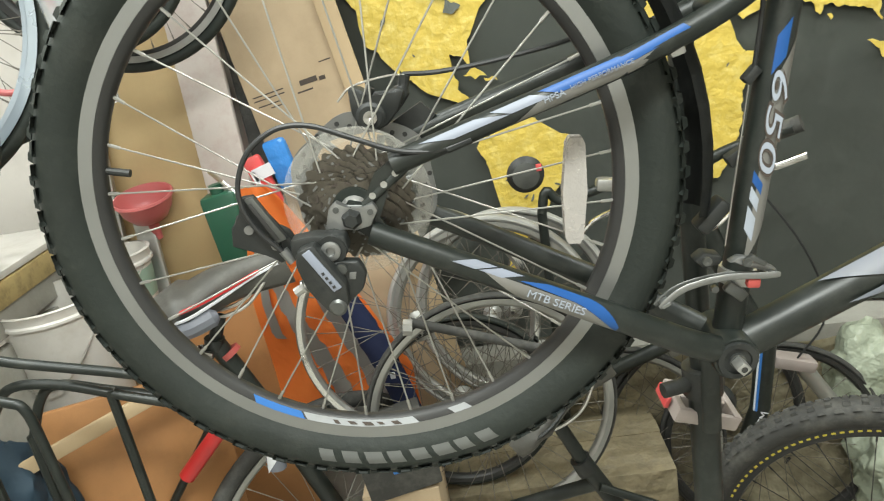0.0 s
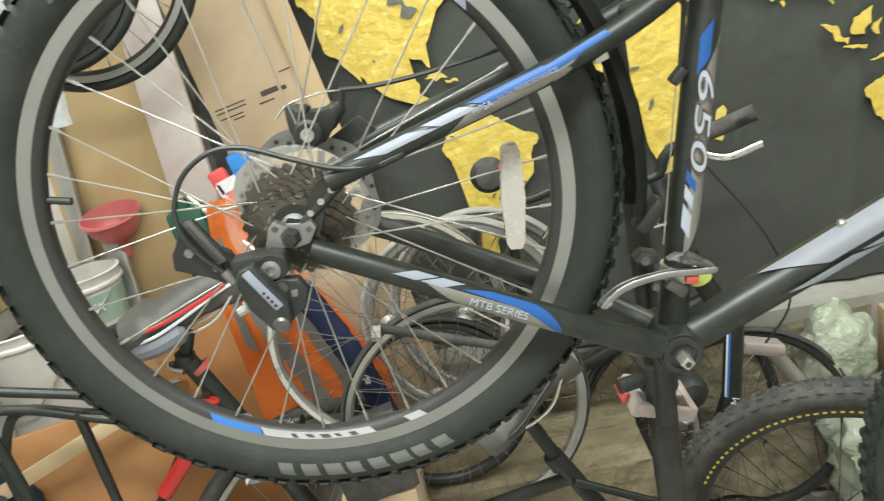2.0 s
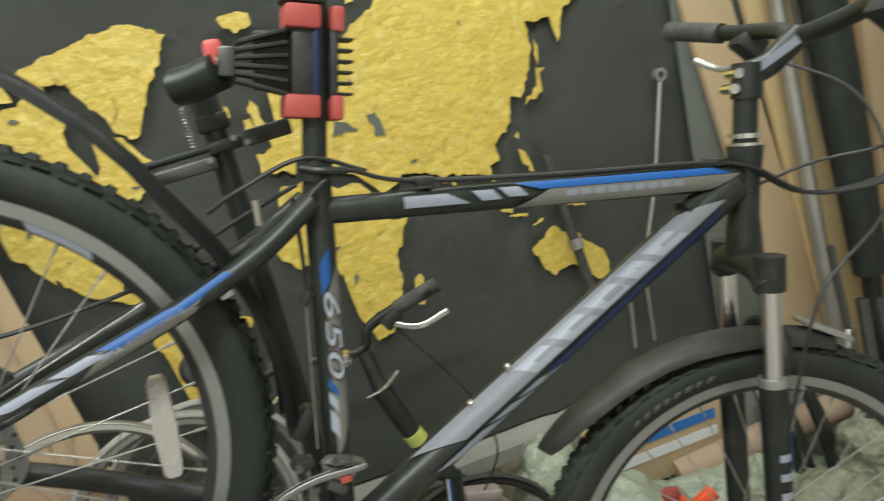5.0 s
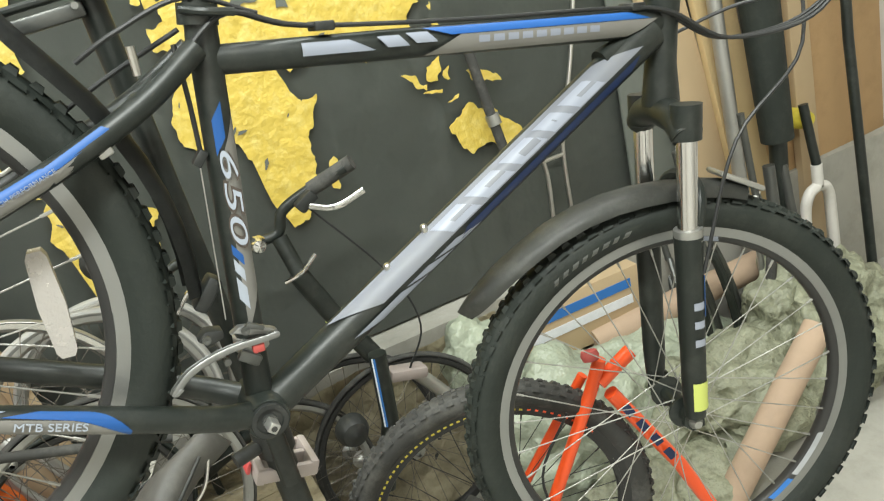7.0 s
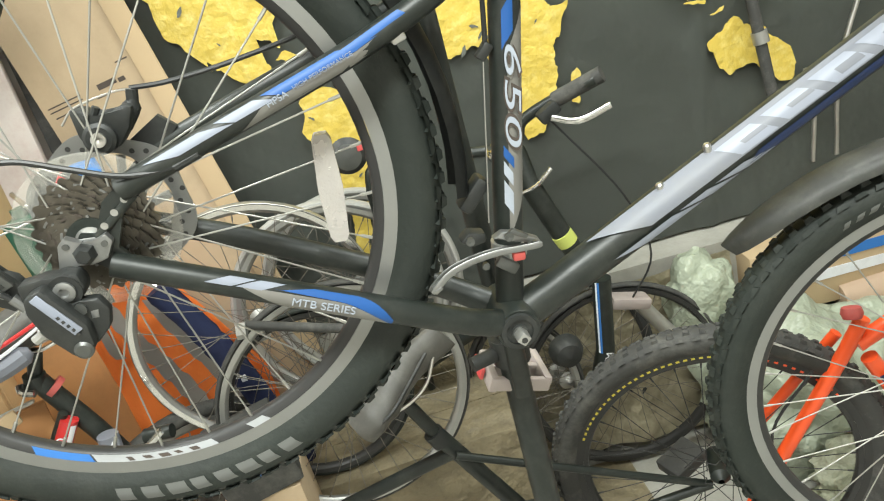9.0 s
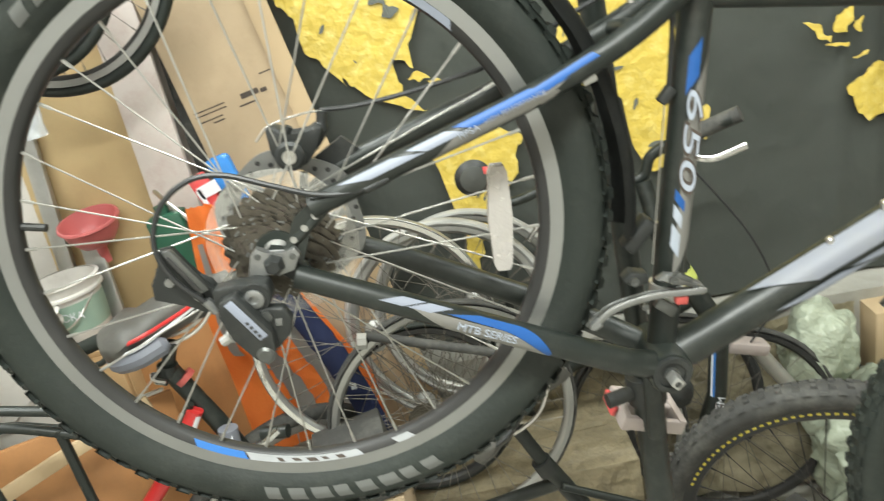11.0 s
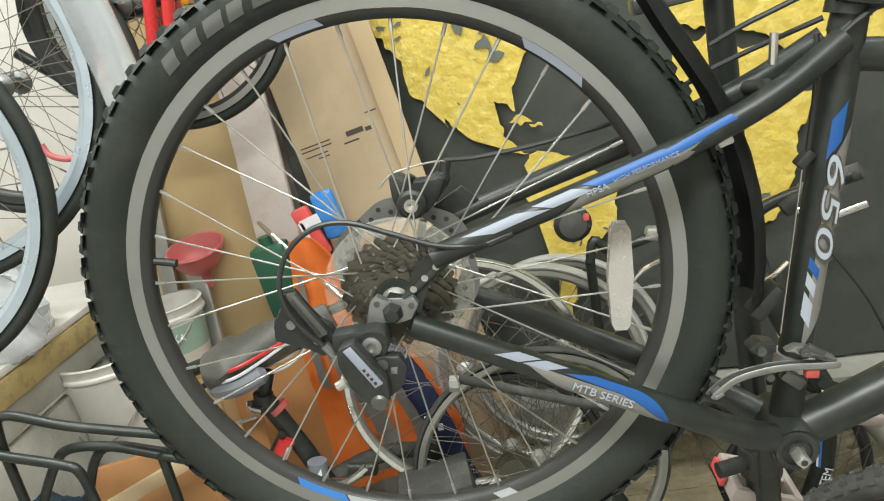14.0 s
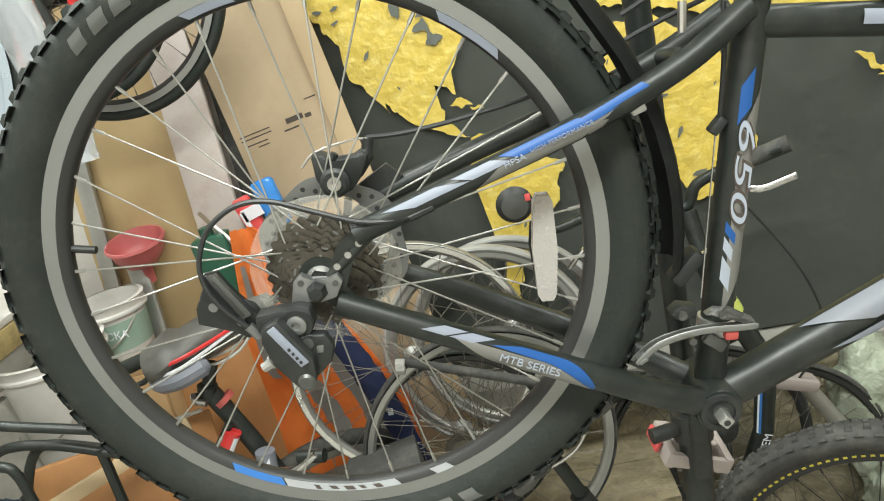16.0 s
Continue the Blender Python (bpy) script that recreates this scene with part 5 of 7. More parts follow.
# ---- boards against the wall ----
leaning_board("cardboard_sheet", P(-0.130, 0.98, -0.92), P(-0.386, wall_y(-0.38) - 0.035, 0.62), 0.250, 0.012, cardboard, "tall brown cardboard sheet leaning on the wall", "cardboard", yaw=0)
leaning_board("cardboard_flap", P(0.012, 0.972, -0.92), P(-0.242, wall_y(-0.24) - 0.045, 0.60), 0.050, 0.006, cardboard_light, "pale folded cardboard edge strip beside the sheet", "cardboard")
sheet = bpy.data.objects["cardboard_sheet"]
for k, (x, z, wd, ht) in enumerate(((0.070, 0.168, 0.016, 0.010), (0.035, 0.172, 0.045, 0.013), (0.020, 0.152, 0.040, 0.004), (-0.070, 0.175, 0.080, 0.003), (-0.070, 0.165, 0.080, 0.003), (-0.075, 0.150, 0.060, 0.003), (-0.060, 0.140, 0.030, 0.003), (0.090, 0.205, 0.03, 0.003))):
    pr = part("printed_bar", box(B(), wd, 0.0006, ht, Matrix.Translation((x, -0.0066, z))), ink, sheet, "dark printing on the cardboard")
leaning_board("white_plank", P(-0.505, 1.02, -0.9), P(-0.52, wall_y(-0.5) - 0.03, 0.72), 0.115, 0.022, white_board, "white plank smeared with dried pinkish paint", "plank")
# the gap left of the cardboard, its shade put in as a dark grey strip
leaning_board("dark_strip", P(-0.405, 1.06, -0.9), P(-0.44, wall_y(-0.43) - 0.012, 0.60), 0.045, 0.015, rubber_dusty, "narrow dark grey strip standing in for the shaded gap between the planks", "plank")
leaning_board("beige_panel", P(-0.735, 1.05, -0.95), P(-0.705, wall_y(-0.7) - 0.028, 0.80), 0.30, 0.018, beige_board, "yellowish beige hardboard panel leaning on the wall", "panel")
leaning_board("metal_profile", P(-0.845, 0.98, -0.86), P(-0.80, wall_y(-0.8) - 0.06, 0.45), 0.040, 0.020, alloy, "pale galvanised metal profile leaning on the panel", "metal profile")
leaning_board("metal_profile", P(-0.725, 0.96, -0.82), P(-0.745, 1.055, -0.235), 0.052, 0.016, alloy, "short galvanised metal profile under the funnel", "metal profile")

# ---- bench, buckets and the corner by the rack ----
bench = thing("work_bench", P(-1.4, 0.55, -0.245), "white topped bench with a worn mustard wooden edge", "bench")
part("bench_top", box(B(), 0.94, 1.06, 0.016, Matrix.Translation((0, 0, 0.008)), 0.002), white_plastic, bench)
bm = box(B(), 0.045, 1.06, 0.055, Matrix.Translation((0.450, 0, -0.030)), 0.004)
part("edge_rail", bm, mat("mustard_wood", (0.44, 0.34, 0.15), 0.7, var=0.3, scale=14, bump=0.4, bscale=40, dirt=(0.12, 0.09, 0.04), dirt_amt=0.6), bench)
part("apron", box(B(), 0.02, 1.06, 0.06, Matrix.Translation((0.452, 0, -0.089)), 0.002), concrete, bench)
part("side_panel", box(B(), 0.025, 1.04, 0.86, Matrix.Translation((0.445, 0, -0.57)), 0.003), concrete, bench, "grey fibre-cement side panel")


def bucket(label, x, y, ztop, r, h, band=None, lip=0.006):
    e = thing("bucket", P(x, y, ztop - h), label, "bucket", "paint buckets")
    m90 = pose(0, 0, 0, 90, 0, 0)
    body = part("body", lathe(B(), [(0.0001, 0.0), (r * 0.84, 0.0), (r * 0.86, 0.004), (r, h), (r - 0.003, h), (r * 0.83, 0.008), (0.0001, 0.008)], 40, m90), white_plastic, e)
    part("rim", lathe(B(), [(r, h - 0.030), (r + lip, h - 0.030), (r + lip, h - 0.024), (r + 0.002, h - 0.020), (r + 0.003, h - 0.004), (r + lip, h), (r - 0.002, h + 0.002)], 40, m90), white_plastic, e)
    if band:
        lathe_b = lathe(B(), [(r * 0.90 + 0.001, h * 0.30), (r * 0.965 + 0.001, h * 0.74)], 30, m90, a0=0, a1=360)
        part("label_band", lathe_b, band, e, "paint label on the bucket")
    part("handle", tube(B(), smooth_path([(-r - 0.003, 0, h - 0.02), (-r * 0.6, -r * 0.9, h * 0.55), (0, -r * 1.12, h * 0.42), (r * 0.6, -r * 0.9, h * 0.55), (r + 0.003, 0, h - 0.02)], 6), 0.0025, 8), steel, e)
    return e


label_green = mat("label_green", (0.30, 0.42, 0.34), 0.5, var=0.12, bump=0.02)
b1 = bucket("small white paint bucket with a green paper label", -0.800, 0.96, -0.292, 0.083, 0.17, label_green)
words("lettering", "КРАСКА", 0.026, white_decal, b1, Matrix.Translation((0.012, -0.0815, 0.098)) @ pose(0, 0, 0, 90 - 6, 0, 6), "white paint lettering on the label")
bucket("large white plastic bucket with mossy stains, open top", -0.885, 0.80, -0.325, 0.122, 0.30)
for x, y, z, s in ((-0.800, 0.96, -0.462, 0.15), (-0.885, 0.80, -0.625, 0.2)):
    crate = thing("wooden_crate", P(x, y, -1.3), "rough brown wooden crate under the buckets", "crate", "crates under the buckets")
    hgt = z + 1.3
    for sy in (-1, 1):
        part("crate_side", box(B(), s * 1.3, 0.014, hgt - 0.014, Matrix.Translation((0, sy * s * 0.5, (hgt - 0.014) / 2)), 0.002), plywood, crate)
        part("crate_end", box(B(), 0.014, s - 0.02, hgt - 0.014, Matrix.Translation((sy * s * 0.62, 0, (hgt - 0.014) / 2)), 0.002), plywood, crate)
    part("crate_lid", box(B(), s * 1.3, s * 1.05, 0.014, Matrix.Translation((0, 0, hgt - 0.007)), 0.002), plywood, crate)

funnel = thing("funnel", P(-0.715, 1.03, -0.180), "red plastic funnel resting on a metal profile", "funnel")
m90 = pose(0, 0, 0, 90 + 12, 0, 8)
part("cone", lathe(B(), [(0.074, 0.004), (0.070, 0.004), (0.066, -0.004), (0.058, -0.032), (0.040, -0.056), (0.012, -0.070), (0.009, -0.12), (0.011, -0.12), (0.014, -0.072), (0.043, -0.060), (0.062, -0.034), (0.070, -0.006), (0.076, -0.002)], 40, m90, closed=True), pink_red, funnel)

green = thing("green_canister", P(-0.470, 0.905, -0.352), "dark green plastic canister standing behind the vest", "canister")
part("body", box(B(), 0.088, 0.06, 0.18, pose(0, 0, 0.09, 0, -5, 0), 0.012), green_plastic, green)
part("cap", tube(B(), [(-0.01, 0, 0.178), (-0.012, 0, 0.20)], 0.016, 16), green_plastic, green)
leaning_board("brown_chipboard", P(-0.60, 0.93, -1.3), P(-0.60, 1.0, -0.44), 0.30, 0.018, brown_board, "reddish brown chipboard panel leaning behind the saddle", "panel", yaw=12)
leaning_board("brown_chipboard", P(-0.66, 0.46, -1.3), P(-0.66, 0.58, -0.475), 0.36, 0.018, brown_board, "reddish brown chipboard panel with a pale raw edge", "panel", yaw=28)
leaning_board("raw_edge_batten", P(-0.80, 0.40, -0.52), P(-0.50, 0.56, -0.452), 0.014, 0.03, cardboard_light, "pale raw wooden batten along the chipboard", "batten", yaw=90)
leaning_board("thin_trim", P(-0.585, 0.60, -0.470), P(-0.495, 0.62, -0.462), 0.012, 0.006, alloy, "short pale aluminium trim strip", "trim strip", yaw=90)
pk = thing("plastic_packet", P(-0.352, 0.97, -0.178), "red, white and blue plastic packets hung on the wall", "packet")
part("packet", box(B(), 0.046, 0.022, 0.13, pose(-0.035, 0, 0.0, 0, -16, 0), 0.008), red_plastic, pk)
part("packet_print", box(B(), 0.050, 0.002, 0.03, pose(-0.028, -0.0125, 0.025, 0, -16, 0), 0.0), white_decal, pk)
part("packet_print", box(B(), 0.012, 0.002, 0.10, pose(-0.040, -0.0125, -0.02, 0, -16, 0), 0.0), white_decal, pk)
part("packet", box(B(), 0.058, 0.026, 0.12, pose(0.018, 0.004, 0.035, 0, -10, 0), 0.011), mat("blue_film", (0.04, 0.22, 0.60), 0.2, var=0.25, scale=14, bump=0.8, bscale=30, bdist=0.01), pk)

# safety vest and jacket, hung in folds
bm = B()
rows_, cols_ = 46, 40
g = []
for j in range(rows_ + 1):
    v = j / rows_
    z = -0.16 - 0.66 * v
    xl = -0.410 - 0.062 * min(1, v / 0.43) + 0.03 * v
    xr = -0.355 + 0.245 * min(1, v * 1.3) ** 0.85
    row = []
    for i in range(cols_ + 1):
        u = i / cols_
        x = xl + (xr - xl) * u
        y = 0.86 + 0.011 * math.sin(u * 11 + v * 3) * min(1, v * 2 + 0.2) + 0.012 * noise.noise((x * 9, z * 6, 2))
        row.append(bm.verts.new(P(x, y, z + 0.010 * noise.noise((u * 4, v, 1)))))
    g.append(row)
for j in range(rows_):
    for i in range(cols_):
        bm.faces.new((g[j][i], g[j][i + 1], g[j + 1][i + 1], g[j + 1][i]))
coords = [[v.co.copy() for v in row] for row in g]
bmesh.ops.solidify(bm, geom=bm.faces, thickness=0.003)
vest = part("vest_cloth", bm, orange_cloth, None, smooth=80)
vest.name = "safety_vest"
tagged(vest, "bright orange safety vest with grey reflective strips, hanging", "vest")
for i0, i1, j0, j1, drift in ((10, 15, 14, 40, 7), (24, 30, 18, 44, 4), (4, 8, 6, 26, 1)):
    bm = B()
    gg = []
    for j in range(j0, j1 + 1):
        s = int(drift * (j - j0) / (j1 - j0))
        gg.append([bm.verts.new(coords[j][min(cols_, i + s)] + Vector((0, -0.0065, 0))) for i in range(i0, i1 + 1)])
    for a, b in zip(gg, gg[1:]):
        for i in range(len(a) - 1):
            bm.faces.new((a[i], a[i + 1], b[i + 1], b[i]))
    bmesh.ops.solidify(bm, geom=bm.faces, thickness=0.002)
    part("reflective_strip", bm, grey_strip, vest, "grey reflective strip", smooth=80)
bm = tube(B(), smooth_path([P(-0.250, 0.80, -0.38), P(-0.200, 0.80, -0.50), P(-0.150, 0.79, -0.64), P(-0.110, 0.78, -0.82), P(-0.09, 0.78, -0.94)], 8), [0.030 + 0.010 * abs(noise.noise((k * 0.4, 0, 3))) for k in range(33)], 14, flat=0.6)
jacket = part("navy_sleeve", bm, navy_cloth, None, smooth=70)
tagged(jacket, "navy blue work jacket sleeve hanging beside the vest", "jacket")
for k in range(3):
    part("sleeve_print", box(B(), 0.012, 0.002, 0.016, Matrix.Translation(P(-0.170 + 0.013 * k, 0.757, -0.605 - 0.012 * k))), white_decal, jacket)
peg = part("coat_rail", tube(B(), [P(-0.52, 1.0, -0.14), P(-0.46, 0.90, -0.15), P(-0.25, 0.83, -0.40)], 0.006, 8), steel)
tagged(peg, "thin steel hanging rod holding vest and jacket", "rail")

# ---- spare wheels stacked by the wall ----
old_card = mat("old_card", (0.215, 0.18, 0.11), 0.6, var=0.45, scale=11, bump=0.8, bdist=0.03, bscale=17, dirt=(0.09, 0.07, 0.05), dirt_amt=0.6)
box_pile = thing("cardboard_box", P(0.10, 0.82, -1.3), "flattened brown cardboard boxes under the spare wheels", "box")
part("box_body", box(B(), 0.72, 0.46, 0.395, Matrix.Translation((0, 0.06, 0.1975)), 0.004), old_card, box_pile)
part("box_flap", box(B(), 0.40, 0.30, 0.006, pose(0.42, -0.10, 0.012, 0, 3, 0), 0.001), old_card, box_pile)
part("box_tape", box(B(), 0.72, 0.05, 0.002, Matrix.Translation((0, 0.0, 0.396)), 0.0), old_card, box_pile)
loose_wheel("bare silver bicycle rim with thin spokes", pose(-0.06, 0.74, H - 0.505, -4, 0, 4), 0.272, 0.268, 0.250, 0.012, alloy, chrome, alloy, 36, dull_spoke, 4)
loose_wheel("grey rimmed wheel with a worn pale tyre", pose(0.10, 0.90, H - 0.590, -5, 0, -6), 0.262, 0.245, 0.226, 0.014, grey_strip, alloy, alloy, 36, dull_spoke, 9)
loose_wheel("grey rimmed wheel with a worn pale tyre", pose(0.16, 0.98, H - 0.600, -6, 0, -8), 0.255, 0.238, 0.222, 0.014, grey_strip, alloy, alloy, 36, dull_spoke, 2)
wb, hb_ = loose_wheel("small black wheel with silver hub and sprockets", pose(0.012, 0.70, H - 0.690, -3, 0, 2), 0.212, 0.200, 0.184, 0.010, rubber, rim_dark, rim_dark, 36, dull_spoke, 6)
for k, r in enumerate((0.040, 0.035, 0.030, 0.026)):
    part("sprocket", plate(B(), [((r + (0.002 if i % 2 else 0)) * math.cos(2 * math.pi * i / 44), (r + (0.002 if i % 2 else 0)) * math.sin(2 * math.pi * i / 44)) for i in range(44)], -0.050 - 0.004 * k, -0.048 - 0.004 * k), sprocket_metal, hb_)
loose_wheel("grey alloy rim with a thin dusty tyre", pose(0.075, 0.63, H - 0.680, -2, 0, 6), 0.272, 0.262, 0.244, 0.011, rubber_dusty, alloy, alloy, 36, dull_spoke, 3)
loose_wheel("black tyred wheel on a small fork", pose(0.745, 0.86, H - 1.020, -3, 0, -6), 0.272, 0.259, 0.242, 0.009, rubber_dusty, rim_dark, rim_dark, 36, dull_spoke, 1)
loose_wheel("black tyred wheel leaning on the plinth", pose(0.60, 0.93, H - 1.010, -6, 0, 8), 0.285, 0.272, 0.256, 0.009, rubber_dusty, rim_dark, rim_dark, 36, dull_spoke, 7)
loose_wheel("dusty wheel with a pale rim", pose(0.36, 0.88, H - 1.01, -6, 0, 3), 0.290, 0.276, 0.258, 0.010, rubber_dusty, alloy, alloy, 36, dull_spoke, 5)
film = mat("brown_film", (0.42, 0.37, 0.25), 0.5, var=0.3, scale=9, bump=0.8, bscale=16, bdist=0.03, dirt=(0.15, 0.13, 0.08), dirt_amt=0.5)
bm = B()
g = []
for j in range(25):
    row = []
    for i in range(61):
        x, z = 0.18 + 0.95 * i / 60, 0.02 + 0.46 * j / 24
        y = wall_y(x) - 0.125 - 0.10 * (1 - j / 24) ** 2 - 0.030 * abs(noise.noise((x * 7, z * 9, 3))) - 0.012 * abs(noise.noise((x * 22, z * 18, 5)))
        row.append(bm.verts.new((x, y, z + 0.03 * noise.noise((x * 5, 0, 2)))))
    g.append(row)
for a, b in zip(g, g[1:]):
    for i in range(60):
        bm.faces.new((a[i], a[i + 1], b[i + 1], b[i]))
bmesh.ops.solidify(bm, geom=bm.faces, thickness=0.002)
tagged(part("packing_film", bm, film, None, smooth=80), "creased brownish packing film draped along the plinth", "film")
leaner = part("handle_rod", tube(B(), [P(-0.055, 0.58, -0.420), P(0.225, 0.58, -0.532)], 0.0095, 12), rubber_dusty)
tagged(leaner, "grey metal rod lying across the spare wheels", "rod")
part("rod_nut", tube(B(), [P(-0.070, 0.572, -0.425), P(-0.052, 0.572, -0.428)], 0.017, 8), alloy, leaner)

# hooks and hung wheels by the bench
for x, y, z, R, lab, tm, sm, wm, rz in ((-0.93, 0.34, 0.165, 0.338, "hung road wheel with black tyre and pale blue rim", rubber, blue_rim, blue_rim, 10), (-0.835, 0.42, 0.315, 0.338, "hung road wheel with black tyre and pale blue rim", rubber, blue_rim, blue_rim, 14),
                                        (-0.845, 0.75, 0.292, 0.270, "hung wheel with black tyre and dense dark spokes", rubber, rim_dark, rim_dark, 6), (-0.56, 0.93, 0.415, 0.298, "hung wheel with thin black tyre and bare spokes", rubber, alloy, rim_dark, -4), (-0.60, 0.84, 0.395, 0.228, "small hung wheel with black tyre and an orange reflector", rubber, rim_dark, rim_dark, 4)):
    e, hub = loose_wheel(lab, pose(x, y, z + H, 0, 0, rz), R, R - 0.022, R - 0.046, 0.013, tm, sm, wm, 32, dull_spoke, 5, "hung wheels in the corner", gunmetal)
    hook = part("ceiling_hook", tube(B(), smooth_path([(x, y, 2.9), (x, y, z + H + R + 0.03), (x + 0.015, y, z + H + R - 0.04), (x, y, z + H + R - 0.052), (x - 0.015, y, z + H + R - 0.04)], 4), 0.003, 8), steel)
    tagged(hook, "steel wire hook hanging from the ceiling", "hook", "wheel hooks")
    if R < 0.25:
        a = radians(-8)
        part("spoke_reflector", box(B(), 0.018, 0.010, 0.085, pose(0.13, -0.006, 0.02, 0, 18, 0), 0.005), reflector_orange, hub, "orange spoke reflector")
wrap = part("wrapped_tube", tube(B(), smooth_path([P(-0.56, 0.50, 0.75), P(-0.52, 0.50, 0.48), P(-0.485, 0.50, 0.22), P(-0.49, 0.50, 0.10)], 6), [0.036 + 0.008 * noise.noise((k * 0.7, 1, 0)) for k in range(19)], 14), clear_plastic)
tagged(wrap, "clear plastic film wrapped round hung tubes", "wrap")
redf = thing("red_bicycle_frame", P(-0.62, 1.02, 0.34), "red bicycle frame hung high in the corner", "bicycle frame")
for a, b, r in (((0.0, 0, -0.02), (-0.03, 0, 0.42), 0.014), ((0.05, 0, -0.02), (0.03, 0, 0.42), 0.011), ((0.063, -0.22, -0.05), (0.150, -0.22, 0.34), 0.013), ((0.100, -0.22, -0.06), (0.188, -0.22, 0.34), 0.013), ((-0.30, 0, 0.05), (-0.20, 0, 0.3), 0.016)):
    part("tube", tube(B(), [a, b], r, 12), red_paint, redf)
part("cable_loop", tube(B(), smooth_path([(-0.110, -0.42, -0.168), (-0.102, -0.42, -0.188), (-0.078, -0.42, -0.201), (-0.048, -0.42, -0.203), (-0.025, -0.42, -0.196), (-0.016, -0.42, -0.178)], 5), 0.0062, 10), pink_red, redf, "red cable loop")
black_frame = thing("hung_bicycle_frame", Matrix(), "black bicycle frame hung high among wheels", "bicycle frame")
for a, b, r in (((-0.751, 0.840, 1.583), (-0.561, 0.840, 1.763), 0.014), ((-0.670, 0.840, 1.673), (-0.614, 0.840, 1.558), 0.014), ((-0.669, 0.840, 1.667), (-0.497, 0.840, 1.696), 0.010), ((-0.869, 0.840, 1.652), (-0.751, 0.840, 1.547), 0.012)):
    part("tube", tube(B(), [a, b], r, 12), black_paint, black_frame)
part("chain_ring", lathe(B(), [(0.055, -0.004), (0.072, -0.004), (0.072, 0.004), (0.055, 0.004)], 36, Matrix.Translation((-0.615, 0.840, 1.639)), closed=True), gunmetal, black_frame)
part("saddle_bag", box(B(), 0.10, 0.06, 0.07, Matrix.Translation((-0.666, 0.840, 1.694)), 0.015), black_plastic, black_frame)
blob("clear_bag", P(-1.05, 0.62, -0.155), (0.16, 0.16, 0.10), clear_plastic, "crumpled clear plastic bag on the bench", "bag", 3.0, 0.35)

# wire bike rack
rack = thing("bike_rack", P(-0.66, 0.30, -1.3), "black steel tube floor rack with bent hoops", "rack")
for k, pts in enumerate(([(-0.13, 0, 0.90), (-0.125, 0, 1.04), (-0.10, 0, 1.078), (0.0, 0.0, 1.043), (0.14, 0.02, 0.992), (0.22, 0.03, 0.960)],
                         [(-0.20, -0.02, 1.055), (-0.12, -0.02, 1.018), (-0.02, -0.02, 0.984), (0.005, -0.02, 0.965), (0.012, -0.02, 0.90), (0.02, -0.02, 0.70)],
                         [(-0.12, 0.01, 0.88), (-0.06, 0.01, 0.965), (-0.02, 0.01, 0.995), (0.05, 0.02, 0.982), (0.15, 0.02, 0.945), (0.22, 0.02, 0.92)],
                         [(-0.04, 0.03, 0.88), (0.00, 0.03, 0.955), (0.04, 0.03, 0.978), (0.12, 0.03, 0.955), (0.20, 0.03, 0.93), (0.26, 0.03, 0.90)])):
    part("hoop", tube(B(), smooth_path(pts, 6), 0.0085, 12), black_paint, rack)
for x, y, z in ((-0.13, 0, 0.91), (0.02, -0.02, 0.71), (0.128, 0.02, 0.96), (-0.12, 0.01, 0.89), (-0.04, 0.03, 0.89)):
    part("rack_leg", tube(B(), [(x, y, 0.0), (x, y, z)], 0.0085, 10), black_paint, rack)
blob("blue_bag", P(-0.86, 0.42, -0.62), (0.10, 0.10, 0.14), mat("dark_blue_film", (0.010, 0.028, 0.045), 0.75, var=0.3, scale=6, bump=0.3, bscale=20, bdist=0.02), "dark blue plastic bag beside the rack", "bag", 5.0, 0.25)


# ---- other bicycles ----
def saddle(parent, m, w, l, top_mat, side_mat, name="saddle"):
    bm = B()
    secs = []
    n = 14
    for i in range(n + 1):
        t = i / n
        x = l * (t - 0.5)
        half = w * (0.5 if t < 0.2 else 0.5 - 0.36 * min(1, (t - 0.2) / 0.5)) * (0.75 + 0.25 * min(1, t / 0.12)) * (1 if t < 0.96 else 0.6)
        zz = 0.010 * math.cos((t - 0.5) * 5) + (0.012 if t < 0.25 else 0)
        secs.append([bm.verts.new((x, half * math.cos(a) * (1.0 if math.sin(a) > 0 else 0.92), zz + (0.028 if math.sin(a) > 0 else 0.042) * math.sin(a))) for a in (2 * math.pi * k / 16 for k in range(16))])
    for a, b in zip(secs, secs[1:]):
        for k in range(16):
            bm.faces.new((a[k], a[(k + 1) % 16], b[(k + 1) % 16], b[k]))
    bm.faces.new(secs[0][::-1])
    bm.faces.new(secs[-1])
    ob = part(name, bm, top_mat, parent, smooth=60)
    ob.matrix_basis = m
    for s in (-1, 1):
        part("saddle_stripe", tube(B(), smooth_path([(-l * 0.46, s * w * 0.36, 0.010), (-l * 0.2, s * w * 0.50, 0.012), (0.05 * l, s * w * 0.32, 0.006), (l * 0.3, s * w * 0.15, 0.004)], 5), 0.0035, 6), side_mat, ob)
        part("saddle_rail", tube(B(), smooth_path([(-l * 0.3, s * 0.02, -0.022), (-l * 0.1, s * 0.02, -0.042), (l * 0.12, s * 0.02, -0.042), (l * 0.36, s * 0.012, -0.012)], 4), 0.0035, 8), steel, ob)
    return ob


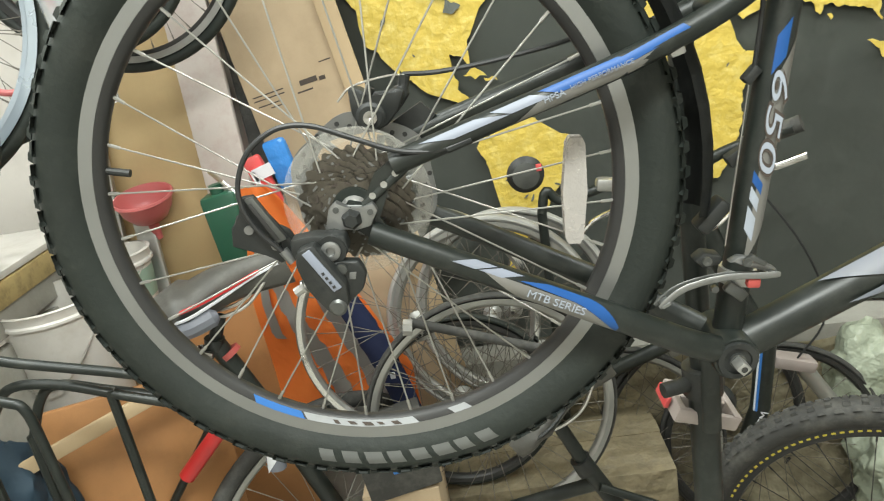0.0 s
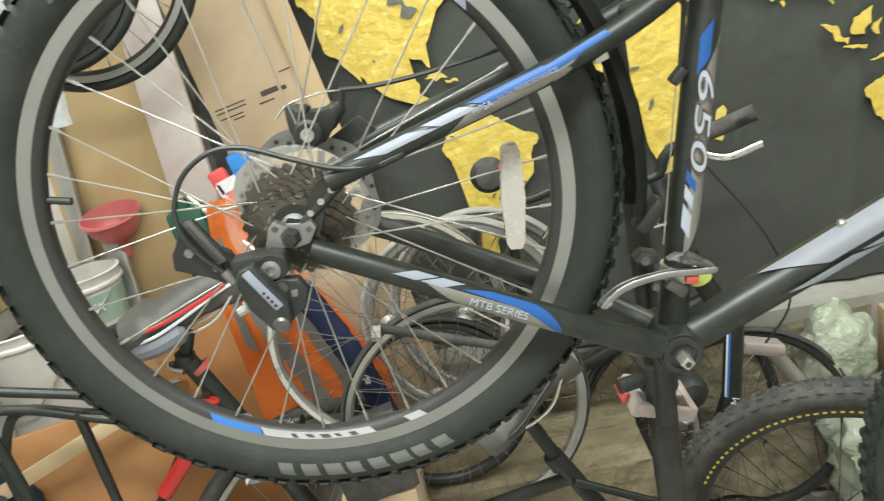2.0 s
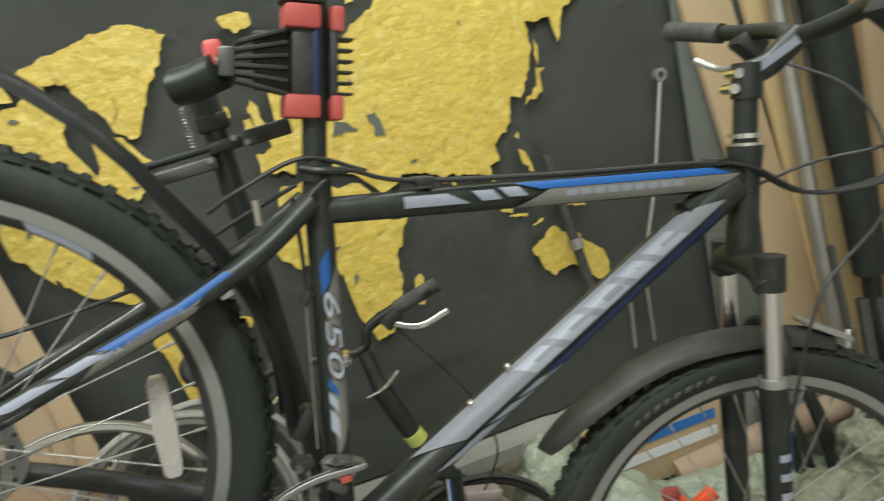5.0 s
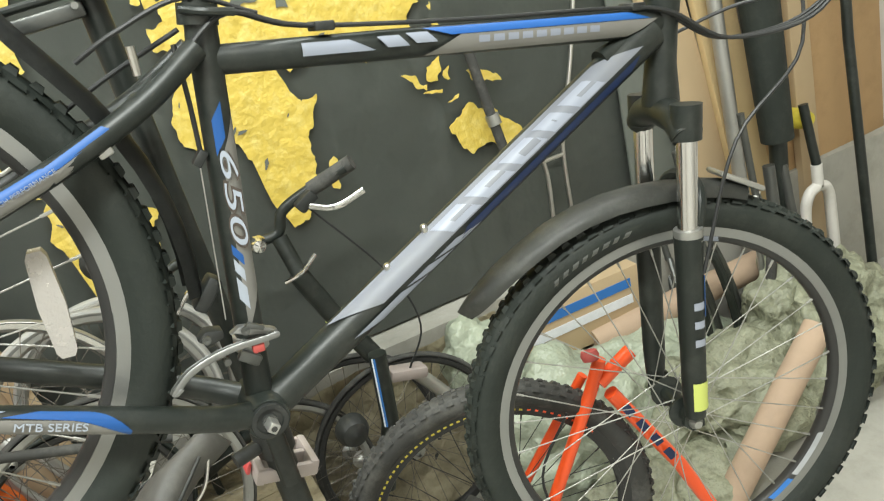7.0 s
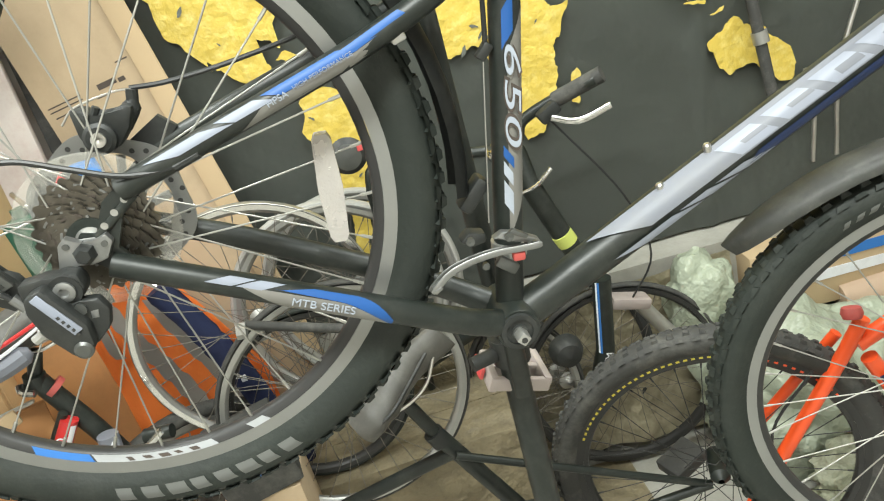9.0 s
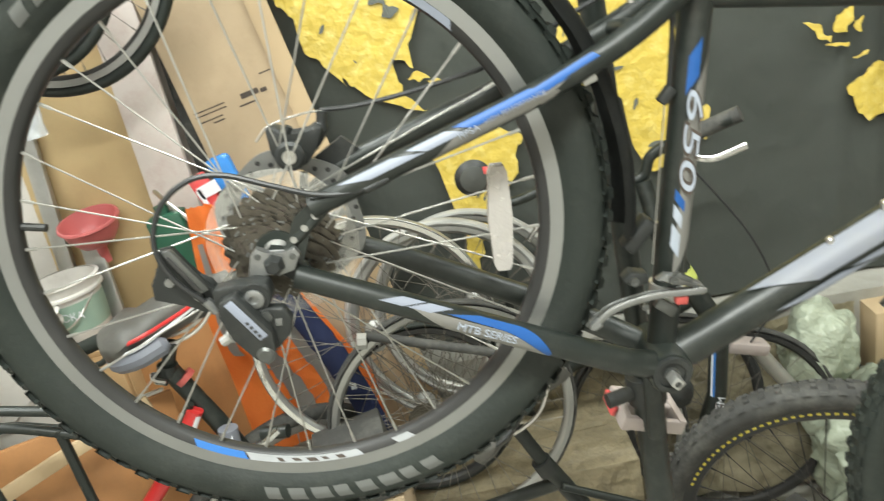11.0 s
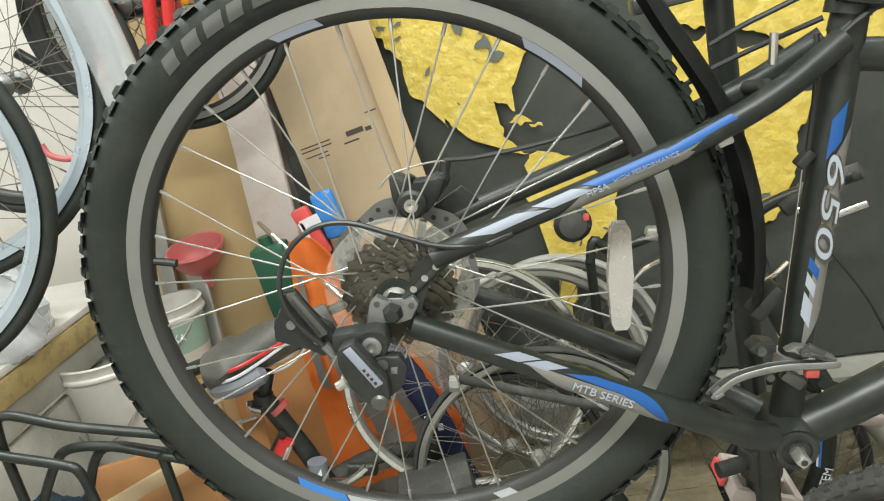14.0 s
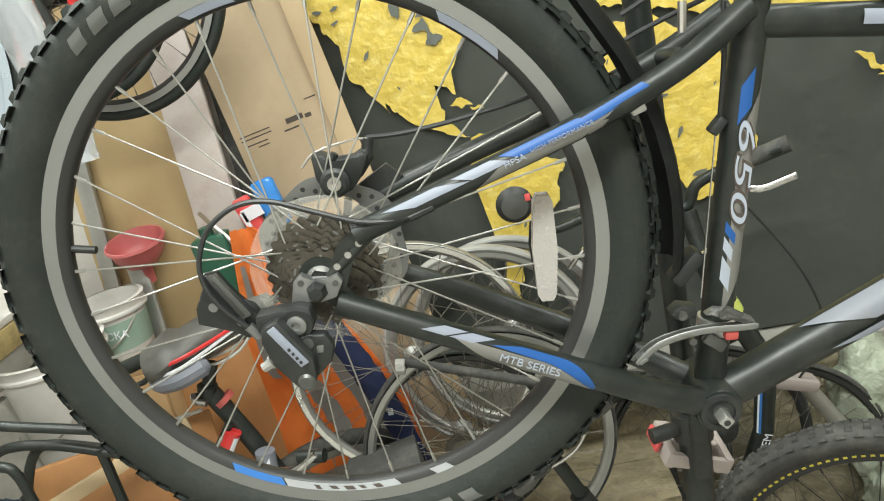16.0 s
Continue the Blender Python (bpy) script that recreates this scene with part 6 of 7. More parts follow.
worn_vinyl = mat("worn_vinyl", (0.085, 0.083, 0.075), 0.5, var=0.2, bump=0.25, bscale=120, dirt=DUST, dirt_amt=0.3)
grey_vinyl = mat("grey_vinyl", (0.16, 0.17, 0.20), 0.5, var=0.15, bump=0.2, bscale=150)
bs = thing("city_bicycle", P(-0.40, 0.58, -1.3), "black bicycle with a red-striped saddle standing behind", "bicycle", "parked bicycles")
sd = saddle(bs, pose(-0.012, 0.02, 1.006, 0, 0, 16) @ pose(0, 0, 0, 0, -13, 0) @ Matrix.Diagonal((1, 1, 1.15, 1)), 0.160, 0.265, worn_vinyl, red_paint)
part("saddle_rear", tube(B(), smooth_path([(-0.020, -0.064, -0.022), (-0.075, -0.070, -0.022), (-0.120, -0.045, -0.020), (-0.130, 0, -0.018), (-0.120, 0.045, -0.020), (-0.075, 0.070, -0.022)], 5), [0.008] + [0.017] * 24 + [0.010], 10), grey_vinyl, sd)
part("saddle_piping", tube(B(), smooth_path([(-0.122, -0.052, -0.004), (-0.07, -0.079, -0.002), (-0.01, -0.060, -0.002), (0.06, -0.030, 0.0), (0.12, -0.018, 0.0)], 5), 0.003, 6), white_decal, sd)
for k in range(5):
    part("saddle_mark", box(B(), 0.002, 0.010, 0.010, pose(-0.108 + 0.017 * k, -0.0695 - 0.0065 * (1 - abs(k - 2) / 2), -0.022, 0, 0, 90)), rim_dark, sd)
part("seat_post", tube(B(), [(-0.025, 0, 0.955), (-0.050, 0, 0.90)], 0.0135, 14), black_paint, bs)
part("post_clamp", tube(B(), [(-0.046, -0.004, 0.912), (-0.052, -0.004, 0.888)], 0.020, 16), black_paint, bs)
part("quick_release", tube(B(), smooth_path([(-0.070, -0.02, 0.905), (-0.066, -0.03, 0.895), (-0.045, -0.034, 0.888)], 4), 0.008, 10), chrome, bs)
part("clamp_ring", tube(B(), [(-0.028, 0, 0.878), (-0.022, 0, 0.868)], 0.022, 16), soft_red, bs)
part("seat_tube", tube(B(), [(-0.047, 0, 0.895), (0.005, 0, 0.765), (0.06, 0, 0.60), (0.15, 0.0, 0.34)], 0.0195, 16), black_paint, bs)
part("chain_wheel", lathe(B(), [(0.02, -0.05), (0.085, -0.05), (0.085, -0.046), (0.02, -0.046)], 40, Matrix.Translation((0.15, 0, 0.34)), closed=True), steel, bs)
part("stay", tube(B(), [(-0.02, -0.03, 0.83), (-0.40, -0.05, 0.33)], 0.009, 10), black_paint, bs)
part("decal_tube", tube(B(), [(-0.015, -0.03, 0.815), (-0.085, -0.04, 0.715), (-0.17, -0.05, 0.63)], 0.017, 14), red_paint, bs, "red tube with white flashes")
part("decal", tube_patch(B(), (-0.015, -0.03, 0.815), (-0.085, -0.04, 0.715), 0.0176, 0.05, 0.95, -65, -25, 0, 8, 4), white_decal, bs)
part("decal", lathe(B(), [(0.010, -0.0182), (0.0075, -0.0186)], 20, Matrix.Translation((-0.040, -0.033, 0.782))), white_decal, bs)
part("decal_tube", tube(B(), [(0.035, -0.035, 0.760), (0.02, -0.045, 0.62)], 0.020, 14), grey_vinyl, bs)
part("decal", tube_patch(B(), (0.035, -0.035, 0.760), (0.02, -0.045, 0.62), 0.0205, 0.2, 0.9, -35, 50, 0.3, 8, 5), white_decal, bs)
part("pivot", tube(B(), [(0.10, -0.04, 0.735), (0.155, -0.05, 0.735)], 0.014, 14), black_paint, bs)
part("lever", tube(B(), smooth_path([(0.05, -0.03, 0.705), (0.09, -0.05, 0.715), (0.14, -0.055, 0.745)], 4), 0.008, 10), chrome, bs)
part("handle_grip", tube(B(), [(-0.240, 0.04, 0.958), (-0.135, 0.03, 0.985)], 0.0155, 14), rubber, bs)
part("grip_end", tube(B(), [(-0.250, 0.041, 0.955), (-0.240, 0.04, 0.958)], 0.0165, 14), red_plastic, bs)
part("brake_lever", tube(B(), smooth_path([(-0.14, 0.01, 0.965), (-0.17, 0.0, 0.942), (-0.23, 0.005, 0.935)], 4), 0.006, 8), black_paint, bs)
part("bar", tube(B(), [(-0.14, 0.03, 0.984), (0.12, 0.2, 1.0)], 0.011, 12), black_paint, bs)
wl = part("rear_wheel", lathe(B(), [(0.006, -0.05), (0.02, -0.03), (0.02, 0.03), (0.006, 0.05)], 20), alloy, bs)
wl.matrix_basis = pose(0.06, 0.10, 0.335, 0, 0, 38)
make_wheel(wl, 0.334, 0.300, 0.278, 0.017, rubber_dusty, alloy, alloy, 28, 0, spoke_steel)
label_box = thing("parts_box", P(-0.135, 0.555, -0.76), "grey parts box with a blue label on top", "box")
part("carton", box(B(), 0.15, 0.12, 0.14, pose(0, 0, 0.07, 0, -6, 10), 0.004), rubber_dusty, label_box)
part("label_patch", box(B(), 0.034, 0.002, 0.075, pose(0.012, -0.0625, 0.095, 0, -6, 10), 0.0), blue_paint, label_box, "blue label")
part("label_mark", tube(B(), smooth_path([(0.004, -0.066, 0.085), (0.012, -0.066, 0.094), (0.022, -0.066, 0.09)], 4), 0.002, 6), white_decal, label_box)
part("support", box(B(), 0.16, 0.14, 0.54, Matrix.Translation((0, 0.02, -0.27)), 0.003), cardboard, label_box)

# bicycle with a black saddle
b2 = thing("black_bicycle", P(0.2, 0.45, -1.3), "black bicycle with a worn smooth saddle parked low", "bicycle", "parked bicycles")
sd2 = saddle(b2, pose(0.00, 0.0, 0.745, 0, 0, 14) @ pose(0, 0, 0, 0, -30, 0), 0.15, 0.23, worn_vinyl, black_plastic)
part("seat_post", tube(B(), [(0.0, 0, 0.685), (0.035, 0, 0.60)], 0.0135, 14), black_paint, b2)
part("post_clamp", tube(B(), [(0.03, 0, 0.605), (0.042, 0, 0.575)], 0.020, 14), black_plastic, b2)
part("seat_tube", tube(B(), [(0.035, 0, 0.60), (0.20, 0, 0.27)], 0.017, 14), black_paint, b2)
part("top_tube", tube(B(), [(0.06, 0, 0.545), (-0.30, 0.12, 0.38)], 0.014, 14), black_paint, b2)
part("chain_stay", tube(B(), [(0.20, -0.03, 0.27), (0.55, -0.05, 0.30)], 0.010, 12), black_paint, b2)
part("seat_stay", tube(B(), [(0.06, -0.02, 0.55), (0.55, -0.05, 0.30)], 0.008, 12), black_paint, b2)
cw = part("chain_wheel", lathe(B(), [(0.02, -0.045), (0.07, -0.045), (0.07, -0.042), (0.02, -0.042)], 40, Matrix.Translation((0.20, 0, 0.27)), closed=True), alloy, b2)
part("crank", tube(B(), [(0.20, -0.055, 0.27), (0.14, -0.06, 0.42)], 0.010, 12), alloy, b2)
part("pedal", box(B(), 0.09, 0.06, 0.022, pose(0.14, -0.10, 0.43, 0, 10, 0), 0.004), black_plastic, b2)

# bicycle with flat bar and suspension fork
b3 = thing("suspension_bicycle", P(0.66, 0.79, -1.3), "black bicycle with flat bar and silver brake levers", "bicycle", "parked bicycles")
part("handlebar", tube(B(), smooth_path([(0.10, -0.05, 1.105), (0.02, 0.0, 1.075), (-0.05, 0.03, 1.040), (-0.08, 0.04, 0.99), (-0.20, 0.06, 1.0)], 5), 0.0125, 12), black_paint, b3)
part("grip", tube(B(), [(0.02, -0.0, 1.073), (0.115, -0.05, 1.112)], 0.0175, 14), rubber_dusty, b3)
part("brake_lever", tube(B(), smooth_path([(0.00, -0.02, 1.045), (0.05, -0.05, 1.030), (0.12, -0.06, 1.046)], 4), 0.0075, 10, flat=0.6), chrome, b3)
part("brake_clamp", box(B(), 0.05, 0.03, 0.03, pose(0.0, -0.01, 1.055, 0, -30, 0), 0.006), black_plastic, b3)
part("lever_far", tube(B(), smooth_path([(-0.10, -0.0, 0.89), (-0.06, -0.02, 0.905), (-0.02, -0.02, 0.935)], 4), 0.005, 8), chrome, b3)
part("bell", lathe(B(), [(0.0001, -0.03), (0.014, -0.026), (0.02, -0.012), (0.02, 0.0)], 20, Matrix.Translation((-0.13, 0, 1.0))), chrome, b3)
part("stem", tube(B(), [(-0.075, 0.03, 0.985), (-0.065, 0.0, 0.90)], 0.019, 14), black_paint, b3)
part("head_tube", tube(B(), [(-0.068, 0, 0.90), (-0.012, 0, 0.745), (0.035, -0.02, 0.64)], 0.024, 16), black_paint, b3)
part("tape", tube(B(), [(-0.022, -0.002, 0.770), (-0.010, -0.002, 0.742)], 0.0250, 16), lime_tape, b3, "lime yellow tape band")
leg0, leg1 = (0.035, -0.06, 0.66), (-0.045, -0.06, 0.30)
part("fork_leg", tube(B(), [leg0, (0.015, -0.06, 0.47), leg1], 0.022, 16), black_paint, b3)
part("decal", tube_patch(B(), leg0, (0.015, -0.06, 0.47), 0.0226, 0.02, 1.0, 36, 50, 0, 10, 3), blue_paint, b3)
part("decal", tube_patch(B(), leg0, (0.015, -0.06, 0.47), 0.0228, 0.02, 1.0, 50, 62, 0, 10, 3), white_decal, b3)
dl = (Vector(leg1) - Vector((0.015, -0.06, 0.47))).normalized()
xax = -dl
zax = Vector((0, -1, 0))
mt = Matrix((xax, zax.cross(xax), zax)).transposed().to_4x4()
mt.translation = Vector((0.004, -0.0835, 0.43))
words("lettering", "SYSTEM", 0.026, white_decal, b3, mt, "white lettering on the fork leg")
part("fork_leg", tube(B(), [(0.12, -0.02, 0.55), (0.22, -0.02, 0.39)], 0.018, 14), alloy, b3)
part("fork_crown", box(B(), 0.10, 0.05, 0.03, pose(0.10, -0.03, 0.56, 0, 18, 0), 0.008), pink_plastic, b3)
part("brake_cable", tube(B(), smooth_path([(0.0, 0, 1.04), (0.12, -0.05, 0.84), (0.16, -0.06, 0.68), (0.10, -0.04, 0.56)], 6), 0.0025, 8), cable_black, b3)
part("brake_hub", lathe(B(), [(0.0001, -0.10), (0.03, -0.09), (0.04, -0.07), (0.04, -0.05)], 22, Matrix.Translation((-0.08, 0, 0.50))), black_plastic, b3)
part("frame_tube", tube(B(), [(0.0, 0.02, 0.68), (-0.45, 0.12, 0.45)], 0.018, 14), black_paint, b3)
ped = part("pedal_block", box(B(), 0.09, 0.07, 0.03, pose(0.07, -0.30, 0.30, 0, -12, 20), 0.006), rubber_dusty, b3)

# orange bicycle with knobbly tyre
b4 = thing("orange_bicycle", pose(0.745, 0.42, 0.0, 0, 0, -20), "bright orange bicycle frame with black knobbly tyre", "bicycle", "parked bicycles")
w4 = part("front_wheel", lathe(B(), [(0.006, -0.05), (0.02, -0.035), (0.02, 0.035), (0.006, 0.05)], 20), black_paint, b4)
w4.matrix_basis = pose(0.03, 0, 0.335, 0, 0, 0)
make_wheel(w4, 0.338, 0.290, 0.262, 0.027, rubber_dusty, rim_dark, rim_dark, 32, 2, rim_dark, knobs=70)
for k in range(40):
    a = 70 + 3.0 * k if k < 30 else 70 - 3.5 * (k - 29)
    part("rim_dash", arc_bar(B(), 0.278, 0.2825, a, a + 1.5, -0.0128, -0.0130, 2), yellow_paint if k < 30 else orange_paint, w4)
part("seat_tube", tube(B(), [(0.300, -0.02, 0.67), (0.27, -0.02, 0.60), (0.07, -0.05, 0.24)], 0.0135, 14), orange_paint, b4)
part("seat_stay", tube(B(), [(0.27, 0.03, 0.61), (0.03, 0.05, 0.27)], 0.011, 12), orange_paint, b4)
part("down_tube", tube(B(), [(0.31, -0.02, 0.585), (0.43, -0.02, 0.36), (0.53, -0.02, 0.12)], 0.0155, 14), orange_paint, b4)
part("head_bridge", tube(B(), [(0.29, -0.02, 0.615), (0.37, 0.0, 0.655)], 0.016, 14), orange_paint, b4)
part("black_lower", tube(B(), [(0.495, -0.02, 0.17), (0.57, -0.02, 0.02)], 0.018, 12), black_paint, b4)
part("seat_bolt", lathe(B(), [(0.016, -0.010), (0.019, 0.0), (0.016, 0.010), (0.0001, 0.012)], 20, pose(0.28, -0.03, 0.69, 70, 0, 0)), soft_red, b4)
for k in range(4):
    part("name_bar", box(B(), 0.030, 0.001, 0.018, pose(0.335 + 0.024 * k, -0.0423, 0.545 - 0.045 * k, 0, 63, 0)), navy_decal, b4)
part("shock", tube(B(), [(0.06, -0.06, 0.48), (0.14, -0.06, 0.26)], 0.017, 14), black_paint, b4)
part("shock_bolts", tube(B(), [(0.055, -0.075, 0.50), (0.068, -0.075, 0.465)], 0.012, 12), chrome, b4)
part("hose", tube(B(), smooth_path([(0.21, -0.04, 0.58), (0.13, -0.06, 0.46), (0.15, -0.08, 0.34), (0.21, -0.08, 0.22)], 5), 0.003, 8), cable_black, b4)

# ---- clutter at the right ----
kraft = mat("kraft", (0.43, 0.315, 0.225), 0.8, var=0.14, scale=5, bump=0.15, bscale=80, dirt=(0.30, 0.22, 0.16), dirt_amt=0.4)
tubeA = part("cardboard_tube", tube(B(), [P(1.40, 0.90, -1.03), P(2.16, 0.80, -0.985)], 0.046, 24), kraft)
tagged(tubeA, "pale cardboard tube with a red end lying on bags", "tube", "cardboard tubes")
part("tube_end", tube(B(), [P(2.150, 0.801, -0.986), P(2.19, 0.796, -0.984)], 0.0466, 24), orange_paint, tubeA)
tubeB = part("cardboard_tube", tube(B(), [P(1.345, 0.34, -1.245), P(1.745, 0.38, -0.93)], 0.037, 24), kraft)
tagged(tubeB, "pale cardboard tube leaning up from the floor", "tube", "cardboard tubes")
blob("plastic_sack", P(1.17, 0.76, -1.14), (0.24, 0.20, 0.21), bag_plastic, "crumpled pale green plastic sack on the floor", "sack", 1.0, 0.3, 5)
blob("plastic_sack", P(1.55, 0.86, -1.18), (0.30, 0.18, 0.16), bag_plastic, "crumpled pale green plastic sack on the floor", "sack", 8.0, 0.3, 5)
blob("plastic_sack", P(1.00, 0.90, -0.88), (0.09, 0.07, 0.12), bag_plastic, "pale translucent bag on the plinth ledge", "sack", 4.0, 0.25, 4)
heap = mat("heap_film", (0.26, 0.27, 0.19), 0.55, var=0.4, scale=12, bump=0.9, bscale=22, bdist=0.03, dirt=(0.09, 0.085, 0.055), dirt_amt=0.7)
blob("rubbish_sack", P(1.62, 0.62, -1.20), (0.30, 0.20, 0.16), heap, "crumpled olive rubbish film heaped on the floor", "sack", 11.0, 0.45, 5)
blob("rubbish_sack", P(2.02, 0.60, -1.16), (0.24, 0.22, 0.24), heap, "crumpled olive rubbish film heaped on the floor", "sack", 15.0, 0.45, 5)
blob("rubbish_sack", P(1.22, 0.46, -1.24), (0.20, 0.14, 0.10), heap, "crumpled olive rubbish film heaped on the floor", "sack", 19.0, 0.45, 5)
for k, (x, y, lean, top, r, m_) in enumerate(((1.78, 0.72, -0.06, 0.62, 0.014, black_paint), (1.86, 0.76, -0.12, 0.70, 0.011, gunmetal), (1.95, 0.70, 0.05, 0.58, 0.016, rubber_dusty), (2.02, 0.78, -0.08, 0.74, 0.010, alloy), (2.10, 0.72, 0.10, 0.52, 0.014, black_paint), (1.70, 0.80, 0.16, 0.50, 0.010, gunmetal))):
    scrap = thing("scrap_bicycle_fork", pose(x, y, 0, 0, 0, -20 + 17 * k), "greasy dark bicycle fork stood in the scrap heap", "fork", "scrap forks by the planks")
    for sgn in (-1, 1):
        part("blade", tube(B(), smooth_path([(sgn * 0.048, 0.0, 0.0), (sgn * 0.046 + lean * 0.5, 0, top * 0.45), (sgn * 0.040 + lean, 0, top * 0.72), (sgn * 0.012 + lean, 0, top * 0.80)], 4), r, 10), m_, scrap)
    part("steerer", tube(B(), [(lean, 0, top * 0.78), (lean * 1.25, 0.02, top * 1.15)], r * 1.1, 12), gunmetal, scrap)
bx = thing("printed_box", P(1.38, 0.97, -0.98), "cardboard box printed with blue and white stripes", "box")
part("carton", box(B(), 0.44, 0.14, 0.20, pose(0, 0, 0.05, 0, 0, -4), 0.004), cardboard_light, bx)
for k in range(2):
    part("stripe", box(B(), 0.36, 0.002, 0.03, pose(0.0, -0.072, 0.10 - 0.055 * k, 0, 0, -4)), blue_paint if k == 0 else white_decal, bx)
leaning_board("wood_plank", P(2.10, 0.95, -1.3), P(1.80, wall_y(1.8) - 0.03, 0.55), 0.17, 0.025, cardboard_light, "yellowish pine plank leaning on the wall", "plank", group="leaning planks")
leaning_board("wood_plank", P(2.22, 0.92, -1.3), P(2.00, wall_y(2.0) - 0.03, 0.60), 0.16, 0.025, beige_board, "pale pine plank leaning on the wall", "plank", group="leaning planks")
leaning_board("wide_board", P(2.53, 0.94, -1.3), P(2.52, wall_y(2.6) - 0.03, 0.60), 0.60, 0.022, plywood, "wide brown wooden panel leaning on the wall", "panel")
leaning_board("wood_plank", P(2.40, 0.90, -1.3), P(2.38, wall_y(2.4) - 0.06, 0.60), 0.09, 0.03, cardboard_light, "narrow pale batten leaning on the panel", "plank", group="leaning planks")
# added black board: its colour stands in for the shade between the planks
leaning_board("dark_gap_board", P(1.86, 1.0, -1.3), P(1.90, wall_y(1.9) - 0.006, 0.7), 0.30, 0.012, fabric, "added dark board standing in for the shade behind the planks", "board")
roll = part("black_roll", tube(B(), [P(2.17, 0.84, -0.62), P(2.14, 0.86, 0.0), P(2.12, 0.90, 0.6)], [0.050, 0.062, 0.066], 22), rubber)
tagged(roll, "thick black rolled rubber mat standing among planks", "roll")
part("roll_stand", tube(B(), [P(2.17, 0.84, -1.3), P(2.17, 0.84, -0.62)], 0.028, 14), black_paint, roll)
strip = part("steel_pole", tube(B(), [P(2.06, 0.86, -1.3), P(2.02, 0.95, 0.6)], 0.022, 14), alloy)
tagged(strip, "grey steel pole leaning among the planks", "pole", "poles by the planks")
fork = thing("white_fork", P(2.29, 0.80, -1.3), "white bicycle fork with black steerer leaning on a panel", "fork")
part("steerer", tube(B(), [(0.0, 0, 0.56), (-0.01, 0.03, 0.76)], 0.015, 14), black_paint, fork)
part("steerer_base", tube(B(), [(0.004, 0, 0.48), (0.0, 0, 0.56)], 0.018, 14), white_plastic, fork)
for s in (-1, 1):
    part("blade", tube(B(), smooth_path([(0.004, 0, 0.485), (0.045 * s, 0, 0.46), (0.062 * s, 0, 0.36), (0.06 * s, -0.02, 0.0)], 5), 0.018, 14), white_plastic, fork)
tall = thing("black_steel_pole", Matrix(), "black steel pole with a clamp leaning on the brown panel", "pole", "poles by the planks")
part("pole", tube(B(), [(2.43, 0.70, 0.0), (2.432, 0.780, 0.936), (2.464, 0.820, 1.426)], 0.016, 14), black_paint, tall)
part("clamp", box(B(), 0.075, 0.05, 0.028, Matrix.Translation((2.444, 0.790, 1.202)), 0.006), black_plastic, tall)
cap = part("yellow_bottle", lathe(B(), [(0.0001, -0.03), (0.022, -0.03), (0.034, 0.0), (0.034, 0.09), (0.0001, 0.09)], 24), yellow_paint)
cap.matrix_world = Matrix.Translation(P(2.31, 0.86, -0.60)) @ pose(0, 0, 0, 0, 35, 0)
tagged(cap, "yellow plastic bottle stuck between the planks", "bottle")
tag = part("red_tin", lathe(B(), [(0.0001, 0), (0.045, 0), (0.045, 0.10), (0.0001, 0.10)], 24, pose(0, 0, 0, 90, 0, 0)), red_plastic)
tag.matrix_world = Matrix.Translation(P(2.25, 0.66, -1.3))
tagged(tag, "red tin with a yellow label on the floor", "tin")
car = thing("luggage_rack", P(1.52, wall_y(1.5) - 0.05, -0.30), "bare steel luggage rack hung on the black cloth", "rack")
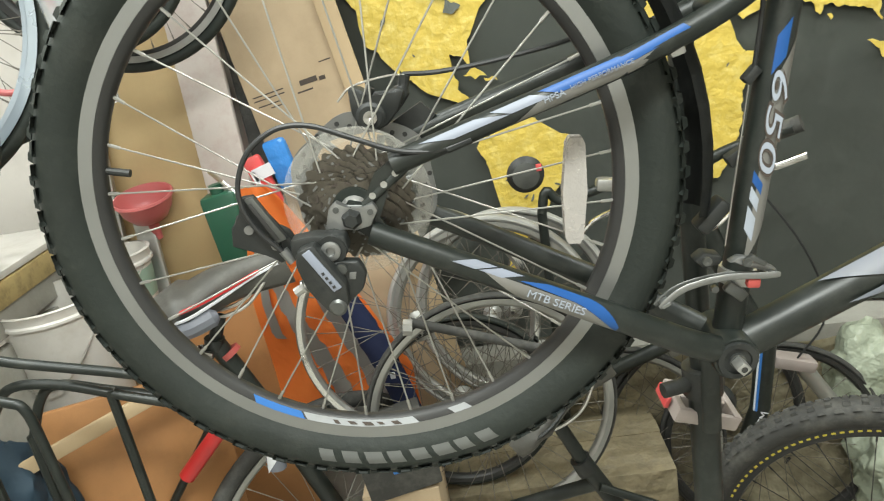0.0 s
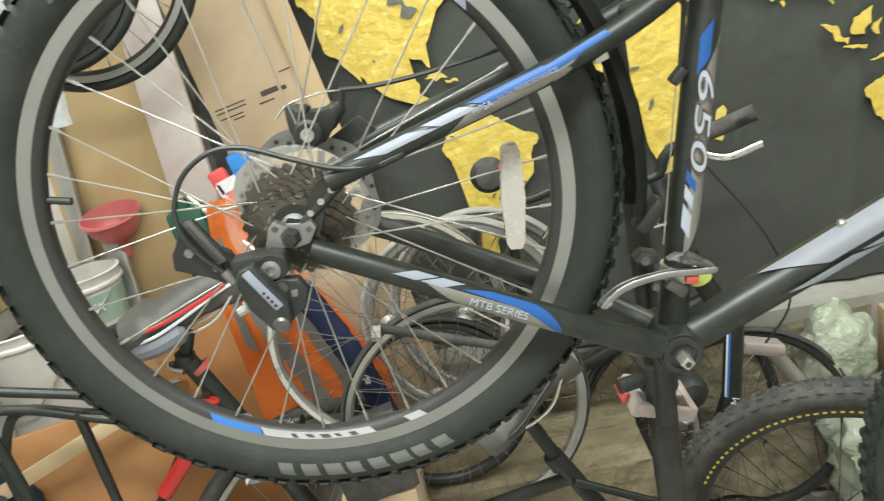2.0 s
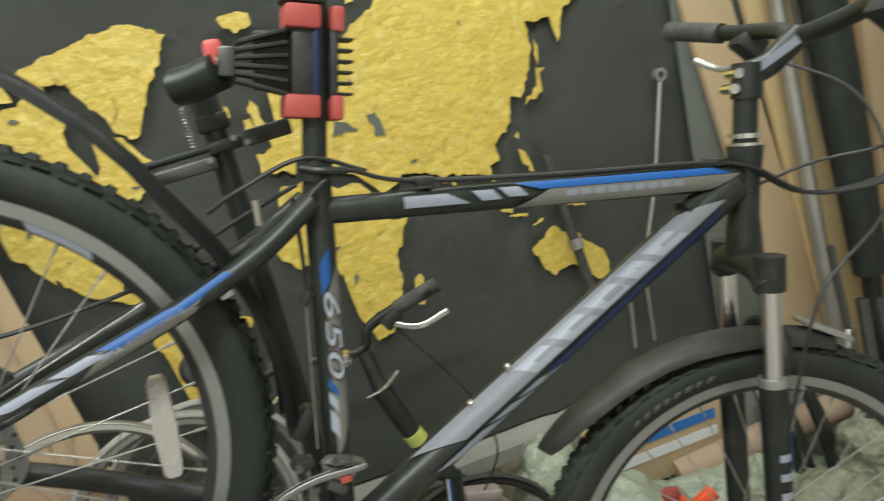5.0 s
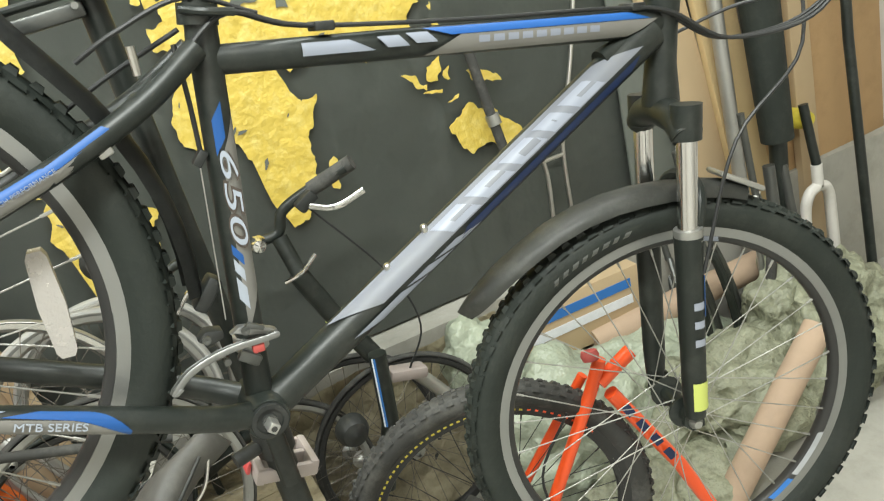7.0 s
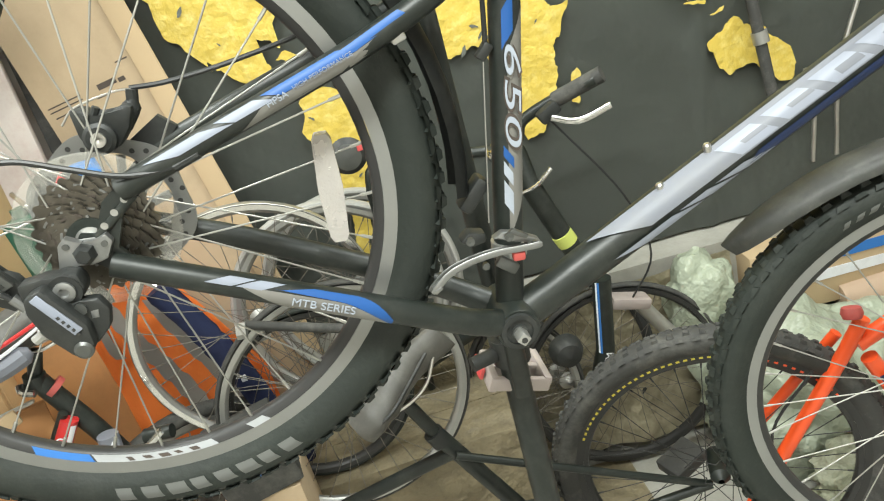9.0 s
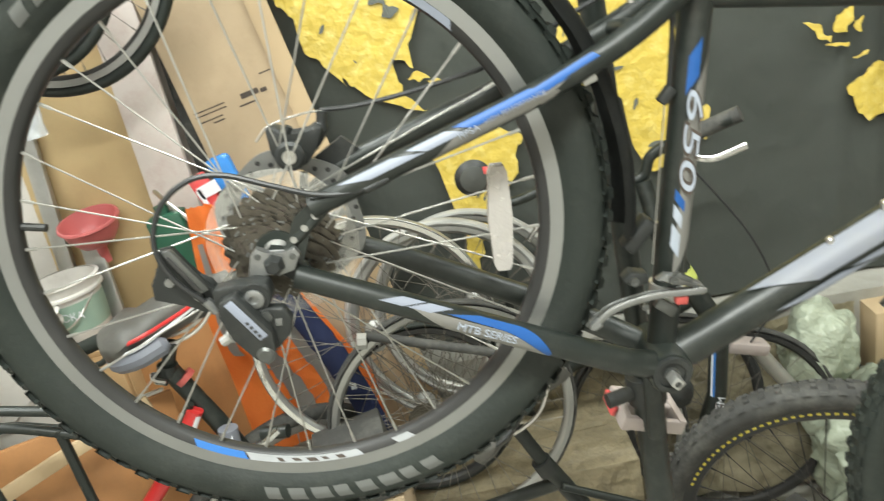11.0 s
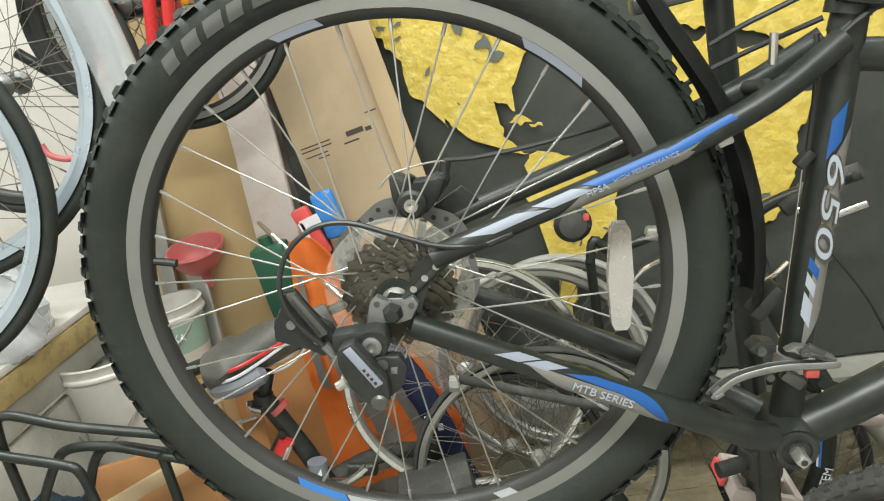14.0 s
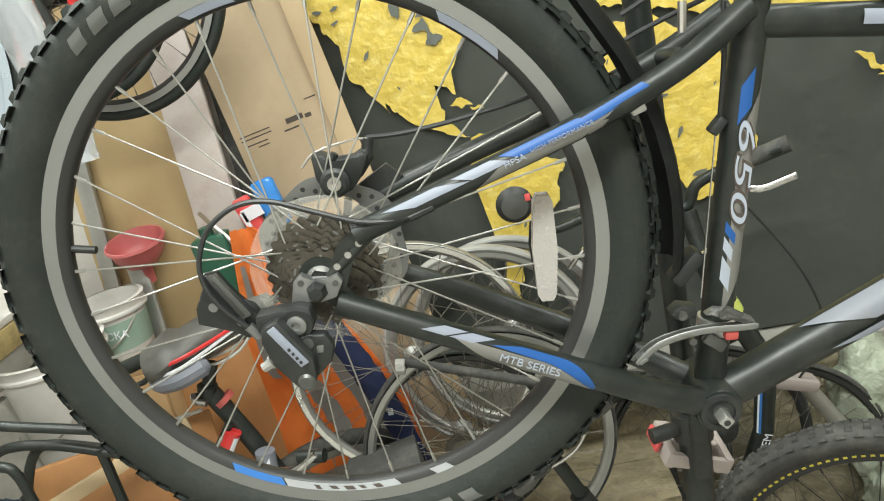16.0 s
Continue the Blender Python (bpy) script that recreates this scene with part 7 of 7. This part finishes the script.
for pts in ([(0.14, 0, 0.40), (0.06, 0, 0.10), (-0.015, 0, -0.12), (-0.03, 0, -0.36)], [(-0.11, 0, -0.10), (-0.09, 0, -0.20), (-0.10, 0, -0.36)], [(-0.10, 0, -0.16), (-0.02, 0, -0.16)], [(0.14, 0, 0.40), (0.155, 0.03, 0.42), (0.155, 0.05, 0.42)]):
    part("rod", tube(B(), smooth_path(pts, 4), 0.0065, 10), steel, car)
part("rack_eye", lathe(B(), [(0.010, -0.01), (0.020, -0.01), (0.020, 0.01), (0.010, 0.01)], 20, Matrix.Translation((0.14, 0, 0.415)), closed=True), alloy, car)
pole = part("grey_seat_post", tube(B(), [P(1.262, 1.045, -0.02), P(1.285, 1.02, -0.27), P(1.300, 1.0, -0.43)], 0.0145, 16), rubber_dusty)
tagged(pole, "grey metal tube hung in front of the map", "tube")
part("tube_collar", tube(B(), [P(1.286, 1.02, -0.27), P(1.290, 1.016, -0.30)], 0.020, 16), alloy, pole)
mirror = thing("bar_end_assembly", P(0.30, 0.86, -0.33), "bicycle handlebar with a round mirror behind the wheel", "handlebar")
part("bar", tube(B(), smooth_path([(-0.05, 0, 0.0), (-0.035, 0, 0.05), (0.0, 0, 0.02), (0.09, -0.02, 0.045)], 5), 0.011, 12), black_paint, mirror)
part("mirror_cup", lathe(B(), [(0.0001, -0.016), (0.030, -0.012), (0.042, 0.0), (0.036, 0.02), (0.0001, 0.034)], 28, Matrix.Translation((-0.075, 0, 0.095))), black_plastic, mirror)
part("mirror_glass", lathe(B(), [(0.0001, -0.0175), (0.027, -0.0135), (0.030, -0.0125)], 28, Matrix.Translation((-0.075, 0, 0.095))), gunmetal, mirror, "small round mirror glass")
part("mirror_mark", box(B(), 0.012, 0.003, 0.016, Matrix.Translation((-0.045, -0.014, 0.11)), 0.001), red_plastic, mirror)
part("lever", tube(B(), smooth_path([(0.02, 0, -0.08), (0.06, 0, -0.04), (0.11, 0, -0.02)], 4), 0.006, 8), chrome, mirror)
part("shift_pod", box(B(), 0.045, 0.03, 0.03, pose(0.095, -0.02, 0.05, 0, 10, 0), 0.008), alloy, mirror)
part("bar_tail", tube(B(), [(-0.05, 0, 0.0), (-0.05, 0.03, -0.2), (-0.05, 0.06, -0.97)], 0.011, 12), black_paint, mirror)
